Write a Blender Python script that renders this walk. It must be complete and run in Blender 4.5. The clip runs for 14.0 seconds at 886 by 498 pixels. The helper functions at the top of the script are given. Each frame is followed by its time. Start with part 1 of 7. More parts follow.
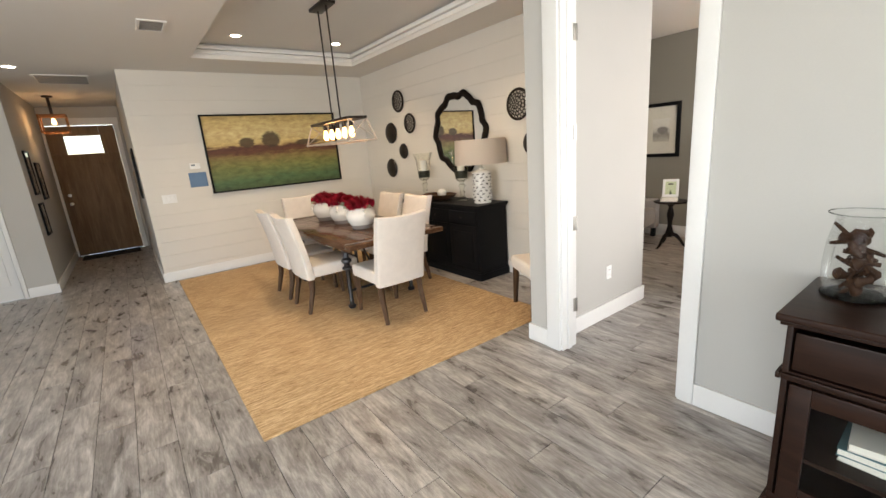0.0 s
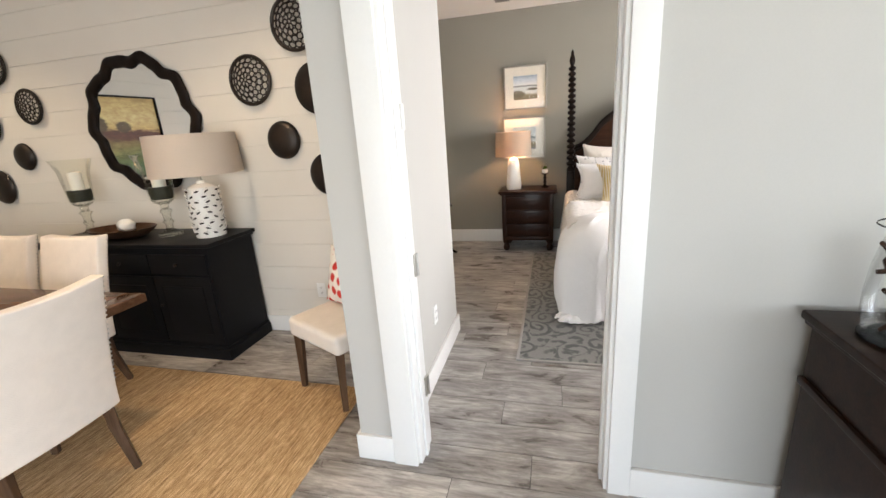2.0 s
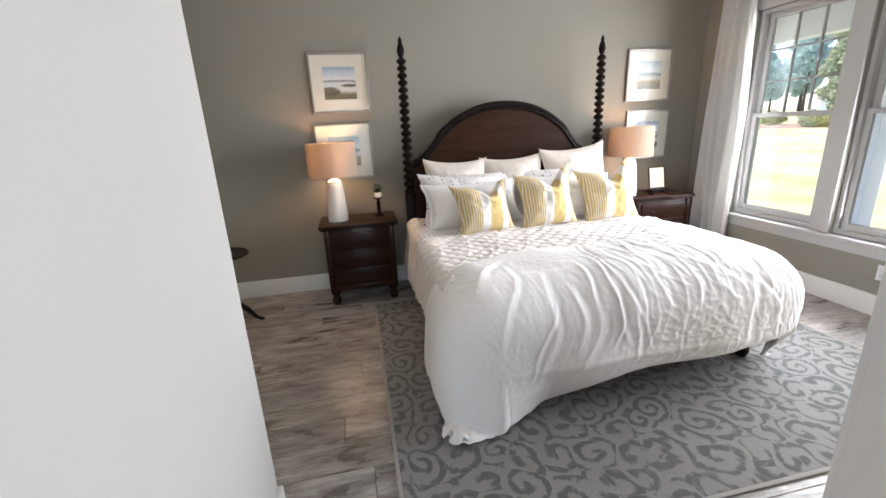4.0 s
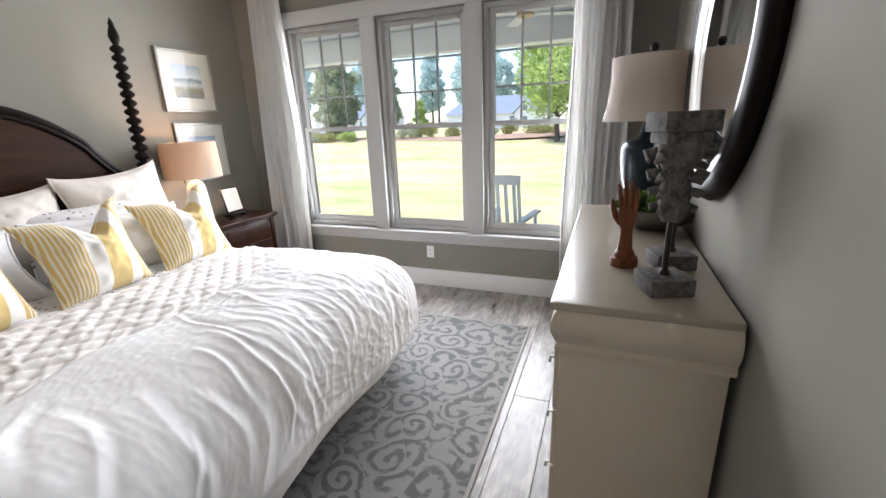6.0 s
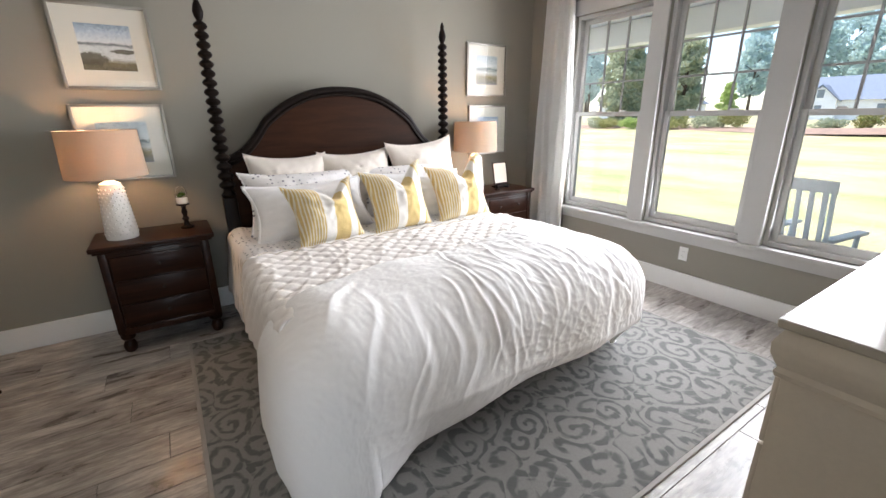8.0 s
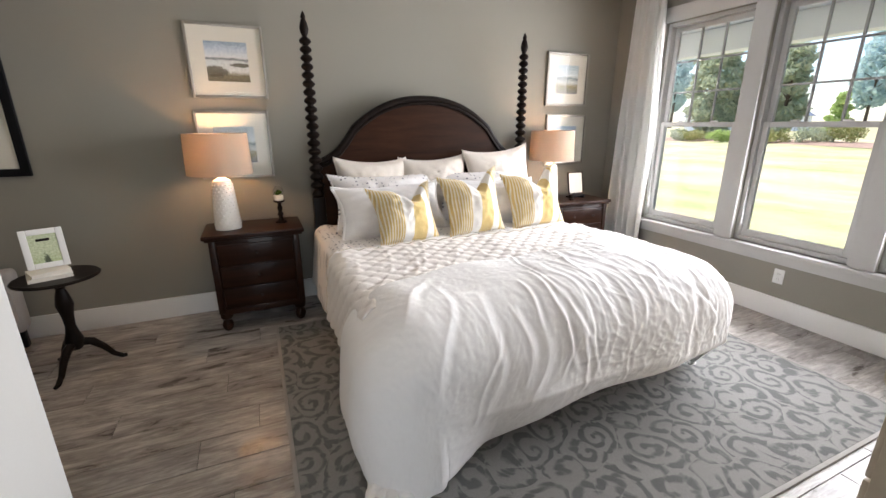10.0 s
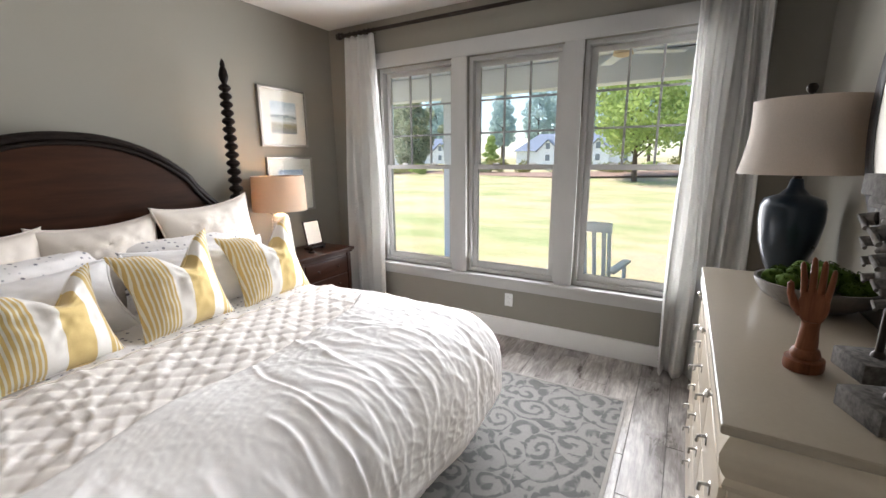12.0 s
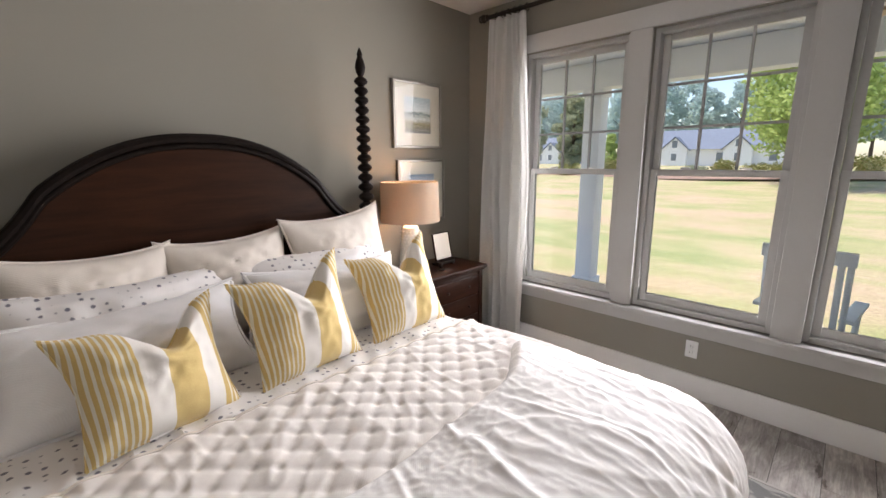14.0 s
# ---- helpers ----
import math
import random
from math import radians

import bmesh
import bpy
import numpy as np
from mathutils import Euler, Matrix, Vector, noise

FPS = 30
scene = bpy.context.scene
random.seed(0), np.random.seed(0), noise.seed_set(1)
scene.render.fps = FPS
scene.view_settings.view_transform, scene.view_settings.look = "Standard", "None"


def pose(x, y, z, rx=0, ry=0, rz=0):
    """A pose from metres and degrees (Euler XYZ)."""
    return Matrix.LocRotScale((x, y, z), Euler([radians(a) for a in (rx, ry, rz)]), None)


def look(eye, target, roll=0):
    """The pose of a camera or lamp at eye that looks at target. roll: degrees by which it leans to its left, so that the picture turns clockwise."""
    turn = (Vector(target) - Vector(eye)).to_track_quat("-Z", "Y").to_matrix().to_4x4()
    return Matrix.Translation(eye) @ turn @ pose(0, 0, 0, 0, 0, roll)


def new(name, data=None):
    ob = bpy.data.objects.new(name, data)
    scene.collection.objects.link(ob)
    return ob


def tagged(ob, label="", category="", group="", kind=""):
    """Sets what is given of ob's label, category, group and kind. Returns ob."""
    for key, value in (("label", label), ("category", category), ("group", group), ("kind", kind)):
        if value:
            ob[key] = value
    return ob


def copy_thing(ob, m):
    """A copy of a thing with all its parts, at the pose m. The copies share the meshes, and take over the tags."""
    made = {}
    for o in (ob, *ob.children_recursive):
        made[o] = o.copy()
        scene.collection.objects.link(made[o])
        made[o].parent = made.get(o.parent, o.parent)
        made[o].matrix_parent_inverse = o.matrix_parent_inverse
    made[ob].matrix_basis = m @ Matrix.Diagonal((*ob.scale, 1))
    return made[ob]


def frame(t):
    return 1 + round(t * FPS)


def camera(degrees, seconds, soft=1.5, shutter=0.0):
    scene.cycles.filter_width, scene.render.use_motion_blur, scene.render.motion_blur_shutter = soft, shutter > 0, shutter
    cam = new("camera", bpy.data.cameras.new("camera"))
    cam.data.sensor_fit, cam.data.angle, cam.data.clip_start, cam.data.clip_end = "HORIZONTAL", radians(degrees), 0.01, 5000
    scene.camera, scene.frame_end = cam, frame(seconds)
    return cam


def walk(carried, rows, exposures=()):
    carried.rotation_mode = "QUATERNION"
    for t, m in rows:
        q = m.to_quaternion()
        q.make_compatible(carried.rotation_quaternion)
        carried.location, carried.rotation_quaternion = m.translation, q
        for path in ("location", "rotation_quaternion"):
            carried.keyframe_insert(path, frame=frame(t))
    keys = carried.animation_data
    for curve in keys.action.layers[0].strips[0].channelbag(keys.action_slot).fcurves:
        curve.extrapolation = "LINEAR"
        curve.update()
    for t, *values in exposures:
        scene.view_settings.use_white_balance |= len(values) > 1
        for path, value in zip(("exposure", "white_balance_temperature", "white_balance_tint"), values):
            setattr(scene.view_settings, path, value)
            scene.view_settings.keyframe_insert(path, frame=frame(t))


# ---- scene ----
EXPOSURES = [(0.0, 1.62, 6950, 13), (2.2, 1.70, 6600, 13), (4.3, 1.28, 6150, 12), (6.5, 1.16, 6100, 12), (8.2, 1.26, 6250, 12), (11.0, 1.24, 6350, 13), (12.0, 0.98, 6350, 12), (13.0, 0.80, 6050, 11), (14.0, 0.66, 6600, 16)]
cam = camera(93.5, 14.0)
PATH = [
    (0, (0.098, 0.121, 1.546), (1.248, 1.687, 1.069), -4.5),
    (0.5, (0.217, 0.496, 1.513), (1.667, 1.788, 1.035), -4.9),
    (1, (0.435, 0.776, 1.508), (2.081, 1.792, 1.001), -4.8),
    (1.5, (0.684, 1.045, 1.507), (2.459, 1.795, 0.971), -4.5),
    (2, (0.925, 1.315, 1.515), (2.779, 1.82, 0.96), -4.0),
    (2.2, (1.031, 1.384, 1.511), (2.904, 1.803, 0.951), -3.9),
    (4.3, (2.482, 1.582, 1.52), (4.309, 0.992, 0.958), -2.3),
    (4.5, (2.579, 1.529, 1.502), (4.343, 0.769, 0.946), -2.0),
    (5, (2.809, 1.438, 1.495), (4.247, 0.161, 0.945), -2.3),
    (5.5, (2.937, 1.383, 1.503), (3.905, -0.277, 0.949), -2.6),
    (6, (2.967, 1.354, 1.495), (3.667, -0.428, 0.916), -2.2),
    (6.5, (2.953, 1.375, 1.483), (3.656, -0.397, 0.876), -1.7),
    (7, (2.922, 1.393, 1.487), (3.898, -0.243, 0.877), -1.4),
    (7.5, (2.824, 1.392, 1.493), (4.167, 0.038, 0.888), -1.2),
    (8, (2.746, 1.442, 1.488), (4.344, 0.406, 0.874), -0.7),
    (8.2, (2.72, 1.485, 1.505), (4.384, 0.574, 0.874), -0.8),
    (10.3, (2.711, 1.529, 1.475), (4.465, 0.757, 0.904), -0.1),
    (10.5, (2.753, 1.502, 1.496), (4.458, 0.624, 0.928), -0.3),
    (11, (2.871, 1.386, 1.497), (4.375, 0.179, 0.966), -0.1),
    (11.5, (3.075, 1.281, 1.548), (4.282, -0.24, 1.069), -0.3),
    (12, (3.214, 1.187, 1.549), (4.191, -0.506, 1.125), -0.5),
    (12.5, (3.344, 1.029, 1.565), (4.174, -0.752, 1.193), -0.7),
    (13, (3.488, 0.911, 1.548), (4.243, -0.906, 1.189), -0.5),
    (13.5, (3.686, 0.848, 1.581), (4.582, -0.9, 1.206), -0.5),
    (14, (3.849, 0.855, 1.575), (5.213, -0.546, 1.155), -0.6),
]
walk(cam, [(t, look(eye, target, roll)) for t, eye, target, roll in PATH], EXPOSURES)

# ---- world, sun, lamps ----
world = bpy.data.worlds.new("world")
scene.world = world
world.use_nodes = True
wn = world.node_tree.nodes
sky = wn.new("ShaderNodeTexSky")
sky.sky_type, sky.sun_disc = "NISHITA", False
sky.dust_density, sky.air_density = 0.6, 1.0
sky.sun_elevation, sky.sun_rotation = radians(66), radians(75)
world.node_tree.links.new(sky.outputs["Color"], wn["Background"].inputs["Color"])
wn["Background"].inputs["Strength"].default_value = 0.15
sun_data = bpy.data.lights.new("sun", "SUN")
sun_data.energy, sun_data.angle, sun_data.color = 4.3, radians(0.6), (1.0, 0.95, 0.87)
sun = new("sun", sun_data)
SUN_WAY = Vector((math.sin(radians(75)) * math.cos(radians(66)), math.cos(radians(75)) * math.cos(radians(66)), math.sin(radians(66))))
sun.matrix_world = look(SUN_WAY * 50, (0, 0, 0))


def lamp(name, kind, place, energy, color, size=0.05, target=None, spot=100, size_y=None):
    d = bpy.data.lights.new(name, kind)
    d.energy, d.color = energy, color
    if kind == "AREA":
        d.size = size
        if size_y:
            d.shape, d.size_y = "RECTANGLE", size_y
    else:
        d.shadow_soft_size = size
    if kind == "SPOT":
        d.spot_size, d.spot_blend = radians(spot), 0.7
    ob = new(name, d)
    ob.matrix_world = look(place, target) if target else pose(*place)
    return ob


WARM, AMBER, DAY = (1.0, 0.78, 0.52), (1.0, 0.6, 0.28), (0.82, 0.9, 1.0)
# lamps added for daylight through assumed wide great-room glazing, unseen behind the walker
lamp("great_room_daylight", "AREA", (-1.2, -3.92, 1.45), 58, (0.88, 0.94, 1.0), 4.2, (-1.2, 2.0, 1.0), size_y=2.1)
lamp("great_room_daylight", "AREA", (-4.12, 0.2, 1.4), 82, (0.86, 0.94, 1.0), 5.4, (2.0, 0.2, 1.2), size_y=2.0)
# daylight in the three bedroom window openings
for x in (5.41, 4.47, 3.53):
    lamp("window_daylight", "AREA", (x, -2.14, 1.46), 20.0, (0.98, 0.985, 1.0), 0.72, (x, 2.0, 1.25), size_y=1.7).data.spread = radians(150)
# recessed ceiling cans
for x, y, z in ((1.45, 5.62, 2.93), (2.66, 5.62, 2.93), (1.45, 3.2, 2.93), (2.66, 3.2, 2.93), (-0.3, 6.6, 2.78)):
    lamp("can_lamp", "SPOT", (x, y, z - 0.03), 18 if y < 6 else 5, WARM, 0.05, (x, y, 0), 120)
lamp("can_lamp", "SPOT", (5.2, 3.3, 2.74), 7, WARM, 0.05, (5.2, 3.3, 0), 120)
lamp("can_lamp", "SPOT", (4.4, 1.95, 2.74), 4, WARM, 0.05, (4.4, 1.95, 0), 120)
lamp("entry_lamp", "POINT", (-0.58, 9.3, 2.30), 2, AMBER, 0.04)
for k in range(5):
    lamp("lantern_lamp", "POINT", (1.95, 3.98 + 0.155 * k, 1.73), 1.1, AMBER, 0.03)
for x, y in ((6.1, 1.77), (6.1, -1.12)):
    lamp("bedside_lamp", "POINT", (x, y, 1.27), 5.6, (1.0, 0.58, 0.28), 0.04)


# ---- materials ----
def nodes_of(name):
    m = bpy.data.materials.new(name)
    m.use_nodes = True
    return m, m.node_tree.nodes, m.node_tree.links, m.node_tree.nodes["Principled BSDF"]


def tint(c, k):
    return (min(1, c[0] * k), min(1, c[1] * k), min(1, c[2] * k), 1)


def coords(n, l, scale=(1, 1, 1), rot=(0, 0, 0), shift=False):
    tc, mp = n.new("ShaderNodeTexCoord"), n.new("ShaderNodeMapping")
    mp.inputs["Scale"].default_value, mp.inputs["Rotation"].default_value = scale, rot
    if shift:
        info, add, mul = n.new("ShaderNodeObjectInfo"), n.new("ShaderNodeVectorMath"), n.new("ShaderNodeVectorMath")
        mul.operation = "SCALE"
        mul.inputs[0].default_value = (37, 91, 53)
        l.new(info.outputs["Random"], mul.inputs["Scale"])
        l.new(tc.outputs["Object"], add.inputs[0])
        l.new(mul.outputs[0], add.inputs[1])
        l.new(add.outputs[0], mp.inputs["Vector"])
    else:
        l.new(tc.outputs["Object"], mp.inputs["Vector"])
    return mp.outputs[0]


def noise_tex(n, l, vec, scale, detail=4, rough=0.55, dist=0.0):
    t = n.new("ShaderNodeTexNoise")
    t.inputs["Scale"].default_value, t.inputs["Detail"].default_value = scale, detail
    t.inputs["Roughness"].default_value, t.inputs["Distortion"].default_value = rough, dist
    l.new(vec, t.inputs["Vector"])
    return t.outputs["Fac"]


def ramp(n, l, fac, stops, mode="LINEAR"):
    r = n.new("ShaderNodeValToRGB")
    r.color_ramp.interpolation = mode
    e = r.color_ramp.elements
    while len(e) < len(stops):
        e.new(0.5)
    for k, (p, c) in enumerate(stops):
        e[k].position, e[k].color = p, (c[0], c[1], c[2], 1)
    l.new(fac, r.inputs["Fac"])
    return r.outputs["Color"]


def mixc(n, l, fac, a, b, mode="MIX"):
    m = n.new("ShaderNodeMix")
    m.data_type, m.blend_type = "RGBA", mode
    for v, k in ((fac, 0), (a, 6), (b, 7)):
        if isinstance(v, (int, float)):
            m.inputs[k].default_value = v
        elif isinstance(v, tuple):
            m.inputs[k].default_value = (v[0], v[1], v[2], 1)
        else:
            l.new(v, m.inputs[k])
    return m.outputs[2]


def calc(n, l, op, a, b=0.0, c=0.0):
    m = n.new("ShaderNodeMath")
    m.operation = op
    for k, v in enumerate((a, b, c)):
        if isinstance(v, (int, float)):
            m.inputs[k].default_value = v
        else:
            l.new(v, m.inputs[k])
    return m.outputs[0]


def bump(n, l, p, height, strength=0.2, dist=0.01):
    b = n.new("ShaderNodeBump")
    b.inputs["Strength"].default_value, b.inputs["Distance"].default_value = strength, dist
    l.new(height, b.inputs["Height"])
    l.new(b.outputs[0], p.inputs["Normal"])


def plain(name, col, rough=0.5, metal=0.0, var=0.12, scale=3.0, fine=90.0, relief=0.1, coat=0.0, shift=False, spec=0.3):
    """Paint, metal, ceramic, leather: a base colour that varies at two scales, with fine relief."""
    m, n, l, p = nodes_of(name)
    v = coords(n, l, shift=shift)
    a, b = noise_tex(n, l, v, scale, 3), noise_tex(n, l, v, fine, 2)
    mix = calc(n, l, "ADD", calc(n, l, "MULTIPLY", a, 0.7), calc(n, l, "MULTIPLY", b, 0.3))
    l.new(ramp(n, l, mix, ((0.3, tint(col, 1 - var)), (0.7, tint(col, 1 + var)))), p.inputs["Base Color"])
    l.new(ramp(n, l, a, ((0.3, (rough * 0.9,) * 3), (0.7, (min(1, rough * 1.12),) * 3))), p.inputs["Roughness"])
    p.inputs["Metallic"].default_value, p.inputs["Coat Weight"].default_value = metal, coat
    p.inputs["Specular IOR Level"].default_value = spec
    if relief:
        bump(n, l, p, b, relief, 0.002)
    return m


def wood(name, dark, light, rough=0.4, axis=2, scale=6.0, coat=0.0, shift=False):
    """Grain along one axis."""
    m, n, l, p = nodes_of(name)
    s = [scale * 4] * 3
    s[axis] = scale * 0.35
    v = coords(n, l, tuple(s), shift=shift)
    a = noise_tex(n, l, v, 1.0, 6, 0.6, 0.6)
    b = noise_tex(n, l, v, 5.0, 3)
    l.new(ramp(n, l, calc(n, l, "ADD", calc(n, l, "MULTIPLY", a, 0.75), calc(n, l, "MULTIPLY", b, 0.25)), ((0.3, dark), (0.7, light))), p.inputs["Base Color"])
    p.inputs["Roughness"].default_value, p.inputs["Coat Weight"].default_value = rough, coat * 0.3
    p.inputs["Specular IOR Level"].default_value = 0.1
    bump(n, l, p, b, 0.12, 0.002)
    return m


def cloth(name, col, rough=0.9, weave=420.0, var=0.06, relief=0.35, sheen=0.2, soft=14.0, sheer=0.0):
    """Woven fabric: fine crossed threads and soft unevenness."""
    m, n, l, p = nodes_of(name)
    v = coords(n, l)
    a = noise_tex(n, l, v, soft, 3)
    w = n.new("ShaderNodeTexWave")
    w.inputs["Scale"].default_value, w.inputs["Distortion"].default_value = weave / 6.3, 2.0
    w.bands_direction = "DIAGONAL"
    l.new(v, w.inputs["Vector"])
    f = noise_tex(n, l, v, weave, 2)
    mix = calc(n, l, "ADD", calc(n, l, "MULTIPLY", a, 0.6), calc(n, l, "MULTIPLY", f, 0.4))
    l.new(ramp(n, l, mix, ((0.3, tint(col, 1 - var)), (0.7, tint(col, 1 + var)))), p.inputs["Base Color"])
    p.inputs["Roughness"].default_value, p.inputs["Sheen Weight"].default_value = rough, sheen * 0.4
    p.inputs["Specular IOR Level"].default_value = 0.1
    bump(n, l, p, calc(n, l, "ADD", calc(n, l, "MULTIPLY", w.outputs["Fac"], 0.4), f), relief, 0.0015)
    if sheer:
        t, x = n.new("ShaderNodeBsdfTranslucent"), n.new("ShaderNodeMixShader")
        t.inputs["Color"].default_value = tint(col, 1.1)
        x.inputs[0].default_value = sheer
        l.new(p.outputs[0], x.inputs[1])
        l.new(t.outputs[0], x.inputs[2])
        l.new(x.outputs[0], n["Material Output"].inputs["Surface"])
    return m


def glass(name, tintc=(1, 1, 1), gloss=0.02, ior=1.45, gleam=1.0):
    """Thin clear glass: straight transmission and a mirror sheen by Fresnel."""
    m, n, l, p = nodes_of(name)
    n.remove(p)
    t, g, f, x = n.new("ShaderNodeBsdfTransparent"), n.new("ShaderNodeBsdfGlossy"), n.new("ShaderNodeFresnel"), n.new("ShaderNodeMixShader")
    t.inputs["Color"].default_value = (*tintc, 1)
    g.inputs["Roughness"].default_value = gloss
    f.inputs["IOR"].default_value = ior
    l.new(calc(n, l, "MULTIPLY", f.outputs[0], gleam), x.inputs[0])
    l.new(t.outputs[0], x.inputs[1])
    l.new(g.outputs[0], x.inputs[2])
    l.new(x.outputs[0], n["Material Output"].inputs["Surface"])
    return m


def glow(name, col, strength):
    m, n, l, p = nodes_of(name)
    p.inputs["Base Color"].default_value = (*col, 1)
    p.inputs["Emission Color"].default_value, p.inputs["Emission Strength"].default_value = (*col, 1), strength
    return m


def lampshade(name, col, through_col):
    m, n, l, p = nodes_of(name)
    v = coords(n, l)
    w = noise_tex(n, l, v, 260, 2)
    c = ramp(n, l, w, ((0.3, tint(col, 0.9)), (0.7, tint(col, 1.06))))
    l.new(c, p.inputs["Base Color"])
    p.inputs["Roughness"].default_value = 0.9
    t, x = n.new("ShaderNodeBsdfTranslucent"), n.new("ShaderNodeMixShader")
    t.inputs["Color"].default_value = (*through_col, 1)
    x.inputs[0].default_value = 0.4
    l.new(p.outputs[0], x.inputs[1])
    l.new(t.outputs[0], x.inputs[2])
    l.new(x.outputs[0], n["Material Output"].inputs["Surface"])
    bump(n, l, p, w, 0.2, 0.002)
    return m


def floor_plank(name="plank_porcelain", joined=False):
    """Weathered grey wood-look porcelain, each plank with its own piece of grain."""
    m, n, l, p = nodes_of(name)
    if joined:
        lot = n.new("ShaderNodeNewGeometry").outputs["Random Per Island"]
    else:
        lot = n.new("ShaderNodeObjectInfo").outputs["Random"]
    tc, add, mul = n.new("ShaderNodeTexCoord"), n.new("ShaderNodeVectorMath"), n.new("ShaderNodeVectorMath")
    mul.operation = "SCALE"
    mul.inputs[0].default_value = (37, 91, 53)
    l.new(lot, mul.inputs["Scale"])
    l.new(tc.outputs["Object"], add.inputs[0])
    l.new(mul.outputs[0], add.inputs[1])

    def along(scale):
        mp = n.new("ShaderNodeMapping")
        mp.inputs["Scale"].default_value = scale
        l.new(add.outputs[0], mp.inputs["Vector"])
        return mp.outputs[0]
    grain = noise_tex(n, l, along((46, 4.4, 20)), 1.4, 5, 0.62, 0.5)
    blotch = noise_tex(n, l, along((8.0, 2.4, 5)), 1.25, 6, 0.66, 0.5)
    knots = noise_tex(n, l, along((22, 3.4, 5)), 1.3, 4, 0.7, 1.0)
    g = ramp(n, l, blotch, ((0.33, (0.165, 0.146, 0.134)), (0.48, (0.30, 0.276, 0.257)), (0.64, (0.49, 0.462, 0.438))))
    c = mixc(n, l, ramp(n, l, knots, ((0.62, (0, 0, 0)), (0.72, (0.4, 0.4, 0.4)))), g, (0.085, 0.074, 0.067))
    c = mixc(n, l, 0.6, c, ramp(n, l, grain, ((0.3, (0.22,) * 3), (0.7, (0.76,) * 3))), "OVERLAY")
    tone = ramp(n, l, lot, ((0.0, (0.88, 0.88, 0.89)), (1.0, (1.08, 1.07, 1.05))))
    l.new(mixc(n, l, 1.0, c, tone, "MULTIPLY"), p.inputs["Base Color"])
    l.new(ramp(n, l, blotch, ((0.3, (0.24,) * 3), (0.7, (0.40,) * 3))), p.inputs["Roughness"])
    bump(n, l, p, grain, 0.25, 0.002)
    return m


def jute():
    m, n, l, p = nodes_of("jute")
    v, v2 = coords(n, l, (3.2, 52, 1)), coords(n, l, (16, 170, 1))
    a, b = noise_tex(n, l, v, 1.5, 5, 0.7, 0.5), noise_tex(n, l, v2, 1.2, 3, 0.7)
    w = calc(n, l, "ADD", calc(n, l, "MULTIPLY", a, 0.55), calc(n, l, "MULTIPLY", b, 0.45))
    l.new(ramp(n, l, w, ((0.34, (0.15, 0.08, 0.032)), (0.48, (0.48, 0.30, 0.14)), (0.62, (0.80, 0.58, 0.34)))), p.inputs["Base Color"])
    p.inputs["Roughness"].default_value = 0.92
    bump(n, l, p, w, 0.9, 0.008)
    return m


def damask():
    """Grey rug with curling tendrils in a lighter thread."""
    m, n, l, p = nodes_of("damask_pile")
    v = coords(n, l)
    warp = n.new("ShaderNodeTexNoise")
    warp.inputs["Scale"].default_value, warp.inputs["Detail"].default_value = 2.6, 1.0
    l.new(v, warp.inputs["Vector"])
    add = n.new("ShaderNodeVectorMath")
    add.operation = "MULTIPLY_ADD"
    l.new(warp.outputs["Color"], add.inputs[0])
    add.inputs[1].default_value = (0.22, 0.22, 0)
    l.new(v, add.inputs[2])
    vo = n.new("ShaderNodeTexVoronoi")
    vo.inputs["Scale"].default_value, vo.inputs["Randomness"].default_value = 5.8, 0.8
    l.new(add.outputs[0], vo.inputs["Vector"])
    off, sp = n.new("ShaderNodeVectorMath"), n.new("ShaderNodeSeparateXYZ")
    off.operation = "SUBTRACT"
    l.new(add.outputs[0], off.inputs[0])
    l.new(vo.outputs["Position"], off.inputs[1])
    l.new(off.outputs[0], sp.inputs[0])
    turn = calc(n, l, "ARCTAN2", sp.outputs["Y"], sp.outputs["X"])
    rings = calc(n, l, "SINE", calc(n, l, "ADD", calc(n, l, "MULTIPLY", vo.outputs["Distance"], 17.0), turn))
    curl = n.new("ShaderNodeTexNoise")
    curl.inputs["Scale"].default_value, curl.inputs["Detail"].default_value, curl.inputs["Distortion"].default_value = 5.0, 1.5, 2.2
    l.new(v, curl.inputs["Vector"])
    band = calc(n, l, "SINE", calc(n, l, "MULTIPLY", curl.outputs["Fac"], 22.0))
    pat = calc(n, l, "ADD", calc(n, l, "MULTIPLY", rings, 0.72), calc(n, l, "MULTIPLY", band, 0.34))
    wear, pile = noise_tex(n, l, v, 3.5, 4), noise_tex(n, l, v, 320, 2)
    c = ramp(n, l, calc(n, l, "ADD", calc(n, l, "MULTIPLY", pat, 0.5), 0.5), ((0.46, (0.31, 0.305, 0.29)), (0.76, (0.105, 0.108, 0.11))))
    c = mixc(n, l, calc(n, l, "MULTIPLY", wear, 0.62), c, (0.215, 0.21, 0.20))
    c = mixc(n, l, 0.3, c, ramp(n, l, pile, ((0.3, (0.15, 0.15, 0.15)), (0.7, (0.5, 0.5, 0.5)))), "OVERLAY")
    l.new(c, p.inputs["Base Color"])
    p.inputs["Roughness"].default_value = 0.95
    bump(n, l, p, calc(n, l, "ADD", calc(n, l, "MULTIPLY", pat, 0.3), pile), 0.5, 0.004)
    return m


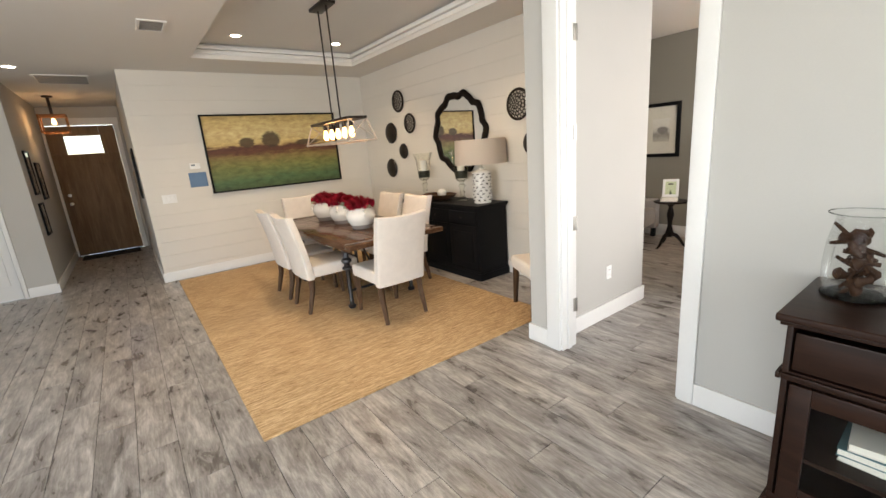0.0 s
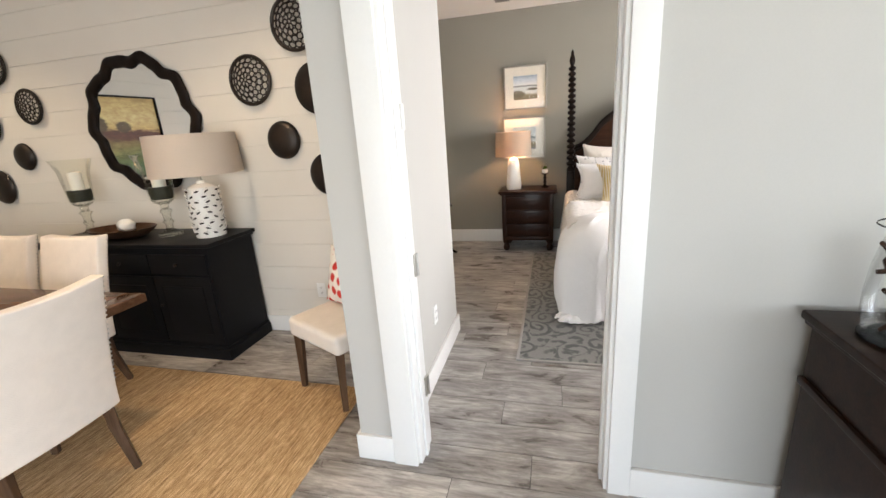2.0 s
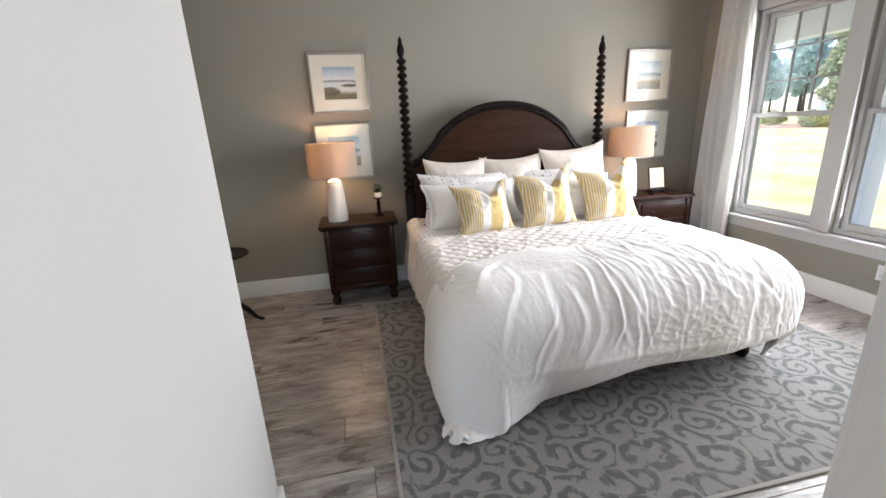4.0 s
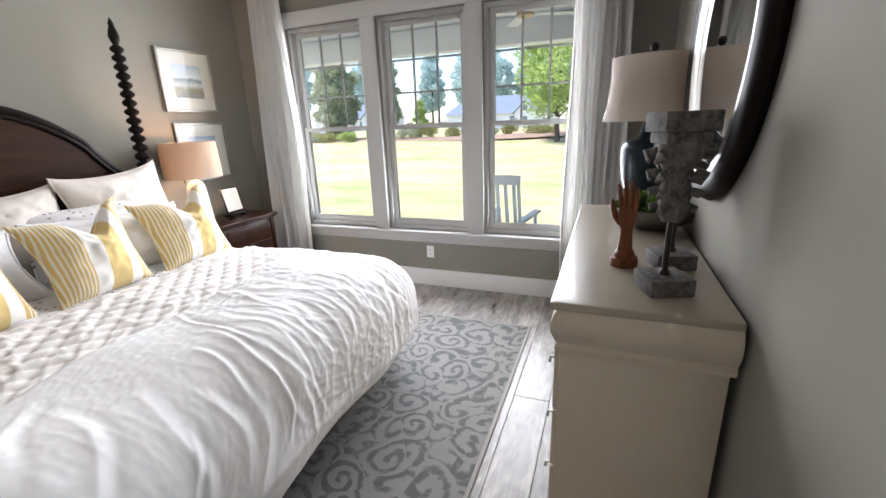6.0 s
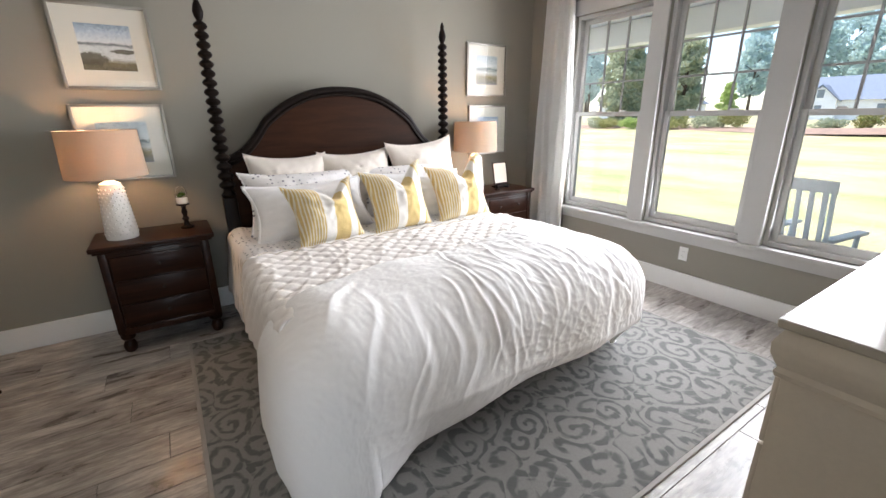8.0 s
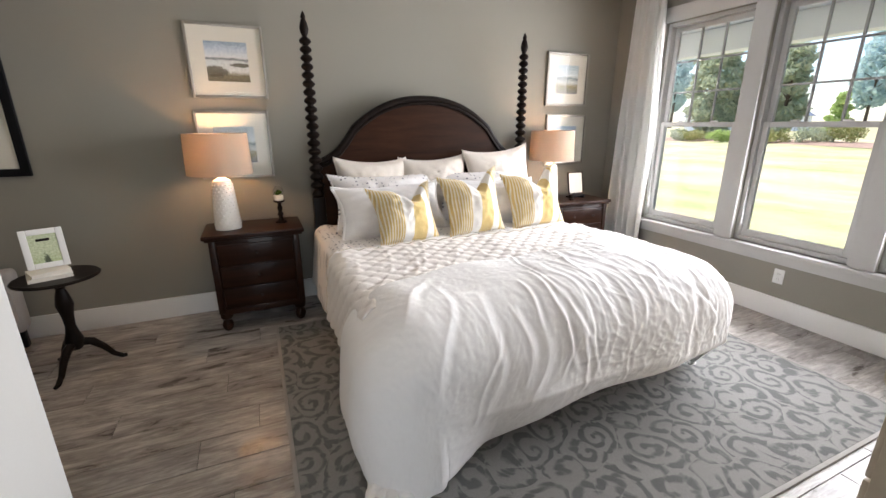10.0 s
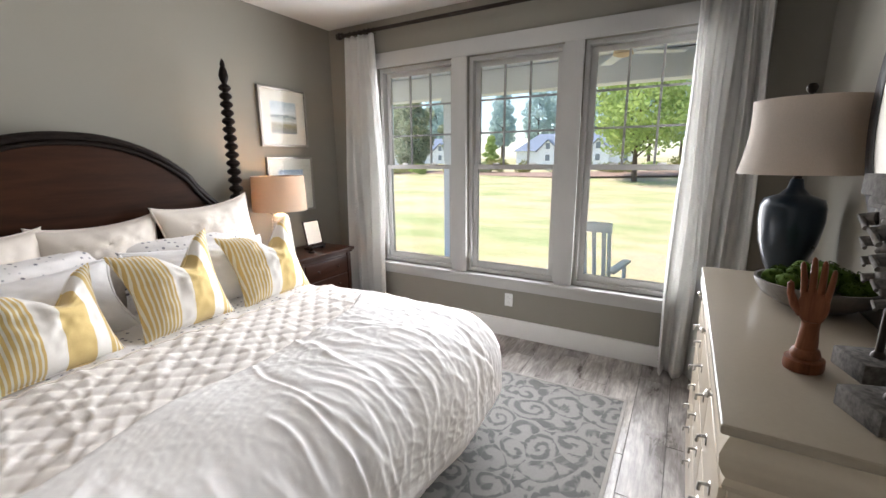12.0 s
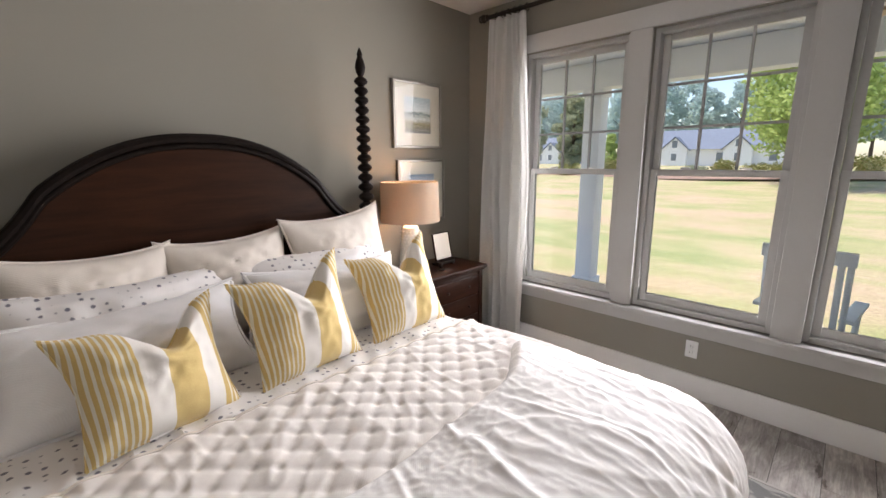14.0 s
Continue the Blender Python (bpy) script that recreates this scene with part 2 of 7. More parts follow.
def striped(name, period_stops):
    """Broad woven bands across x with fine pinstripes in part of them."""
    m, n, l, p = nodes_of(name)
    tc, sp = n.new("ShaderNodeTexCoord"), n.new("ShaderNodeSeparateXYZ")
    l.new(tc.outputs["Object"], sp.inputs[0])
    u = calc(n, l, "ADD", calc(n, l, "MULTIPLY", sp.outputs["X"], 1.9), 0.5)
    band = ramp(n, l, u, period_stops, "CONSTANT")
    pin = calc(n, l, "GREATER_THAN", calc(n, l, "SINE", calc(n, l, "MULTIPLY", u, 190.0)), 0.25)
    zone = calc(n, l, "LESS_THAN", u, 0.36)
    zone2 = calc(n, l, "GREATER_THAN", u, 0.86)
    fac = calc(n, l, "MULTIPLY", pin, calc(n, l, "MAXIMUM", zone, zone2))
    v = coords(n, l)
    c = mixc(n, l, fac, band, (0.82, 0.78, 0.66))
    f = noise_tex(n, l, v, 300, 2)
    c = mixc(n, l, 0.18, c, ramp(n, l, f, ((0.3, (0.3,) * 3), (0.7, (0.7,) * 3))), "OVERLAY")
    l.new(c, p.inputs["Base Color"])
    p.inputs["Roughness"].default_value, p.inputs["Sheen Weight"].default_value = 0.92, 0.2
    bump(n, l, p, f, 0.35, 0.002)
    return m


def dotted(name, base, dot, scale=25.0, size=0.27, plane=(1, 1, 1)):
    """Small printed sprigs on a pale sheet."""
    m, n, l, p = nodes_of(name)
    v = coords(n, l, plane)
    vo = n.new("ShaderNodeTexVoronoi")
    vo.inputs["Scale"].default_value, vo.inputs["Randomness"].default_value = scale, 0.35
    l.new(v, vo.inputs["Vector"])
    f = noise_tex(n, l, v, 150, 3)
    d = calc(n, l, "ADD", vo.outputs["Distance"], calc(n, l, "MULTIPLY", f, 0.2))
    l.new(ramp(n, l, d, ((size, dot), (size + 0.1, base))), p.inputs["Base Color"])
    p.inputs["Roughness"].default_value = 0.9
    bump(n, l, p, f, 0.2, 0.002)
    return m


def landscape(name, w, h, stops, blobs=(), blob_col=(0.05, 0.03, 0.015), streak=1.0):
    """A loosely painted view: bands from foot to top, torn by brush noise, with dark tree masses."""
    m, n, l, p = nodes_of(name)
    tc, sp = n.new("ShaderNodeTexCoord"), n.new("ShaderNodeSeparateXYZ")
    l.new(tc.outputs["Object"], sp.inputs[0])
    v = coords(n, l, (2.2 / w, 1, 5.5 / h))
    br = noise_tex(n, l, v, 1.6, 6, 0.62, 0.8)
    t = calc(n, l, "ADD", calc(n, l, "DIVIDE", sp.outputs["Z"], h), 0.5)
    t = calc(n, l, "ADD", t, calc(n, l, "MULTIPLY", calc(n, l, "SUBTRACT", br, 0.5), 0.22 * streak))
    c = ramp(n, l, t, stops)
    v2 = coords(n, l, (7 / w, 1, 9 / h))
    dab = noise_tex(n, l, v2, 2.0, 5, 0.65, 0.4)
    c = mixc(n, l, 0.75, c, ramp(n, l, dab, ((0.3, (0.28, 0.26, 0.24)), (0.7, (0.72, 0.72, 0.7)))), "OVERLAY")
    for bx, bz, rx, rz in blobs:
        dx = calc(n, l, "DIVIDE", calc(n, l, "SUBTRACT", sp.outputs["X"], bx), rx)
        dz = calc(n, l, "DIVIDE", calc(n, l, "SUBTRACT", sp.outputs["Z"], bz), rz)
        r = calc(n, l, "ADD", calc(n, l, "MULTIPLY", dx, dx), calc(n, l, "MULTIPLY", dz, dz))
        r = calc(n, l, "ADD", r, calc(n, l, "MULTIPLY", calc(n, l, "SUBTRACT", dab, 0.5), 1.6))
        c = mixc(n, l, ramp(n, l, r, ((0.55, (0.9,) * 3), (1.0, (0, 0, 0)))), c, blob_col)
    l.new(c, p.inputs["Base Color"])
    p.inputs["Roughness"].default_value = 0.55
    bump(n, l, p, dab, 0.15, 0.002)
    return m


def leafy(name, dark, light, sheer=0.0):
    m, n, l, p = nodes_of(name)
    g = n.new("ShaderNodeNewGeometry")
    l.new(ramp(n, l, g.outputs["Random Per Island"], ((0.0, dark), (1.0, light))), p.inputs["Base Color"])
    p.inputs["Roughness"].default_value, p.inputs["Specular IOR Level"].default_value = 0.85, 0.12
    if sheer:
        t, x = n.new("ShaderNodeBsdfTranslucent"), n.new("ShaderNodeMixShader")
        t.inputs["Color"].default_value = light
        x.inputs[0].default_value = sheer
        l.new(p.outputs[0], x.inputs[1])
        l.new(t.outputs[0], x.inputs[2])
        l.new(x.outputs[0], n["Material Output"].inputs["Surface"])
    return m


def lawn():
    m, n, l, p = nodes_of("lawn")
    v, v2 = coords(n, l, (0.30, 0.55, 1)), coords(n, l)
    a, b = noise_tex(n, l, v, 1.0, 5, 0.6), noise_tex(n, l, v2, 22, 4, 0.7)
    c = ramp(n, l, a, ((0.34, (0.25, 0.29, 0.115)), (0.47, (0.35, 0.335, 0.165)), (0.56, (0.42, 0.345, 0.21)), (0.68, (0.45, 0.34, 0.235))))
    c = mixc(n, l, 0.5, c, ramp(n, l, b, ((0.3, (0.2,) * 3), (0.7, (0.75,) * 3))), "OVERLAY")
    l.new(c, p.inputs["Base Color"])
    p.inputs["Roughness"].default_value = 0.95
    bump(n, l, p, b, 0.6, 0.03)
    return m


# Taupe, darker than WALL: the bedroom's weaker light is put into the colour.
BEDWALL = plain("dimmed_taupe_paint", (0.268, 0.253, 0.218), 0.85, 0, 0.03, 1.2, 160, 0.08, spec=0.1)
WALL = plain("wall_paint", (0.47, 0.46, 0.435), 0.85, 0, 0.03, 1.2, 160, 0.08, spec=0.1)
SHIP = plain("shiplap_paint", (0.65, 0.62, 0.57), 0.6, 0, 0.03, 1.5, 120, 0.06)
CEIL = plain("ceiling_paint", (0.68, 0.665, 0.64), 0.85, 0, 0.025, 1.0, 130, 0.1)
# White window trim, greyed so that its backlit shade sits in the colour.
BACKLIT_TRIM = plain("backlit_trim_paint", (0.46, 0.455, 0.44), 0.5, 0, 0.03, 3, 60, 0.03)
TRIM = plain("trim_paint", (0.74, 0.735, 0.72), 0.38, 0, 0.025, 3, 60, 0.03)
GROUT = plain("grout", (0.10, 0.095, 0.09), 0.9, 0, 0.1, 5, 200, 0.2)
PLANK, FARPLANK = floor_plank(), floor_plank("far_plank_porcelain", True)
JUTE, DAMASK = jute(), damask()
DOORWOOD = wood("door_wood", (0.14, 0.085, 0.05, 1), (0.26, 0.17, 0.10, 1), 0.45, 2, 4)
ESPRESSO = wood("espresso_wood", (0.010, 0.005, 0.0035, 1), (0.030, 0.014, 0.009, 1), 0.32, 1, 5, 0.3)
MAHOG = wood("mahogany", (0.010, 0.004, 0.0025, 1), (0.036, 0.0135, 0.0075, 1), 0.36, 1, 5, 0.3)
MAHOGX = wood("mahogany_rail", (0.010, 0.004, 0.0025, 1), (0.036, 0.0135, 0.0075, 1), 0.36, 0, 5, 0.3)
PANELWOOD = wood("headboard_panel", (0.016, 0.0062, 0.003, 1), (0.042, 0.016, 0.0075, 1), 0.45, 1, 4, 0.0)
DARKWOOD = wood("dark_turned_wood", (0.005, 0.0035, 0.003, 1), (0.014, 0.009, 0.007, 1), 0.4, 2, 6, 0.0)
BLACKPAINT = plain("black_paint", (0.007, 0.007, 0.008), 0.45, 0, 0.3, 4, 60, 0.05, spec=0.12)
LEGWOOD = wood("chair_leg_wood", (0.05, 0.028, 0.016, 1), (0.12, 0.07, 0.042, 1), 0.4, 2, 6)
TABLEWOOD = wood("table_wood", (0.045, 0.022, 0.012, 1), (0.14, 0.072, 0.04, 1), 0.18, 1, 4, 0.5)
IRON = plain("dark_iron", (0.07, 0.07, 0.075), 0.35, 0.9, 0.2, 6, 80, 0.05)
STEEL = plain("brushed_steel", (0.55, 0.53, 0.5), 0.3, 1.0, 0.08, 8, 200, 0.05)
SILVERFRAME = plain("silver_leaf_frame", (0.34, 0.32, 0.285), 0.35, 0.8, 0.12, 12, 140, 0.1)
BRONZE = plain("dark_bronze", (0.035, 0.028, 0.024), 0.4, 0.7, 0.2, 8, 100, 0.05)
LINEN = cloth("cream_linen", (0.72, 0.66, 0.60))
DUVETCLOTH = cloth("duvet_cotton", (0.93, 0.915, 0.91), 0.92, 560, 0.02, 0.2, 0.2, 9.0)
COTTON = cloth("white_cotton", (0.92, 0.91, 0.91), 0.92, 520, 0.03, 0.25)
QUILT = cloth("quilt_cotton", (0.86, 0.82, 0.79), 0.92, 480, 0.03, 0.25)
SHAM = cloth("cream_sham", (0.76, 0.70, 0.63), 0.92, 300, 0.05, 0.4)
CURTAIN = cloth("curtain_linen", (0.74, 0.735, 0.715), 0.92, 260, 0.05, 0.4, 0.2, 14.0, 0.33)
GREYCLOTH = cloth("grey_upholstery", (0.36, 0.34, 0.32))
DOTS = dotted("sprigged_sheet", (0.86, 0.84, 0.83), (0.20, 0.20, 0.24), 27, 0.26, (1, 1, 0))
DOTSUP = dotted("sprigged_case", (0.86, 0.84, 0.83), (0.20, 0.20, 0.24), 27, 0.26, (1, 0, 1))
STRIPES = striped("yellow_stripe", ((0.0, (0.66, 0.48, 0.18)), (0.36, (0.86, 0.83, 0.78)), (0.50, (0.68, 0.51, 0.21)), (0.70, (0.86, 0.83, 0.78)), (0.82, (0.66, 0.48, 0.18))))
SHADE = lampshade("linen_shade", (0.56, 0.47, 0.37), (0.42, 0.34, 0.27))
SHADE_OFF = lampshade("cool_linen_shade", (0.70, 0.63, 0.56), (0.62, 0.53, 0.44))
CERAMIC = plain("white_ceramic", (0.78, 0.76, 0.72), 0.25, 0, 0.04, 6, 60, 0.04, 0.3)
CLAY = plain("raw_clay", (0.30, 0.28, 0.27), 0.8, 0, 0.1, 10, 120, 0.2)
NAVY = plain("navy_glaze", (0.010, 0.02, 0.032), 0.3, 0, 0.3, 8, 120, 0.15, 0.3)
MOSS = leafy("moss", (0.018, 0.038, 0.005, 1), (0.075, 0.125, 0.016, 1))
RED = leafy("crimson_petal", (0.16, 0.006, 0.014, 1), (0.42, 0.02, 0.045, 1))
STONE = plain("weathered_stone", (0.115, 0.105, 0.095), 0.85, 0, 0.75, 45, 110, 0.6)
PEWTER = plain("hammered_pewter", (0.20, 0.185, 0.17), 0.45, 0.6, 0.3, 12, 60, 0.3)
HANDWOOD = wood("carved_wood", (0.10, 0.035, 0.016, 1), (0.24, 0.09, 0.045, 1), 0.45, 2, 8)
CREAMPAINT = plain("antique_cream_paint", (0.54, 0.465, 0.36), 0.38, 0, 0.07, 2.5, 70, 0.05, 0.15)
WHITEPAPER = plain("paper", (0.70, 0.67, 0.60), 0.8, 0, 0.03, 5, 200, 0.05)
WHITEPLASTIC = plain("white_plastic", (0.78, 0.78, 0.77), 0.35, 0, 0.02, 5, 90, 0.02)
DARKVENT = plain("vent_metal", (0.22, 0.21, 0.20), 0.6, 0, 0.1, 6, 90, 0.05)
BLUEPAPER = plain("blue_card", (0.12, 0.20, 0.32), 0.7, 0, 0.06, 6, 90, 0.02)
WAX = plain("candle_wax", (0.80, 0.76, 0.68), 0.5, 0, 0.03, 8, 60, 0.05)
GREENGLASS = glass("pale_glass", (0.955, 0.96, 0.93), 0.02, 1.3, 0.5)
CLEAR = glass("clear_glass", (0.985, 0.99, 0.985), 0.02, 1.3, 0.6)
WINGLASS = glass("window_glass", (0.985, 0.99, 0.99), 0.02, 1.3)
MIRROR = plain("mirror_silver", (0.86, 0.87, 0.87), 0.02, 1.0, 0.0, 1, 1, 0)
BULB = glow("bulb_glow", (1.0, 0.50, 0.18), 5)
CANGLOW = glow("can_glow", (1.0, 0.86, 0.66), 9)
PORCHWHITE = plain("porch_paint", (0.87, 0.88, 0.89), 0.6, 0, 0.04, 2, 60, 0.05)
ROCKERBLUE = plain("rocker_paint", (0.90, 0.94, 0.98), 0.5, 0, 0.06, 4, 60, 0.05)
CONCRETE = plain("concrete", (0.60, 0.59, 0.57), 0.85, 0, 0.1, 2, 60, 0.3)
LAWN = lawn()
SIDING = plain("house_siding", (0.80, 0.81, 0.83), 0.7, 0, 0.05, 1, 20, 0.1)
ROOFING = plain("roof_shingle", (0.17, 0.20, 0.255), 0.9, 0, 0.15, 3, 40, 0.4)
DARKPANE = plain("dark_pane", (0.22, 0.25, 0.29), 0.1, 0, 0.2, 1, 10, 0)
MULCH = plain("mulch", (0.26, 0.18, 0.14), 0.95, 0, 0.3, 2, 30, 0.6)
BARK = plain("bark", (0.10, 0.075, 0.055), 0.9, 0, 0.3, 6, 40, 0.6)
LEAF_A = leafy("spring_leaf", (0.26, 0.37, 0.11, 1), (0.46, 0.56, 0.22, 1), 0.4)
# Far pines paled to blue-grey: the distance haze is put into their colour.
HAZED_PINE = leafy("hazed_pine_needle", (0.34, 0.46, 0.46, 1), (0.52, 0.64, 0.63, 1), 0.4)
LEAF_C = leafy("magnolia_leaf", (0.24, 0.31, 0.21, 1), (0.46, 0.48, 0.34, 1), 0.35)
SHRUB = leafy("shrub_leaf", (0.20, 0.24, 0.07, 1), (0.48, 0.44, 0.22, 1))


# ---- building helpers ----
def thing(name, m, label, category, group="", kind=""):
    ob = new(name)
    ob.empty_display_size = 0.1
    ob.matrix_world = m
    return tagged(ob, label, category, group, kind)


def part(name, bm, material, parent=None, label="", smooth=35):
    me = bpy.data.meshes.new(name)
    bm.normal_update()
    bm.to_mesh(me)
    bm.free()
    me.materials.append(material)
    if smooth:
        me.polygons.foreach_set("use_smooth", [True] * len(me.polygons))
        me.set_sharp_from_angle(angle=radians(smooth))
    ob = new(name, me)
    if parent:
        ob.parent = parent
    if label:
        tagged(ob, label)
    return ob


def box(bm, x0, y0, z0, x1, y1, z1, bevel=0.0, seg=2, m=None):
    r = bmesh.ops.create_cube(bm, size=1.0)
    vs = r["verts"]
    for v in vs:
        v.co = Vector(((x0 + x1) / 2 + v.co.x * (x1 - x0), (y0 + y1) / 2 + v.co.y * (y1 - y0), (z0 + z1) / 2 + v.co.z * (z1 - z0)))
    if bevel:
        es = {e for v in vs for e in v.link_edges}
        out = bmesh.ops.bevel(bm, geom=list(es), offset=bevel, segments=seg, affect="EDGES", profile=0.6)
        vs = list({v for f in out["faces"] for v in f.verts} | {v for v in vs if v.is_valid})
    if m:
        bmesh.ops.transform(bm, matrix=m, verts=[v for v in vs if v.is_valid])
    return bm


def boxed(*a, **k):
    return box(bmesh.new(), *a, **k)


def frame_bars(bm, w, h, bar, depth, y0=0.0, bevel=0.004):
    """Four mitred-looking bars round a w by h rectangle in the x-z plane, centred."""
    box(bm, -w / 2, y0, -h / 2, -w / 2 + bar, y0 + depth, h / 2, bevel)
    box(bm, w / 2 - bar, y0, -h / 2, w / 2, y0 + depth, h / 2, bevel)
    box(bm, -w / 2 + bar, y0 + 0.001, -h / 2, w / 2 - bar, y0 + depth - 0.001, -h / 2 + bar, bevel)
    box(bm, -w / 2 + bar, y0 + 0.001, h / 2 - bar, w / 2 - bar, y0 + depth - 0.001, h / 2, bevel)
    return bm


def lathe(bm, prof, seg=24, m=None, sx=1.0, sy=1.0):
    rings = []
    for r, z in prof:
        rings.append([bm.verts.new((r * sx * math.cos(2 * math.pi * k / seg), r * sy * math.sin(2 * math.pi * k / seg), z)) for k in range(seg)])
    for a, b in zip(rings, rings[1:]):
        for k in range(seg):
            bm.faces.new((a[k], a[(k + 1) % seg], b[(k + 1) % seg], b[k]))
    if prof[0][0] > 1e-4:
        bm.faces.new(list(reversed(rings[0])))
    if prof[-1][0] > 1e-4:
        bm.faces.new(rings[-1])
    vs = [v for ring in rings for v in ring]
    if m:
        bmesh.ops.transform(bm, matrix=m, verts=vs)
    return bm


def shell(prof, t, seg=28):
    """A lathed vessel with wall thickness t, open at the top."""
    inner = [(max(0.001, r - t), z + (t if k == 0 else 0)) for k, (r, z) in enumerate(prof)]
    return lathe(bmesh.new(), prof + list(reversed(inner)), seg)


def open_vessel(prof, seg=36):
    """A thin blown-glass wall, open at the top and foot."""
    bm = lathe(bmesh.new(), prof, seg)
    for f in [f for f in bm.faces if len(f.verts) > 4]:
        bm.faces.remove(f)
    return bm


def tube(bm, pts, radii, seg=10):
    if isinstance(radii, (int, float)):
        radii = [radii] * len(pts)
    rings = []
    pts = [Vector(p) for p in pts]
    for k, p in enumerate(pts):
        d = (pts[min(k + 1, len(pts) - 1)] - pts[max(k - 1, 0)]).normalized()
        q = d.to_track_quat("Z", "Y")
        rings.append([bm.verts.new(p + q @ Vector((radii[k] * math.cos(2 * math.pi * j / seg), radii[k] * math.sin(2 * math.pi * j / seg), 0))) for j in range(seg)])
    for a, b in zip(rings, rings[1:]):
        for j in range(seg):
            bm.faces.new((a[j], a[(j + 1) % seg], b[(j + 1) % seg], b[j]))
    bm.faces.new(list(reversed(rings[0])))
    bm.faces.new(rings[-1])
    return bm


def sheet(nu, nv, f, closed_u=False):
    """A grid mesh from a function of two parameters in 0..1."""
    bm = bmesh.new()
    g = [[bm.verts.new(f(i / nu, j / nv)) for j in range(nv + 1)] for i in range(nu if closed_u else nu + 1)]
    for i in range(nu):
        for j in range(nv):
            a, b = g[i], g[(i + 1) % len(g)]
            bm.faces.new((a[j], b[j], b[j + 1], a[j + 1]))
    return bm


def blobs(bm, places, r, squash=0.8, sub=1):
    for p in places:
        k = r * random.uniform(0.75, 1.25)
        v = bmesh.ops.create_icosphere(bm, subdivisions=sub, radius=k)["verts"]
        for q in v:
            q.co += Vector(noise.noise_vector(q.co * (1.6 / r) + Vector(p) * 7)) * k * 0.25
            q.co = Vector((q.co.x, q.co.y, q.co.z * squash)) + Vector(p)
    return bm


def leaves(centres, radius, count, size, flat=0.75):
    """Many small leaf quads scattered through clumps."""
    verts, faces = [], []
    rnd = random.Random(len(centres) * 131 + count)
    for c in centres:
        for _ in range(count):
            d = Vector((rnd.gauss(0, 1), rnd.gauss(0, 1), rnd.gauss(0, 1))).normalized() * radius * rnd.uniform(0.45, 1.05)
            p = Vector(c) + Vector((d.x, d.y, d.z * flat))
            a = Vector((rnd.uniform(-1, 1), rnd.uniform(-1, 1), rnd.uniform(-1, 1))).normalized() * size * rnd.uniform(0.6, 1.3)
            b = a.orthogonal().normalized() * size * 0.55
            k = len(verts)
            verts += [p - a, p + b, p + a, p - b]
            faces.append((k, k + 1, k + 2, k + 3))
    bm = bmesh.new()
    me = bpy.data.meshes.new("leaf_scratch")
    me.from_pydata([tuple(v) for v in verts], [], faces)
    bm.from_mesh(me)
    bpy.data.meshes.remove(me)
    return bm


# ---- structure ----
CZ = 2.78
HX, WY, DX, MX, PY = 6.39, -2.11, 2.44, 3.62, 6.92   # headboard, window, door, mirror and painting wall faces


def wall(name, label, boxes, material=WALL, bevel=0.0):
    bm = bmesh.new()
    for b in boxes:
        box(bm, *b, bevel)
    return tagged(part(name, bm, material, None, "", 0), label, "wall", "", "structure")


floor = tagged(part("floor", boxed(-4.3, -4.2, -0.12, 6.55, 11.3, -0.004), GROUT, None, "", 0), "weathered grey wood-look plank tile floor", "floor", "", "structure")
wall("wall_door", "pale grey painted wall with a wide cased doorway", [
    (DX, -4.0, 0, DX + 0.07, 1.08, CZ), (DX, 1.08, 2.46, DX + 0.14, 1.92, CZ), (DX, 1.92, 0, DX + 0.14, 2.20, CZ), (DX + 0.14, 2.02, 0, 3.78, 2.20, CZ)])
wall("wall_dresser", "taupe grey painted bedroom wall behind the dresser", [(DX + 0.07, -4.0, 0, DX + 0.14, 1.08, CZ)], BEDWALL)
wall("wall_headboard", "taupe grey painted bedroom wall behind the bed", [(HX, -2.3, 0, HX + 0.16, 4.7, 3.1)], BEDWALL)
wall("wall_alcove", "taupe grey painted wall of the sitting alcove", [(3.78, 4.6, 0, HX, 4.75, CZ)], BEDWALL)
WIN = [(5.01, 5.81), (4.07, 4.87), (3.13, 3.93)]
W0, W1 = 0.56, 2.37
wall("wall_window", "taupe grey painted wall with three tall sash windows", [
    (2.58, WY - 0.19, 0, 6.39, WY, W0 - 0.02), (2.58, WY - 0.19, W1, 6.39, WY, 3.1), (2.58, WY - 0.19, W0 - 0.02, 3.13, WY, W1),
    (5.81, WY - 0.19, W0 - 0.02, 6.39, WY, W1), (3.93, WY - 0.19, W0 - 0.02, 4.07, WY, W1), (4.87, WY - 0.19, W0 - 0.02, 5.01, WY, W1)], BEDWALL)
# Unseen outer layer, added so that its white throws light onto the porch.
wall("wall_bounce_siding", "pale siding on the window wall's unseen porch side, added to bounce light", [
    (2.58, WY - 0.215, -0.25, 6.55, WY - 0.191, W0 - 0.03), (2.58, WY - 0.215, W1 + 0.01, 6.55, WY - 0.191, 2.77), (2.58, WY - 0.215, W0 - 0.03, 3.12, WY - 0.191, W1 + 0.01),
    (5.82, WY - 0.215, W0 - 0.03, 6.55, WY - 0.191, W1 + 0.01), (3.94, WY - 0.215, W0 - 0.03, 4.06, WY - 0.191, W1 + 0.01), (4.88, WY - 0.215, W0 - 0.03, 5.0, WY - 0.191, W1 + 0.01)], SIDING)
mirror_wall = wall("wall_mirror", "cream shiplap dining wall carrying a wavy mirror", [(MX + 0.012, 2.20, 0, 3.78, PY + 0.14, CZ)], SHIP)
paint_wall = wall("wall_painting", "cream shiplap dining wall carrying a wide landscape", [(0.29, PY + 0.012, 0, MX + 0.012, PY + 0.14, CZ)], SHIP)
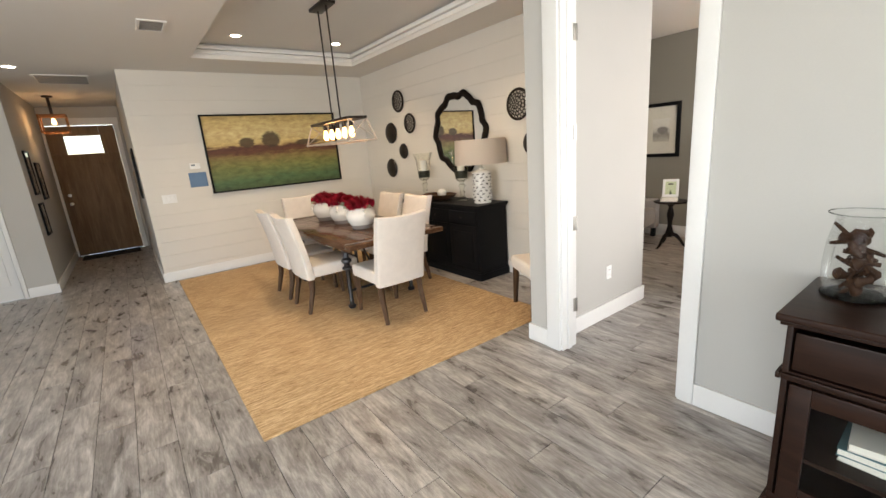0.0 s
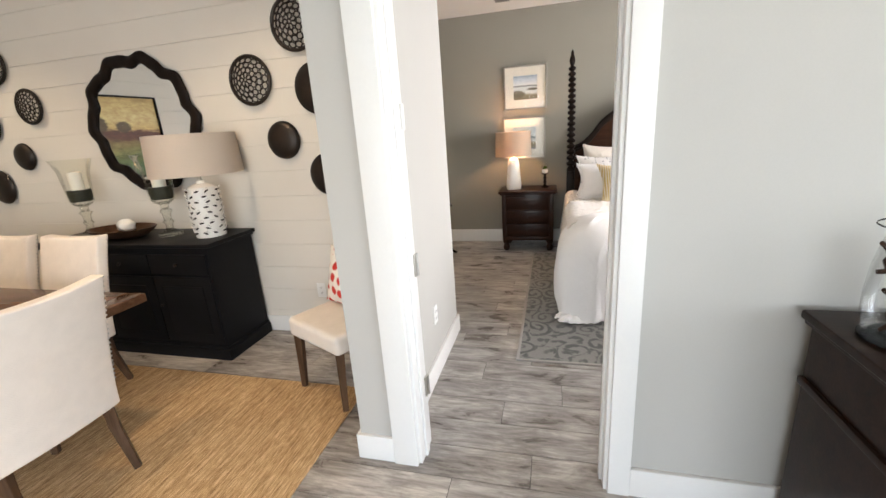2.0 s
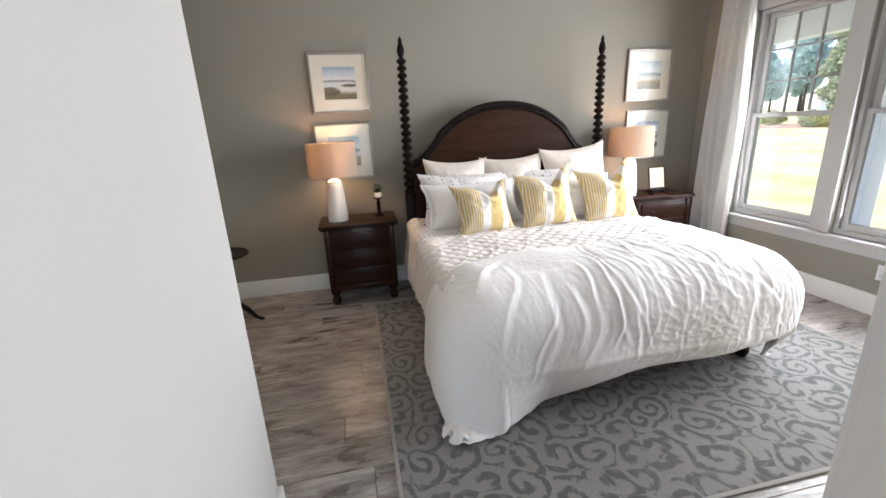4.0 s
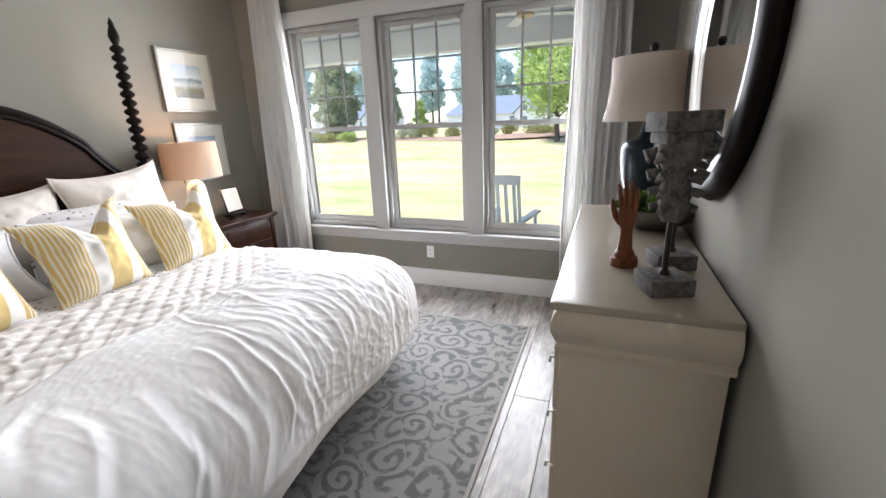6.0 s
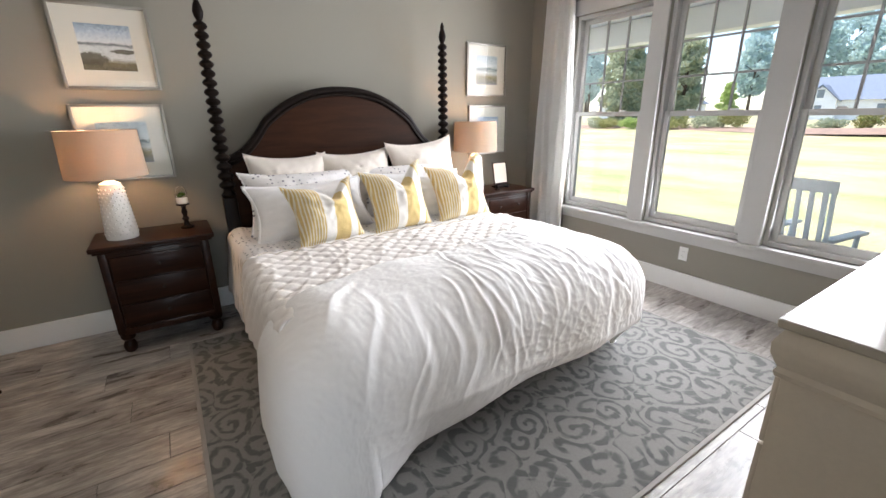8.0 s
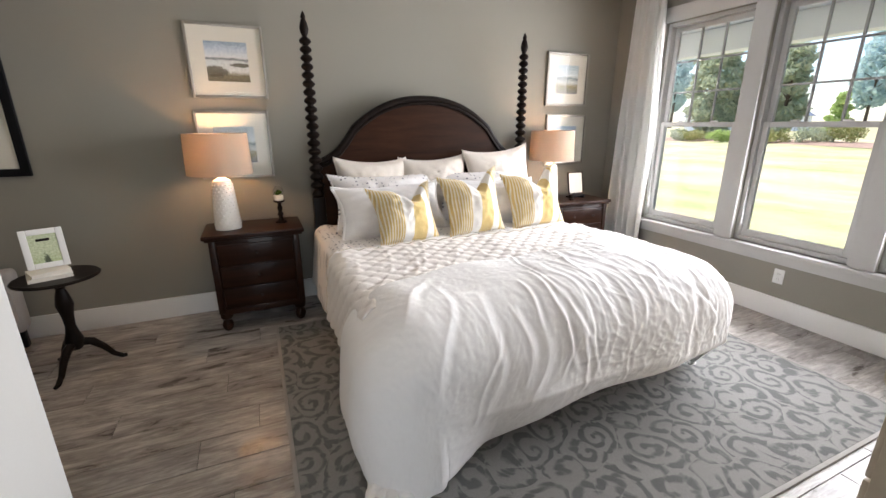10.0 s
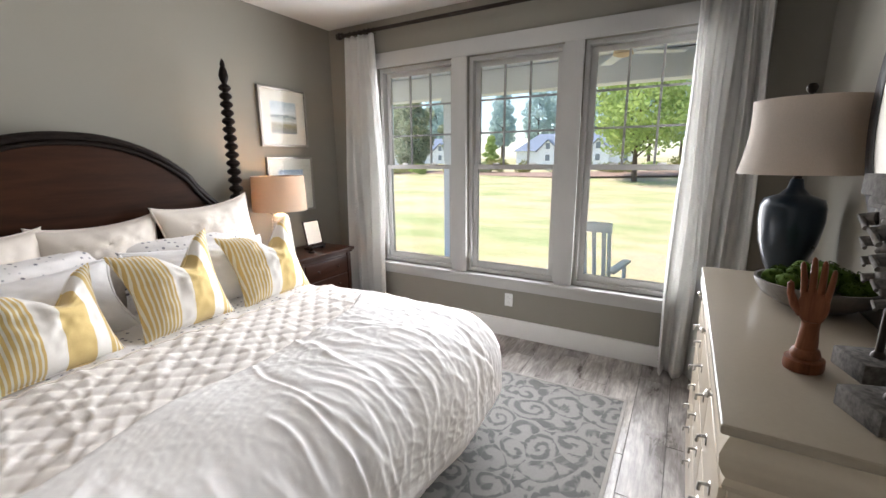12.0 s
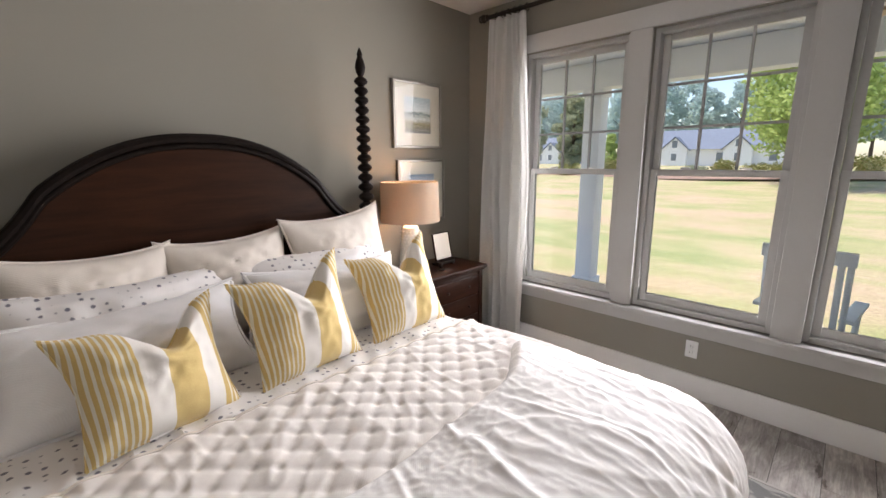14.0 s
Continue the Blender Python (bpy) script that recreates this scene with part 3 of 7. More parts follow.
wall("wall_entry_east", "grey painted wall of the entry hall", [(0.29, PY + 0.14, 0, 0.43, 11.1, CZ)])
wall("wall_entry_west", "grey painted wall of the entry hall", [(-1.12, 7.72, 0, -0.90, 10.72, CZ), (-4.2, 7.72, 0, -2.1, 7.86, CZ), (-2.1, 7.72, 2.06, -1.25, 7.86, CZ), (-1.25, 7.72, 0, -1.12, 7.86, CZ)])
wall("wall_entry_end", "grey painted wall around the front door", [(-1.12, 10.72, 0, -0.86, 10.88, CZ), (0.16, 10.72, 0, 0.29, 10.88, CZ), (-0.86, 10.72, 2.46, 0.16, 10.88, CZ)])
wall("wall_west", "pale grey painted great-room wall with an assumed opening for unseen glazing", [(-4.3, -4.2, 0, -4.2, -2.6, CZ), (-4.3, 3.0, 0, -4.2, 7.86, CZ), (-4.3, -2.6, 0, -4.2, 3.0, 0.35), (-4.3, -2.6, 2.45, -4.2, 3.0, CZ)])
wall("wall_south", "pale grey painted great-room wall with an assumed opening for unseen glazing", [(-4.2, -4.2, 0, -3.4, -4.05, CZ), (1.4, -4.2, 0, 2.58, -4.05, CZ), (-3.4, -4.2, 0, 1.4, -4.05, 0.3), (-3.4, -4.2, 2.6, 1.4, -4.05, CZ)])

# ceilings, with the dining tray and the bedroom tray
TX0, TX1, TY0, TY1, TZ = 1.02, 3.1, 2.4, 6.08, 2.95


def ceiling(name, label, x0, y0, x1, y1, tray, tz):
    bm = bmesh.new()
    a0, b0, a1, b1 = tray
    for r in ((x0, y0, a0, y1), (a1, y0, x1, y1), (a0, y0, a1, b0), (a0, b1, a1, y1)):
        box(bm, r[0], r[1], CZ, r[2], r[3], CZ + 0.02)
    box(bm, a0 - 0.03, b0 - 0.03, tz, a1 + 0.03, b1 + 0.03, tz + 0.05)
    for r in ((a0 - 0.03, b0 - 0.03, a0, b1 + 0.03), (a1, b0 - 0.03, a1 + 0.03, b1 + 0.03), (a0, b0 - 0.03, a1, b0), (a0, b1, a1, b1 + 0.03)):
        box(bm, r[0], r[1], CZ + 0.02, r[2], r[3], tz)
    return tagged(part(name, bm, CEIL, None, "", 0), label, "ceiling", "", "structure")


ceiling("ceiling_dining", "pale painted ceiling with a recessed tray over the table", -4.3, -4.2, 3.78, PY + 0.14, (TX0, TY0, TX1, TY1), TZ)
ceiling("ceiling_bedroom", "white painted bedroom ceiling with a shallow tray", 3.781, -2.3, 6.42, 4.75, (4.2, -1.42, 5.82, 1.5), 2.98)
tagged(part("ceiling_bedroom_edge", boxed(2.58, -2.3, CZ, 3.78, 2.02, CZ + 0.021), CEIL, None, "", 0), "white painted bedroom ceiling beside the door wall", "ceiling", "", "structure")
tagged(part("ceiling_entry", boxed(-4.3, PY + 0.141, CZ, 0.43, 11.26, CZ + 0.02), CEIL, None, "", 0), "pale painted entry hall ceiling", "ceiling", "", "structure")
crown = bmesh.new()
for dz, d in ((0.05, 0.02), (0.10, 0.055)):
    z = CZ + dz
    box(crown, TX0, TY1 - d, z, TX1, TY1 - 0.001, z + 0.045, 0.006)
    box(crown, TX0, TY0 + 0.001, z, TX1, TY0 + d, z + 0.045, 0.006)
    box(crown, TX0 + 0.001, TY0 + d, z, TX0 + d, TY1 - d, z + 0.045, 0.006)
    box(crown, TX1 - d, TY0 + d, z, TX1 - 0.001, TY1 - d, z + 0.045, 0.006)
tagged(part("tray_moulding", crown, TRIM), "white stepped crown moulding round the ceiling tray", "moulding", "", "structure")

# baseboards and door casings
BH, BT = 0.135, 0.018


def trim(name, boxes, label="white painted baseboard along the wall", category="baseboard", bevel=0.004):
    bm = bmesh.new()
    for b in boxes:
        box(bm, *b, bevel)
    return tagged(part(name, bm, TRIM), label, category, "", "structure")


trim("baseboard", [(DX - BT, -4.0, 0.002, DX, 1.0, BH), (DX - BT, 2.031, 0.002, DX, 2.2 + BT, BH), (DX, 2.2, 0.002, 3.6, 2.2 + BT, BH)])
trim("baseboard", [(DX + 0.15, 2.02 - BT, 0.002, 3.78 + BT, 2.02, BH), (3.78, 2.02, 0.002, 3.78 + BT, 4.6, BH)])
trim("baseboard", [(HX - BT, WY + BT, 0.002, HX, 4.6, BH + 0.03)])
trim("baseboard", [(2.6, WY, 0.002, HX - BT, WY + BT, BH + 0.03)])
trim("baseboard", [(MX - 0.015, 2.222, 0.002, MX - 0.001, PY - BT, BH)])
trim("baseboard", [(0.29 - BT, PY - 0.015, 0.002, MX - 0.001, PY - 0.001, BH), (0.29 - BT, PY, 0.002, 0.289, 9.3, BH)])
trim("baseboard", [(-0.90, 7.7, 0.002, -0.882, 10.69, BH), (-1.2, 7.702, 0.002, -0.90, 7.719, BH), (-4.2, 7.702, 0.002, -2.2, 7.719, BH)])
trim("door_casing", [(DX - 0.02, 1.0, 0.001, DX - 0.001, 1.085, 2.54), (DX - 0.024, 1.915, 0.001, DX - 0.001, 2.03, 2.54), (DX - 0.026, 0.98, 2.46, DX - 0.002, 2.05, 2.60)], "white painted flat casing round the bedroom doorway", "door casing")
trim("door_casing", [(DX + 0.141, 1.0, 0.001, DX + 0.16, 1.085, 2.54), (DX + 0.142, 0.98, 2.46, DX + 0.162, 1.90, 2.60)], "white painted flat casing on the bedroom side", "door casing")
jamb = trim("door_jamb", [(DX - 0.001, 1.08, 0.001, DX + 0.142, 1.10, 2.455), (DX - 0.001, 1.9, 0.001, DX + 0.158, 1.919, 2.455), (DX + 0.141, 1.9195, 0.001, DX + 0.158, 2.019, 2.455), (DX - 0.001, 1.1, 2.44, DX + 0.142, 1.9, 2.459), (DX + 0.05, 1.888, 0.001, DX + 0.09, 1.9, 2.44), (DX + 0.05, 1.1, 0.001, DX + 0.09, 1.112, 2.44)], "white painted jamb of the bedroom doorway", "door jamb", 0.002)
for z in (0.33, 0.945, 2.19):
    bm = boxed(DX + 0.125, 1.892, z - 0.05, DX + 0.154, 1.9, z + 0.05, 0.001)
    tube(bm, [(DX + 0.155, 1.89, z - 0.05), (DX + 0.155, 1.89, z + 0.05)], 0.007, 8)
    tagged(part("door_hinge", bm, STEEL), "bare steel butt hinge on the white door jamb", "hinge", "door hinges")
bm = boxed(DX + 0.125, 1.892, 1.52, DX + 0.154, 1.9, 1.62, 0.001)
tagged(part("door_hinge", bm, TRIM), "hinge leaf painted over in white on the jamb", "hinge", "door hinges")

# shiplap boards
def boards(parent, horizontal_axis, lo, hi, face):
    n = 15
    pitch = CZ / n
    for k in range(n):
        bm = bmesh.new()
        z0, z1 = k * pitch + 0.0006, (k + 1) * pitch - 0.0006
        if horizontal_axis == "y":
            box(bm, face, lo, z0, face + 0.011, hi, z1, 0.0015, 1)
        else:
            box(bm, lo, face, z0, hi, face + 0.011, z1, 0.0015, 1)
        part("board", bm, SHIP, parent, "", 0)


# front door at the end of the hall
fd = thing("door_1", pose(-0.35, 10.74, 0) @ Matrix.Diagonal((1.08, 1, 1, 1)), "dark brown wooden front door with a small glass light", "door", "", "structure")
bm = bmesh.new()
box(bm, -0.47, 0, 0.012, 0.47, 0.045, 1.93, 0.003)
box(bm, -0.47, 0, 1.931, -0.25, 0.045, 2.44, 0.003)
box(bm, 0.25, 0, 1.931, 0.47, 0.045, 2.44, 0.003)
box(bm, -0.249, 0, 2.26, 0.249, 0.045, 2.44, 0.003)
part("door_leaf", bm, DOORWOOD, fd)
bm = bmesh.new()
for x0, x1 in ((-0.36, -0.03), (0.03, 0.36)):
    box(bm, x0, -0.008, 0.22, x1, -0.001, 1.75, 0.006)
part("door_panel", bm, DOORWOOD, fd)
part("pane", boxed(-0.249, 0.018, 1.931, 0.249, 0.024, 2.259), glass("door_glass", (0.9, 0.92, 0.9)), fd).visible_shadow = False
bm = bmesh.new()
lathe(bm, [(0.03, 0), (0.03, 0.012), (0.014, 0.02), (0.012, 0.05), (0.028, 0.06), (0.022, 0.085), (0.001, 0.09)], 16, pose(-0.38, -0.002, 1.02, 90))
lathe(bm, [(0.028, 0), (0.028, 0.02), (0.001, 0.024)], 16, pose(-0.38, -0.002, 1.18, 90))
part("door_handle", bm, STEEL, fd, "brushed steel knob and deadbolt")
trim("door_casing", [(-0.899, 10.7, 0.001, -0.86, 10.72, 2.54), (0.16, 10.7, 0.001, 0.24, 10.72, 2.54), (-0.899, 10.698, 2.46, 0.25, 10.719, 2.58)], "white casing round the front door", "door casing")
tagged(part("doormat", boxed(-0.80, 10.18, 0.001, 0.10, 10.66, 0.016, 0.005), plain("dark_mat", (0.03, 0.026, 0.024), 0.95, 0, 0.3, 8, 200, 0.6)), "dark coir doormat before the front door", "doormat")
wd = thing("door_2", pose(-1.675, 7.75, 0), "white panelled interior door, closed", "door", "", "structure")
bm = boxed(-0.415, 0, 0.008, 0.415, 0.04, 2.04, 0.003)
part("door_leaf", bm, TRIM, wd)
bm = bmesh.new()
for z0, z1 in ((0.2, 0.85), (1.0, 1.9)):
    for x0, x1 in ((-0.33, -0.04), (0.04, 0.33)):
        box(bm, x0, -0.009, z0, x1, -0.001, z1, 0.007)
part("door_panel", bm, TRIM, wd)
part("door_handle", lathe(bmesh.new(), [(0.03, 0), (0.03, 0.012), (0.012, 0.02), (0.012, 0.045), (0.028, 0.055), (0.02, 0.08), (0.001, 0.084)], 16, pose(0.36, -0.002, 0.98, 90)), STEEL, wd)
trim("door_casing", [(-2.18, 7.7, 0.001, -2.1, 7.719, 2.12), (-1.25, 7.7, 0.001, -1.205, 7.719, 2.12), (-2.2, 7.699, 2.06, -1.19, 7.718, 2.16)], "white casing round the interior door", "door casing")

# windows
PANE_T = 0.005
for k, (x0, x1) in enumerate(WIN):
    w = thing("window_%d" % (k + 1), pose((x0 + x1) / 2, WY - 0.1, 0), "white double-hung sash window with a nine-light upper sash", "window", "bedroom windows", "structure")
    hw, mid = (x1 - x0) / 2, 1.475
    bm = bmesh.new()
    box(bm, -hw, -0.06, W0 - 0.02, -hw + 0.03, 0.06, W1, 0.002)
    box(bm, hw - 0.03, -0.06, W0 - 0.02, hw, 0.06, W1, 0.002)
    box(bm, -hw + 0.03, -0.059, W1 - 0.03, hw - 0.03, 0.059, W1 - 0.001, 0.002)
    box(bm, -hw + 0.03, -0.06, W0 - 0.02, hw - 0.03, 0.06, W0 + 0.015, 0.002)
    part("window_frame", bm, BACKLIT_TRIM, w)
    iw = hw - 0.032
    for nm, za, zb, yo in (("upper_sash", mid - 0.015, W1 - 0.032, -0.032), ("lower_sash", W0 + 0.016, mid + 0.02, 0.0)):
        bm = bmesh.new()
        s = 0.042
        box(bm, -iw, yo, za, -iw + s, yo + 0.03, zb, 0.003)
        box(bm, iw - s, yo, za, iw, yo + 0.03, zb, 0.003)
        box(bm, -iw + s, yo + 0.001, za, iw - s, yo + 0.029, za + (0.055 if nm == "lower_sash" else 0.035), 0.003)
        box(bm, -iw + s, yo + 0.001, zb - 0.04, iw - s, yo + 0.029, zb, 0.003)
        sash = part(nm, bm, BACKLIT_TRIM, w)
        gx0, gx1 = -iw + s, iw - s
        gz0, gz1 = za + (0.055 if nm == "lower_sash" else 0.035), zb - 0.04
        if nm == "upper_sash":
            bm = bmesh.new()
            for j in (1, 2):
                x = gx0 + (gx1 - gx0) * j / 3
                box(bm, x - 0.008, yo + 0.006, gz0, x + 0.008, yo + 0.024, gz1, 0.002)
                z = gz0 + (gz1 - gz0) * j / 3
                box(bm, gx0, yo + 0.007, z - 0.008, gx1, yo + 0.023, z + 0.008, 0.002)
            # The bars' grey holds the shade of white muntins against the light.
            part("muntins", bm, plain("backlit_muntin_paint", (0.36, 0.36, 0.36), 0.4, 0, 0.03), sash)
            for a in range(3):
                for b in range(3):
                    xa, xb = gx0 + (gx1 - gx0) * a / 3 + 0.008, gx0 + (gx1 - gx0) * (a + 1) / 3 - 0.008
                    z0, z1 = gz0 + (gz1 - gz0) * b / 3 + 0.008, gz0 + (gz1 - gz0) * (b + 1) / 3 - 0.008
                    part("pane", boxed(xa, yo + 0.013, z0, xb, yo + 0.013 + PANE_T, z1), WINGLASS, sash, "", 0).visible_shadow = False
        else:
            part("pane", boxed(gx0, yo + 0.013, gz0, gx1, yo + 0.013 + PANE_T, gz1), WINGLASS, sash, "", 0).visible_shadow = False
            for sx in (-0.16, 0.16):
                part("sash_lock", boxed(sx - 0.03, yo + 0.008, zb, sx + 0.03, yo + 0.028, zb + 0.014, 0.004), WHITEPLASTIC, sash)
bm = bmesh.new()
for xa, xb in ((5.81, 5.90), (4.87, 5.01), (3.93, 4.07), (3.04, 3.13)):
    box(bm, xa, WY - 0.001, W0 - 0.019, xb, WY + 0.02, W1, 0.003)
box(bm, 3.02, WY - 0.001, W1 + 0.001, 5.92, WY + 0.024, W1 + 0.125, 0.004)
tagged(part("window_casing", bm, BACKLIT_TRIM), "white painted flat casing round three windows", "window casing", "", "structure")
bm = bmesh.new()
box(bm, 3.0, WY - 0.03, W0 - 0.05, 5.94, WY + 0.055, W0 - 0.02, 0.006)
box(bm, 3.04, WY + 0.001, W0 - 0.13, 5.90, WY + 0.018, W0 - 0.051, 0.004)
tagged(part("window_sill", bm, BACKLIT_TRIM), "white painted window stool and apron", "window sill", "", "structure")

# ---- floor covering rugs ----
def rug(name, x0, y0, x1, y1, t, material, label):
    bm = boxed(x0, y0, 0.001, x1, y1, t, 0.004)
    return tagged(part(name, bm, material), label, "rug")


rug("jute_rug", 0.43, 2.42, 2.95, 6.82, 0.012, JUTE, "large tan woven jute rug under the dining table")
rug("bedroom_rug", 3.42, -1.48, 5.82, 1.52, 0.011, DAMASK, "grey damask scroll rug under the bed")
bm = bmesh.new()
for b in ((3.40, -1.50, 3.42, 1.54), (5.82, -1.50, 5.84, 1.54), (3.42, -1.50, 5.82, -1.48), (3.42, 1.52, 5.82, 1.54)):
    box(bm, b[0], b[1], 0.001, b[2], b[3], 0.012, 0.003)
part("rug_binding", bm, GREYCLOTH, bpy.data.objects["bedroom_rug"])


# ---- bedroom: the bed ----
BY = 0.17          # the bed's middle line
HALF, TOP, FOOT = 0.94, 0.70, 4.22


def ease(v):
    v = max(0.0, min(1.0, v))
    return v * v * (3 - 2 * v)


def fall(a, b, r):
    """How a cloth that overhangs by a and b goes out and down over a rounded edge."""
    d = math.hypot(a, b)
    if d < 1e-6:
        return 0.0, 0.0, 0.0
    k = min(d / r, math.pi / 2)
    out, down = r * math.sin(k), r * (1 - math.cos(k)) + max(0.0, d - r * math.pi / 2)
    return a / d * out, b / d * out, down


def drape(x, t, foot, half, top, r, folds, lift, seed):
    """A point of a bedspread, given its flat place: x along the bed, t across it."""
    a, b = max(0.0, foot - x), max(0.0, abs(t) - half)
    ox, oy, down = fall(a, b, r)
    sy = 1 if t > 0 else -1
    px, py, pz = max(x, foot) - ox, sy * (min(abs(t), half) + oy), top - down
    hang = min(1.0, down / 0.5)
    along = (t * 1.0 if a > b else x * 1.0) + (0.6 * math.atan2(b, a + 1e-6) if a > 0 and b > 0 else 0)
    n1 = noise.noise(Vector((along * 3.1 + seed, down * 0.8, seed)))
    wave = math.sin(along * 15 + 4.0 * n1 + seed) * 0.5 + math.sin(along * 33 + 6 * n1) * 0.3 + 0.8 * n1
    amp = folds * hang ** 1.2
    d = math.hypot(a, b)
    if d > 1e-6:
        px -= a / d * (amp * wave + hang * 0.05)
        py += sy * b / d * (amp * wave + hang * 0.05)
    q = Vector((px * 2.2, py * 2.2, seed))
    soft = 1 - hang
    pz += soft * lift * (0.5 + noise.noise(q) + 0.45 * noise.noise(q * 2.7))
    for fx, fy, k, sh in ((1.3, 6.0, 0.55, 0.0), (2.6, 9.5, 0.35, 4.0), (6.0, 4.0, 0.22, 9.0)):
        wob = noise.noise(Vector((px * 1.1 + sh, py * 1.3, seed)))
        rid = 1 - abs(noise.noise(Vector((px * fx + wob * 1.6, py * fy + wob * 2.2 + px * 1.8, seed + sh)))) * 3.2
        pz += (0.5 + 0.5 * soft) * folds * k * max(0.0, rid) ** 2
    if pz < 0.02:
        over = 0.02 - pz
        if d > 1e-6:
            px -= a / d * min(over, 0.12) * 0.8
            py += sy * b / d * min(over, 0.12) * 0.8
        pz = 0.02 + 0.012 * (0.5 + 0.5 * math.sin(along * 25))
    return px, py, pz


bed = thing("poster_bed", pose(0, BY, 0), "dark wooden king bed with bobbin-turned head posts and an arched headboard", "bed")


def arch_smooth(y):
    u = min(1.0, abs(y) / 0.92)
    dome = 1.705 - 0.30 * (u / 0.74) ** 2.3
    if u <= 0.66:
        return dome
    edge = 1.705 - 0.30 * (0.66 / 0.74) ** 2.3
    k = (u - 0.66) / 0.34
    return 1.215 + (edge - 1.215) * (1 - k) ** 1.9


def slab(f_top, z0, x0, x1, half, n=60):
    bm = bmesh.new()
    col = []
    for k in range(n + 1):
        y = -half + 2 * half * k / n
        zt = f_top(y)
        col.append([bm.verts.new(c) for c in ((x0, y, z0), (x0, y, zt), (x1, y, zt), (x1, y, z0))])
    for a, b in zip(col, col[1:]):
        for j in range(4):
            bm.faces.new((a[j], b[j], b[(j + 1) % 4], a[(j + 1) % 4]))
    bm.faces.new(col[0])
    bm.faces.new(list(reversed(col[-1])))
    bmesh.ops.recalc_face_normals(bm, faces=bm.faces)
    return bm


part("headboard", slab(lambda y: arch_smooth(y) - 0.03, 0.35, 6.17, 6.215, 0.90), PANELWOOD, bed, "arched dark red-brown panel")
bm = bmesh.new()
pts = [(6.185, y, arch_smooth(y) - 0.02) for y in [-0.91 + 1.82 * k / 80 for k in range(81)]]
for dx, rr, dz in ((-0.012, 0.024, 0.0), (-0.022, 0.014, -0.035), (0.012, 0.024, 0.004)):
    tube(bm, [(p[0] + dx, p[1], p[2] + dz) for p in pts], rr, 10)
part("headboard_rim", bm, DARKWOOD, bed, "thick near-black moulded rim")
for sy in (0.935, -0.94):
    prof = [(0.042, 0.93), (0.05, 0.95), (0.03, 0.98)]
    z = 0.99
    while z < 2.03:
        k = (z - 0.99) / 1.04
        r = 0.054 - 0.011 * k
        h = 0.066 - 0.01 * k
        prof += [(r * 0.46, z), (r * 0.86, z + h * 0.22), (r, z + h * 0.45), (r * 0.86, z + h * 0.68), (r * 0.46, z + h * 0.9)]
        z += h
    prof += [(0.016, z), (0.026, z + 0.02), (0.033, z + 0.05), (0.026, z + 0.085), (0.014, z + 0.115), (0.019, z + 0.125), (0.010, z + 0.15), (0.001, z + 0.165)]
    bm = lathe(bmesh.new(), prof, 20, pose(6.13, sy, 0))
    box(bm, 6.085, sy - 0.045, 0.10, 6.175, sy + 0.045, 0.93, 0.008)
    lathe(bm, [(0.03, 0.0), (0.042, 0.03), (0.036, 0.07), (0.045, 0.101)], 20, pose(6.13, sy, 0))
    part("bed_post", bm, DARKWOOD, bed, "bobbin-turned near-black post with a finial")
for sy in (0.93, -0.93):
    part("side_rail", boxed(4.25, sy - 0.025, 0.24, 6.09, sy + 0.025, 0.42, 0.006), DARKWOOD, bed)
part("foot_rail", boxed(4.22, -0.9, 0.22, 4.27, 0.9, 0.40, 0.006), DARKWOOD, bed)
for sy in (0.86, -0.90):
    part("foot_leg", lathe(bmesh.new(), [(0.03, 0.012), (0.045, 0.05), (0.035, 0.12), (0.05, 0.23)], 16, pose(4.26, sy, 0)), DARKWOOD, bed)
part("box_spring", boxed(4.24, -0.93, 0.26, 6.14, 0.93, 0.45, 0.03, 3), cloth("ticking", (0.62, 0.60, 0.57)), bed)
part("mattress", boxed(4.23, -0.95, 0.452, 6.15, 0.95, 0.675, 0.06, 4), COTTON, bed)

# sprigged sheet over the head end, hanging at the sides
bm = sheet(40, 150, lambda u, v: drape(5.28 + 0.80 * u, (v - 0.5) * 2 * 1.42, 3.0, HALF - 0.005, TOP - 0.015, 0.06, 0.018, 0.012, 3.3))
o = tagged(part("bed_sheet", bm, DOTS), "pale sprigged cotton top sheet hanging over the bed sides", "bed sheet")
o.location = (0, BY, 0)
o.modifiers.new("thick", "SOLIDIFY").thickness = 0.006


# tufted quilt
def quilt_at(u, v):
    x, t = 4.35 + 0.90 * u, (v - 0.5) * 2 * 1.38
    p = drape(x, t, 3.0, HALF, TOP + 0.004, 0.07, 0.010, 0.012, 7.1)
    a, b = (x + t) / 0.078, (x - t) / 0.078
    puff = math.sin(a * math.pi / 1.4142) ** 2 + math.sin(b * math.pi / 1.4142) ** 2
    puff = 0.0085 * (1 - math.exp(-puff / 0.30)) + 0.004 * abs(math.sin(a * math.pi / 1.4142) * math.sin(b * math.pi / 1.4142))
    up = max(0.0, min(1.0, (HALF + 0.09 - abs(t)) / 0.1))
    sy = 1 if t > 0 else -1
    return p[0], p[1] + sy * puff * (1 - up), p[2] + puff * up


o = tagged(part("quilt", sheet(140, 330, quilt_at), QUILT, None, "", 60), "cream quilted coverlet with diamond tufts across the bed", "quilt")
o.location = (0, BY, 0)
part("binding", tube(bmesh.new(), [quilt_at(1.0, k / 240) for k in range(241)], 0.006, 8), SHAM, o, "narrow cream bound edge", 80)
o.modifiers.new("thick", "SOLIDIFY").thickness = 0.012


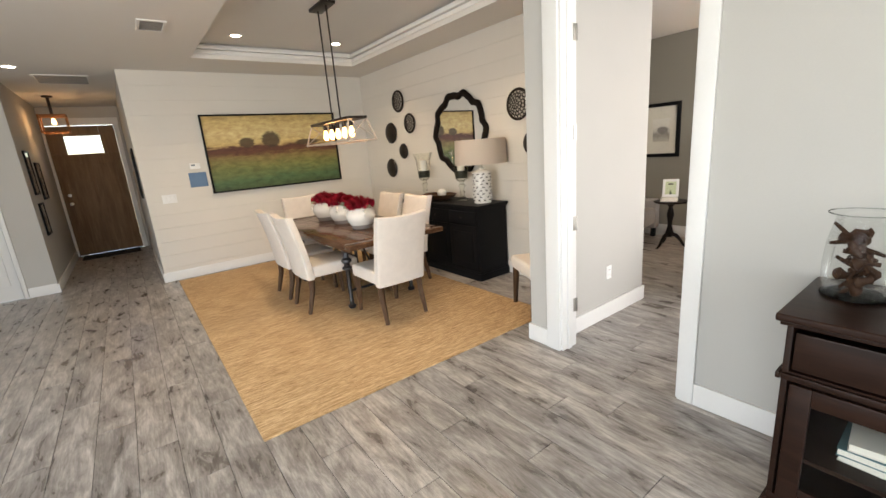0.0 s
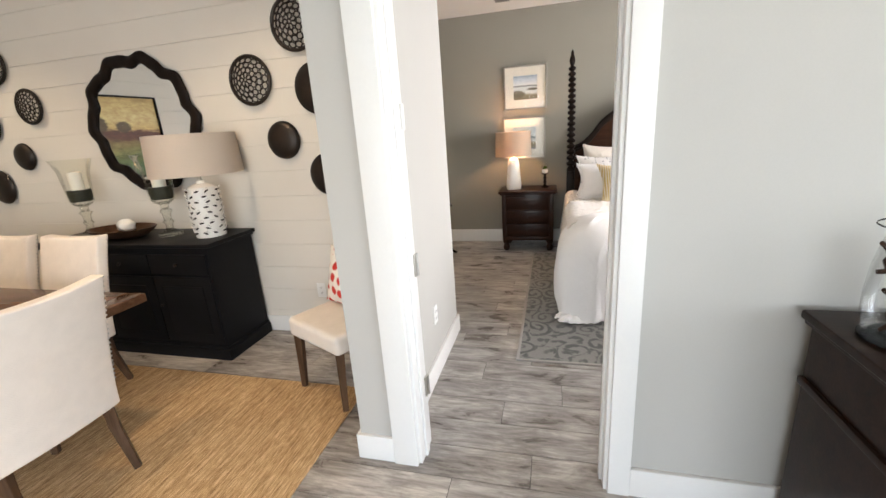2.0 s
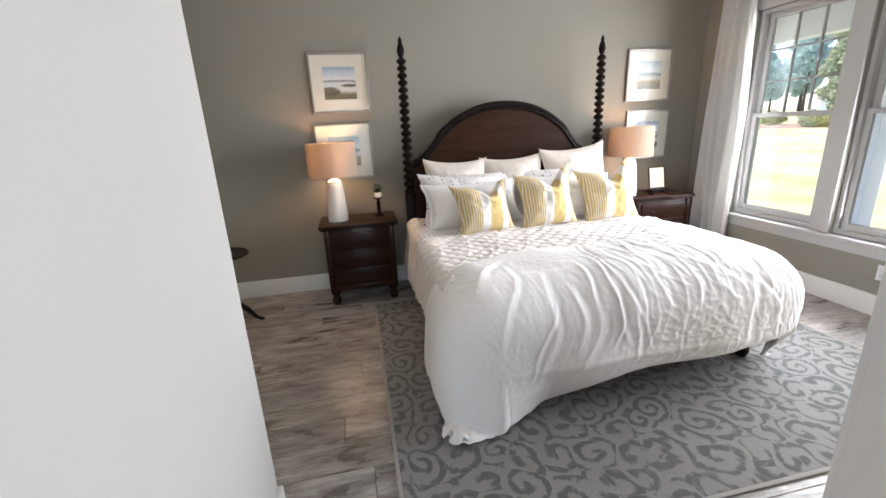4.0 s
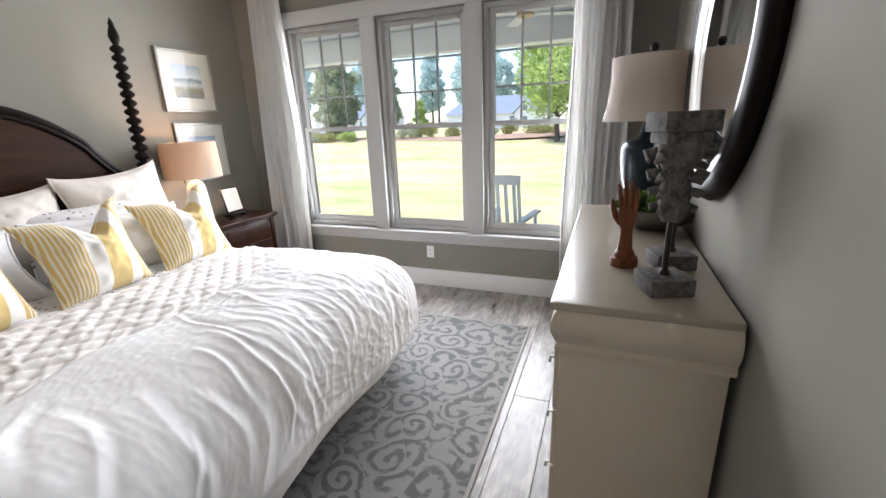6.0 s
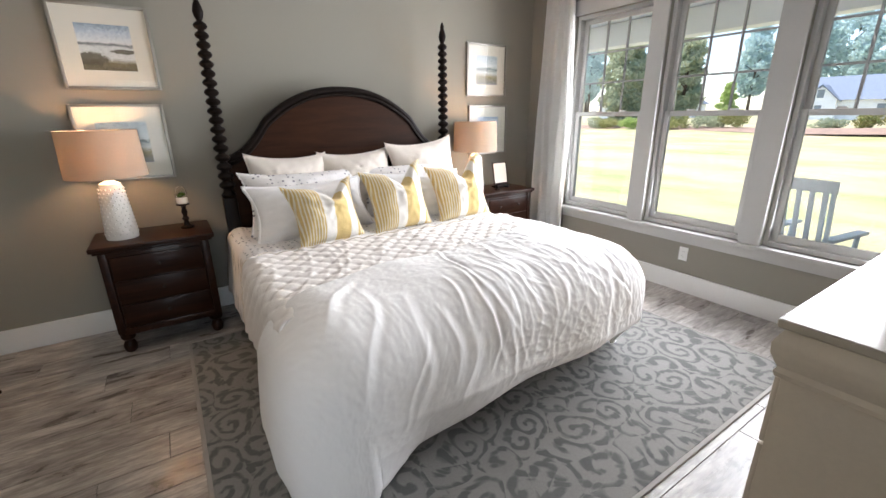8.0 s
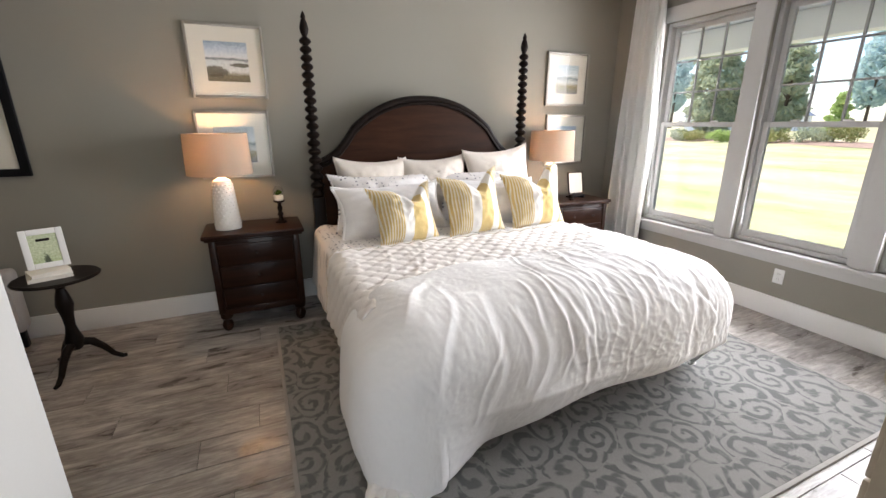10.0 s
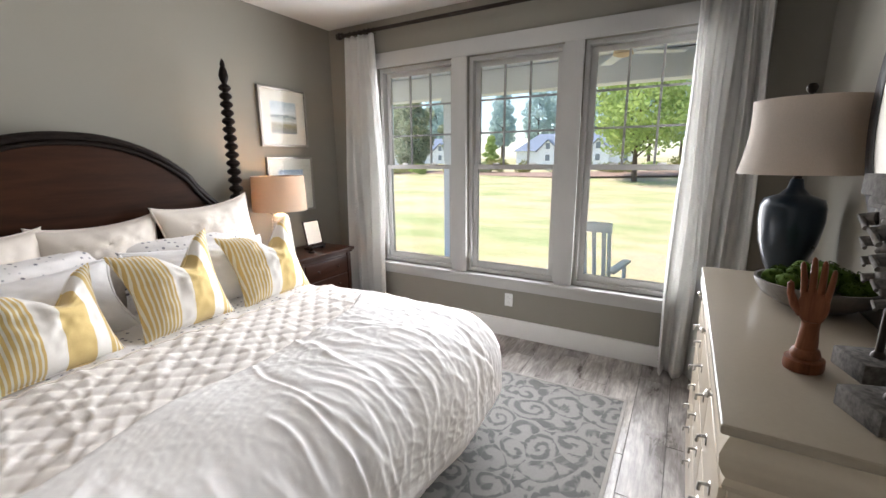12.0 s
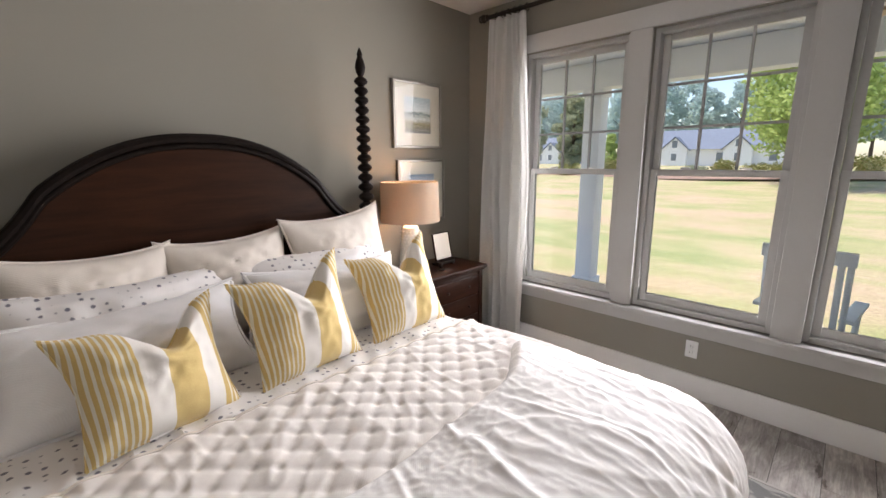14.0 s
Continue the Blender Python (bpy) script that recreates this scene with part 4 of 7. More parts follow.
# puffy white duvet over the foot
def duvet_base(x, t):
    p = drape(x, t, FOOT + 0.03, 0.80, TOP + 0.022, 0.23, 0.0, 0.0, 11.7)
    tuck = max(0.0, 0.34 - p[2]) * 0.5 * max(0.0, min(1.0, (0.85 - t) / 0.3)) if p[0] < FOOT else 0.0
    return Vector((p[0] + tuck, p[1], p[2]))


crease_rnd = random.Random(29)
CREASES = []
for k in range(44):
    t0 = crease_rnd.choice((crease_rnd.uniform(-1.1, 0.25), crease_rnd.uniform(-1.1, 0.25), crease_rnd.uniform(-0.9, 1.2)))
    if abs(t0) < 0.85:
        x0, way = crease_rnd.uniform(3.95, 4.74), math.pi + crease_rnd.gauss(0, 0.30) - t0 * 0.3
    else:
        x0, way = crease_rnd.uniform(3.95, 4.8), math.copysign(math.pi / 2 + crease_rnd.uniform(0.0, 0.7), t0)
    CREASES.append((x0, t0, math.cos(way), math.sin(way), crease_rnd.uniform(0.18, 0.7), crease_rnd.uniform(0.010, 0.026), crease_rnd.uniform(0.003, 0.0078), crease_rnd.uniform(0, 6)))


def duvet_puff(x, t):
    """Height of the filling: soft swells, sharp pulled creases, gathers towards the hem."""
    w = noise.noise_vector(Vector((x * 1.3, t * 1.3, 3.1))) * 0.45
    tight = 0.25 + 0.75 * ease((0.45 - t) / 0.7)
    h = 0.016 + 0.030 * noise.noise(Vector((x * 2.1 + w.x, t * 1.8 + w.y, 8.4))) + 0.009 * noise.noise(Vector((x * 4.6, t * 4.2 + w.x, 1.4)))
    for x0, t0, cx, ct, ln, wd, amp, ph in CREASES:
        a, b = x - x0, t - t0
        s = a * cx + b * ct
        if 0 < s < ln:
            n = b * cx - a * ct + 0.030 * math.sin(s * 7 + ph) + 0.010 * math.sin(s * 19 + ph * 2)
            if abs(n) < 5 * wd:
                h += amp * math.sin(math.pi * s / ln) ** 0.7 * (math.exp(-abs(n) / wd) - 0.75 * math.exp(-((n - 1.7 * wd) / wd) ** 2))
    side = ease((abs(t) - 0.72) / 0.22)
    down = noise.noise(Vector((x * 2.6 + w.x * 4, t * 13 + w.y * 7, 5.2))) * (1 - side) + noise.noise(Vector((x * 13 + w.x * 7, t * 2.6 + w.y * 4, 5.2))) * side
    patch = ease(0.5 + 1.4 * noise.noise(Vector((x * 2.4, t * 2.4, 6.6))))
    h += 0.0042 * tight * patch * max(0.0, 1 - 2.6 * abs(down)) ** 2
    c = Vector((x * 12 + w.y * 8, t * 15 + w.x * 8, 1.9))
    return h + tight * (0.0036 * max(0.0, 1 - 2.8 * abs(noise.noise(c * 0.8))) ** 1.5 + 0.0022 * (1 - 2 * abs(noise.noise(c * 1.9)))) + 0.0008 * noise.noise(c * 4.1)


def duvet_at(u, v):
    t = 1.60 - 3.04 * (1 - v)
    k1, k2 = max(0.0, min(1.0, (-t - 0.45) / 0.5)), max(0.0, min(1.0, (t - 0.45) / 0.6))
    back = 4.70 + 0.24 * k1 * k1 * (3 - 2 * k1) - 0.14 * k2 * k2 * (3 - 2 * k2) + 0.05 * noise.noise(Vector((t * 2.3, 4.0, 0)))
    k3 = max(0.0, min(1.0, (t + 0.2) / 0.9))
    end = 3.65 - 0.21 * k3 * k3 * (3 - 2 * k3) + 0.03 * math.sin(t * 5)
    x = back + (end - back) * u
    p = duvet_base(x, t)
    nrm = (duvet_base(x + 0.01, t) - p).cross(duvet_base(x, t + 0.01) - p)
    nrm = nrm.normalized() if nrm.length > 1e-9 else Vector((0, 0, 1))
    rim = max(0.0, min(1.0, min(u, 1 - u) / 0.05, min(v, 1 - v) / 0.03)) ** 0.5
    p += nrm * (duvet_puff(x, t) * (0.25 + 0.75 * rim) + 0.016 * rim)
    p.z += 0.034 * math.exp(-((t + 0.62) / 0.32) ** 2 - ((x - 4.60) / 0.32) ** 2) - 0.052 * max(0.0, 1 - u / 0.07) ** 2
    low = max(0.0, 0.06 - p.z)
    if low > 0:
        p.z = 0.018 + 0.03 * math.exp(-low * 30) + 0.012 * abs(noise.noise(p * 9))
    return tuple(p)


o = tagged(part("duvet", sheet(250, 470, duvet_at), DUVETCLOTH, None, "", 70), "rumpled puffy white duvet spilling over the foot of the bed", "duvet")
o.location = (0, BY, 0)
part("hem", tube(bmesh.new(), [duvet_at(1.0, 0.01 + 0.98 * k / 240) for k in range(241)], 0.006, 8), DUVETCLOTH, o, "turned white hem", 80)


def pillow(name, w, h, t, material, m, label, chop=0.0, flange=0.0, tufts=0, seed=1, group=""):
    """A stuffed pillow standing in the x-z plane, its foot at z = 0."""
    def at(u, v, side):
        a, b = u * 2 - 1, v * 2 - 1
        ea, eb = 1 - a * a, 1 - b * b
        thick = t / 2 * 1.15 * (max(0, ea) * max(0, eb)) ** 0.58
        x = a * w / 2 * (1 - 0.12 * (1 - b * b))
        z = h / 2 + b * h / 2 * (1 - 0.17 * (1 - a * a) ** 0.8 * (1 if b > 0 else 0.3))
        if chop:
            dent = chop * (math.exp(-((a - 0.16) / 0.36) ** 2) + 0.30 * ease(0.2 - a)) * max(0.0, (b + 0.35) / 1.35) ** 1.4
            z -= dent
            thick *= 1 + 0.25 * dent / chop * (1 - abs(b))
            x += 0.05 * w * a * max(0, b)
        wr = noise.noise(Vector((a * 2.3 + seed, b * 2.3, seed * 1.7))) * 0.10 + noise.noise(Vector((a * 6 + seed, b * 5, seed))) * 0.09
        if tufts:
            wr -= 0.22 * math.exp(-((math.sin(a * math.pi * 2) ** 2 + math.sin(b * math.pi * 2) ** 2) / 0.02)) * 0.7
        thick *= 1 + wr
        rad = math.atan2(b, a)
        edge = max(abs(a), abs(b)) ** 3 * (1 - max(abs(a), abs(b)) ** 8)
        thick += 0.006 * edge * noise.noise(Vector((math.cos(rad) * 7, math.sin(rad) * 7, seed + side)))
        return x, side * thick, z
    n = 36
    bm = bmesh.new()
    for side in (-1, 1):
        g = [[bm.verts.new(at(i / n, j / n, side)) for j in range(n + 1)] for i in range(n + 1)]
        for i in range(n):
            for j in range(n):
                q = (g[i][j], g[i + 1][j], g[i + 1][j + 1], g[i][j + 1])
                bm.faces.new(q if side < 0 else q[::-1])
    bmesh.ops.remove_doubles(bm, verts=bm.verts, dist=0.0004)
    ob = tagged(part(name, bm, material, None, "", 60), label, "pillow", group)
    ob.matrix_world = m
    if flange:
        rim = []
        for k in range(120):
            s = k / 120 * 4
            e, f = int(s), s % 1
            a, b = ((f, 0), (1, f), (1 - f, 1), (0, 1 - f))[e]
            rim.append(at(a, b, 0))
        rim.append(rim[0])
        part("piping", tube(bmesh.new(), rim, flange, 6), material, ob)
    return ob


def lean(x, y, z, back, turn=0.0, roll=0.0):
    """Stood on the bed facing its foot and leaning back by degrees."""
    return pose(x, y, z) @ pose(0, 0, 0, 0, 0, -90 + turn) @ pose(0, 0, 0, -back, roll, 0)


for y, tn, r, sd in ((0.515, 3, 2, 1), (-0.045, -3, -2, 2), (-0.68, 2, -4, 3)):
    pillow("euro_sham", 0.68 if sd == 3 else 0.61, 0.61 if sd == 3 else 0.545, 0.24, SHAM, lean(5.93 if sd == 3 else 5.98, BY + y, 0.695, 13, tn, r), "cream tufted square sham leaning on the headboard", 0, 0.006, 1, sd, "euro shams")
for y, tn, r, sd in ((0.43, 3, 1, 5), (-0.44, -4, -2, 6)):
    pillow("sprigged_pillow", 0.90, 0.47, 0.28, DOTSUP, lean(5.79, BY + y, 0.69, 27, tn, r), "plump pillow in a sprigged cotton case", 0, 0.006, 0, sd, "sleeping pillows")
for y, tn, r, sd in ((0.44, 4, 0, 8), (-0.42, -3, 2, 9)):
    pillow("white_pillow", 0.86, 0.42, 0.28, COTTON, lean(5.61, BY + y, 0.69, 34, tn, r), "plump white cotton pillow with a ruffled edge", 0, 0.011, 0, sd, "sleeping pillows")
for y, x, tn, r, sd in ((0.43, 5.37, 9, 2, 12), (-0.115, 5.41, 2, -2, 14), (-0.68, 5.43, -4, -4, 17)):
    pillow("striped_pillow", 0.47, 0.46 if sd == 12 else 0.50, 0.24, STRIPES, lean(x - 0.02, BY + y, 0.695, 31 if sd == 12 else 22, tn, r), "yellow and white striped throw pillow with a dented top", 0.15, 0.004, 0, sd, "striped throw pillows")


# ---- bedroom: case furniture ----
def knob(parent, x, y, z, r, material, way="x-", name="knob"):
    rot = {"x-": (0, -90, 0), "y-": (90, 0, 0), "x+": (0, 90, 0)}[way]
    return part(name, lathe(bmesh.new(), [(r * 0.5, -0.001), (r * 0.4, r * 0.6), (r * 0.9, r), (r, r * 1.4), (r * 0.6, r * 1.8), (0.001, r * 1.9)], 14, pose(x, y, z, *rot)), material, parent)


def nightstand(y, label):
    t = thing("nightstand", pose(6.13, y, 0), label, "nightstand", "bedside nightstands")
    w, d = 0.30, 0.21
    bm = boxed(-d, -w, 0.16, d, w, 0.70, 0.005)
    part("body", bm, MAHOG, t)
    bm = boxed(-d - 0.03, -w - 0.04, 0.712, d + 0.012, w + 0.04, 0.742, 0.009, 3)
    box(bm, -d - 0.016, -w - 0.024, 0.695, d + 0.008, w + 0.024, 0.713, 0.006)
    part("top", bm, MAHOG, t)
    for k, (z0, z1) in enumerate(((0.52, 0.665), (0.355, 0.505), (0.19, 0.34))):
        o = part("drawer", boxed(-d - 0.014, -w + 0.05, z0, -d + 0.001, w - 0.05, z1, 0.006), MAHOG, t)
        for ky in ((0.0,) if y > 0 else (-0.12, 0.12)):
            knob(o, -d - 0.014, ky, (z0 + z1) / 2, 0.011, BRONZE)
    for sy in (-1, 1):
        part("stile", boxed(-d - 0.012, sy * (w - 0.02) - 0.022, 0.15, -d + 0.002, sy * (w - 0.02) + 0.022, 0.695, 0.006), MAHOGX, t)
        for sx in (-1, 1):
            part("foot", lathe(bmesh.new(), [(0.022, 0.0), (0.034, 0.015), (0.040, 0.05), (0.026, 0.085), (0.042, 0.105), (0.044, 0.16)], 18, pose(sx * (d - 0.04), sy * (w - 0.04), 0)), MAHOGX, t)
    bm = boxed(-d - 0.012, -w + 0.03, 0.135, -d + 0.03, w - 0.03, 0.185, 0.01)
    part("plinth_rail", bm, MAHOG, t)
    return t


nightstand(1.60, "three-drawer mahogany nightstand with turned feet")
nightstand(-1.42, "three-drawer mahogany nightstand beside the curtain")


def drum_shade(r0, r1, z0, z1, material, parent, bulge=0.0):
    prof = [(r0 + (r1 - r0) * k / 10 - bulge * math.sin(math.pi * k / 10), z0 + (z1 - z0) * k / 10) for k in range(11)]
    bm = lathe(bmesh.new(), prof + [(r - 0.003, z) for r, z in reversed(prof)] + [prof[0]], 48)
    for f in [f for f in bm.faces if len(f.verts) > 4]:
        bm.faces.remove(f)
    return part("shade", bm, material, parent, "round linen drum shade", 60)


def bedside_lamp(x, y):
    t = thing("table_lamp", pose(x, y, 0.7415), "white beaded ceramic table lamp with a linen drum shade, lit", "table lamp", "bedside lamps")
    prof = [(0.088, 0.0), (0.09, 0.01), (0.088, 0.06), (0.078, 0.2), (0.066, 0.32), (0.058, 0.355), (0.03, 0.372), (0.022, 0.39)]
    part("base", lathe(bmesh.new(), prof, 36), CERAMIC, t)
    bm = bmesh.new()
    for row in range(13):
        z = 0.035 + row * 0.024
        r = 0.0895 - 0.0756 * max(0, z - 0.03)
        for k in range(16):
            a = 2 * math.pi * (k + 0.5 * (row % 2)) / 16
            v = bmesh.ops.create_icosphere(bm, subdivisions=1, radius=0.0062)["verts"]
            bmesh.ops.translate(bm, verts=v, vec=(r * math.cos(a), r * math.sin(a), z))
    part("beading", bm, CERAMIC, t, "rows of raised white beads", 80)
    part("neck", lathe(bmesh.new(), [(0.016, 0.389), (0.016, 0.42), (0.01, 0.425), (0.008, 0.47)], 14), STEEL, t)
    part("bulb", lathe(bmesh.new(), [(0.012, 0.47), (0.026, 0.50), (0.02, 0.53), (0.001, 0.54)], 14), BULB, t)
    drum_shade(0.215, 0.205, 0.40, 0.68, SHADE, t)
    return t


bedside_lamp(6.12, 1.77)
bedside_lamp(6.12, -1.14)

t = thing("candle_stand", pose(6.17, 1.40, 0.7415), "dark turned candle stand holding a small glass terrarium", "candle stand")
part("stem", lathe(bmesh.new(), [(0.045, 0), (0.045, 0.01), (0.02, 0.02), (0.014, 0.05), (0.024, 0.065), (0.013, 0.085), (0.02, 0.115), (0.012, 0.14), (0.016, 0.155), (0.04, 0.163), (0.042, 0.172)], 20), DARKWOOD, t)
part("pot", lathe(bmesh.new(), [(0.028, 0.1725), (0.036, 0.18), (0.036, 0.215), (0.034, 0.218)], 20), CERAMIC, t)
part("succulent", leaves([(0, 0, 0.235)], 0.025, 40, 0.012), MOSS, t, "small green succulent", 0)
part("glass_dome", lathe(bmesh.new(), [(0.037, 0.2185), (0.04, 0.24), (0.036, 0.27), (0.02, 0.29), (0.001, 0.295)], 20), CLEAR, t)

t = thing("tabletop_frame", pose(6.12, -1.50, 0.7415, 0, 0, -90), "small white card in a dark frame on a wooden easel", "picture frame")
m = pose(0, 0, 0.03, -12)
bm = frame_bars(bmesh.new(), 0.185, 0.22, 0.008, 0.014)
bmesh.ops.transform(bm, matrix=m @ pose(0, 0, 0.125), verts=bm.verts)
part("frame", bm, MAHOGX, t)
bm = boxed(-0.085, 0.003, -0.102, 0.085, 0.011, 0.102)
bmesh.ops.transform(bm, matrix=m @ pose(0, 0, 0.125), verts=bm.verts)
part("card", bm, WHITEPAPER, t)
bm = boxed(-0.09, -0.03, 0.018, 0.09, 0.02, 0.034, 0.004)
for sx in (-0.07, 0.07):
    box(bm, sx - 0.012, -0.03, 0.0, sx + 0.012, 0.07, 0.018, 0.004)
box(bm, -0.008, 0.03, 0.03, 0.008, 0.045, 0.2, 0.003, 2, pose(0, 0, 0, -8))
part("easel", bm, DARKWOOD, t)
bm = lathe(bmesh.new(), [(0.03, 0), (0.03, 0.012), (0.012, 0.02), (0.022, 0.04), (0.014, 0.055), (0.001, 0.06)], 16)
tagged(part("finial_ornament", bm, DARKWOOD), "small dark turned ornament beside the easel", "ornament").location = (6.03, -1.36, 0.7415)


# framed pictures
def picture(name, m, w, h, bar, depth, frame_mat, mat_in, art, aw, ah, label, group="", shift=0.0):
    """A frame on a wall: local x across, z up, y into the wall; its back at y = 0."""
    t = thing(name, m, label, "picture", group)
    part("frame", frame_bars(bmesh.new(), w, h, bar, depth, -depth), frame_mat, t)
    part("backing", boxed(-w / 2 + bar * 0.6, -depth * 0.35, -h / 2 + bar * 0.6, w / 2 - bar * 0.6, -0.001, h / 2 - bar * 0.6), BRONZE, t, "", 0)
    if mat_in:
        bm = bmesh.new()
        W, H = (w - 2 * bar) / 2 + 0.003, (h - 2 * bar) / 2 + 0.003
        for b in ((-W, -H, -aw / 2, H), (aw / 2, -H, W, H), (-aw / 2, -H, aw / 2, -ah / 2 + shift), (-aw / 2, ah / 2 + shift, aw / 2, H)):
            box(bm, b[0], -depth * 0.35 - 0.006, b[1], b[2], -depth * 0.35 - 0.001, b[3])
        part("mat_board", bm, WHITEPAPER, t, "wide white mat", 0)
        o = part("print", boxed(-aw / 2, -0.001, -ah / 2, aw / 2, 0.001, ah / 2), art, t, "", 0)
        o.location = (0, -depth * 0.35 - 0.0018, shift)
        part("glazing", boxed(-W, -depth * 0.35 - 0.010, -H, W, -depth * 0.35 - 0.008, H), CLEAR, t, "", 0).visible_shadow = False
    else:
        o = part("canvas", boxed(-aw / 2, -0.002, -ah / 2, aw / 2, 0.002, ah / 2), art, t, "", 0)
        o.location = (0, -depth * 0.35 - 0.004, 0)
    return t


BEACH = landscape("beach_print", 0.27, 0.27, ((0.0, (0.14, 0.115, 0.07)), (0.16, (0.22, 0.19, 0.12)), (0.27, (0.68, 0.69, 0.69)), (0.52, (0.60, 0.63, 0.65)), (0.57, (0.14, 0.16, 0.18)), (0.61, (0.70, 0.72, 0.74)), (0.85, (0.48, 0.56, 0.66)), (1.0, (0.26, 0.34, 0.46))), ((-0.09, -0.07, 0.10, 0.045), (0.09, -0.02, 0.08, 0.016)), (0.09, 0.075, 0.045), 0.6)
DUNE = landscape("dune_print", 0.27, 0.27, ((0.0, (0.22, 0.24, 0.26)), (0.25, (0.30, 0.27, 0.15)), (0.4, (0.62, 0.66, 0.66)), (0.55, (0.20, 0.26, 0.28)), (0.62, (0.66, 0.72, 0.74)), (1.0, (0.40, 0.50, 0.56))))
ETCH = landscape("etching", 0.24, 0.32, ((0.0, (0.55, 0.52, 0.48)), (0.3, (0.30, 0.28, 0.26)), (0.5, (0.62, 0.6, 0.56)), (0.75, (0.72, 0.7, 0.66)), (1.0, (0.75, 0.73, 0.7))), ((0.02, 0.0, 0.09, 0.06),), (0.2, 0.19, 0.18))
ON_HEAD = lambda y, z: pose(HX, y, z, 0, 0, -90)
for y, zt, art, lab in ((1.635, 1.92, BEACH, "grey shore"), (1.655, 1.33, DUNE, "pale dune"), (-1.47, 1.915, DUNE, "pale dune"), (-1.50, 1.325, BEACH, "grey shore")):
    picture("framed_print", ON_HEAD(y, zt), 0.51, 0.50, 0.018, 0.03, SILVERFRAME, True, art, 0.28, 0.27, lab + " print in a thin silver frame on the taupe wall", "bedside prints")
picture("framed_etching", ON_HEAD(3.16, 1.53), 0.52, 0.75, 0.05, 0.03, BLACKPAINT, True, ETCH, 0.24, 0.32, "village etching with a wide mat in a black frame")


# ---- bedroom: dresser and what stands on it ----
t = thing("dresser", pose(2.840, -0.61, 0), "antique cream painted nine-drawer dresser with a bowed top rail", "dresser")
dw, dd = 0.785, 0.245
part("body", boxed(-dd + 0.01, -dw + 0.02, 0.09, dd - 0.025, dw - 0.02, 0.80, 0.006), CREAMPAINT, t)
bm = boxed(-dd, -dw, 0.945, dd + 0.008, dw, 0.971, 0.008, 3)
part("top", bm, plain("cream_top_paint", (0.36, 0.31, 0.24), 0.3, 0, 0.07, 2.5, 70, 0.04, 0.3), t)
prof = [(0.0, 0.80), (0.012, 0.805), (0.016, 0.82), (0.010, 0.835), (0.018, 0.85), (0.028, 0.875), (0.030, 0.905), (0.020, 0.93), (0.012, 0.945)]


def frieze_run(ends):
    """The moulded frieze under the top, swept along a straight run given by its two ends and its way out."""
    (xa, ya), (xb, yb), (ox, oy), mitre = ends

    def at(u, v):
        k = min(len(prof) - 2, int(v * (len(prof) - 1)))
        f = v * (len(prof) - 1) - k
        o = prof[k][0] * (1 - f) + prof[k + 1][0] * f
        z = prof[k][1] * (1 - f) + prof[k + 1][1] * f
        lo, hi = mitre
        return xa + (xb - xa) * u + ox * o + (1 - u) * o * lo[0] + u * o * hi[0], ya + (yb - ya) * u + oy * o + (1 - u) * o * lo[1] + u * o * hi[1], z
    return sheet(4, 24, at)


fx, fy = dd - 0.025, dw - 0.02
part("frieze_core", boxed(-dd + 0.012, -fy + 0.004, 0.801, fx - 0.004, fy - 0.004, 0.944), BRONZE, t, "", 0)
for ya, yb, lo, hi in ((-fy, -0.263, -1, 0), (-0.257, 0.257, 0, 0), (0.263, fy, 0, 1)):
    part("frieze_drawer", frieze_run(((fx, ya), (fx, yb), (1, 0), ((0, lo), (0, hi)))), CREAMPAINT, t, "bowed moulded cream drawer front under the top", 30)
for s in (-1, 1):
    part("frieze_side", frieze_run(((-dd, s * fy), (fx, s * fy), (0, s), ((0, 0), (1, 0)))), CREAMPAINT, t, "", 30)
bm = boxed(-dd + 0.005, -dw + 0.012, 0.0, dd - 0.012, dw - 0.012, 0.085, 0.012, 3)
box(bm, -dd + 0.008, -dw + 0.016, 0.085, dd - 0.018, dw - 0.016, 0.10, 0.006)
part("plinth", bm, CREAMPAINT, t)
for ya, yb in ((-0.75, -0.265), (-0.255, 0.255), (0.265, 0.75)):
    for z0, z1 in ((0.115, 0.335), (0.345, 0.565), (0.575, 0.79)):
        o = part("drawer", boxed(dd - 0.026, ya, z0, dd - 0.008, yb, z1, 0.006), CREAMPAINT, t)
        for ky in (ya + 0.13, yb - 0.13):
            bm = boxed(dd - 0.009, ky - 0.012, (z0 + z1) / 2 - 0.016, dd - 0.004, ky + 0.012, (z0 + z1) / 2 + 0.016, 0.003)
            tube(bm, [(dd - 0.005, ky, (z0 + z1) / 2 + 0.01), (dd + 0.016, ky, (z0 + z1) / 2 + 0.006), (dd + 0.018, ky, (z0 + z1) / 2 - 0.014)], 0.0055, 8)
            part("drawer_pull", bm, STEEL, o, "small pewter drop pull")
    knob(t, dd + 0.002, (ya + yb) / 2, 0.895, 0.012, STEEL, "x+", "frieze_knob")

t = thing("table_lamp", pose(2.765, -1.33, 0.9715) @ Matrix.Scale(1.075, 4), "navy glazed vase lamp with a waisted linen shade, unlit", "table lamp")
part("foot", lathe(bmesh.new(), [(0.07, 0), (0.072, 0.012), (0.06, 0.02)], 24), BRONZE, t)
prof = [(0.055, 0.02), (0.075, 0.06), (0.105, 0.16), (0.118, 0.26), (0.117, 0.32), (0.105, 0.352), (0.055, 0.372), (0.03, 0.40), (0.022, 0.44)]
part("base", lathe(bmesh.new(), prof, 32), NAVY, t, "navy glazed ribbed vase", 50)
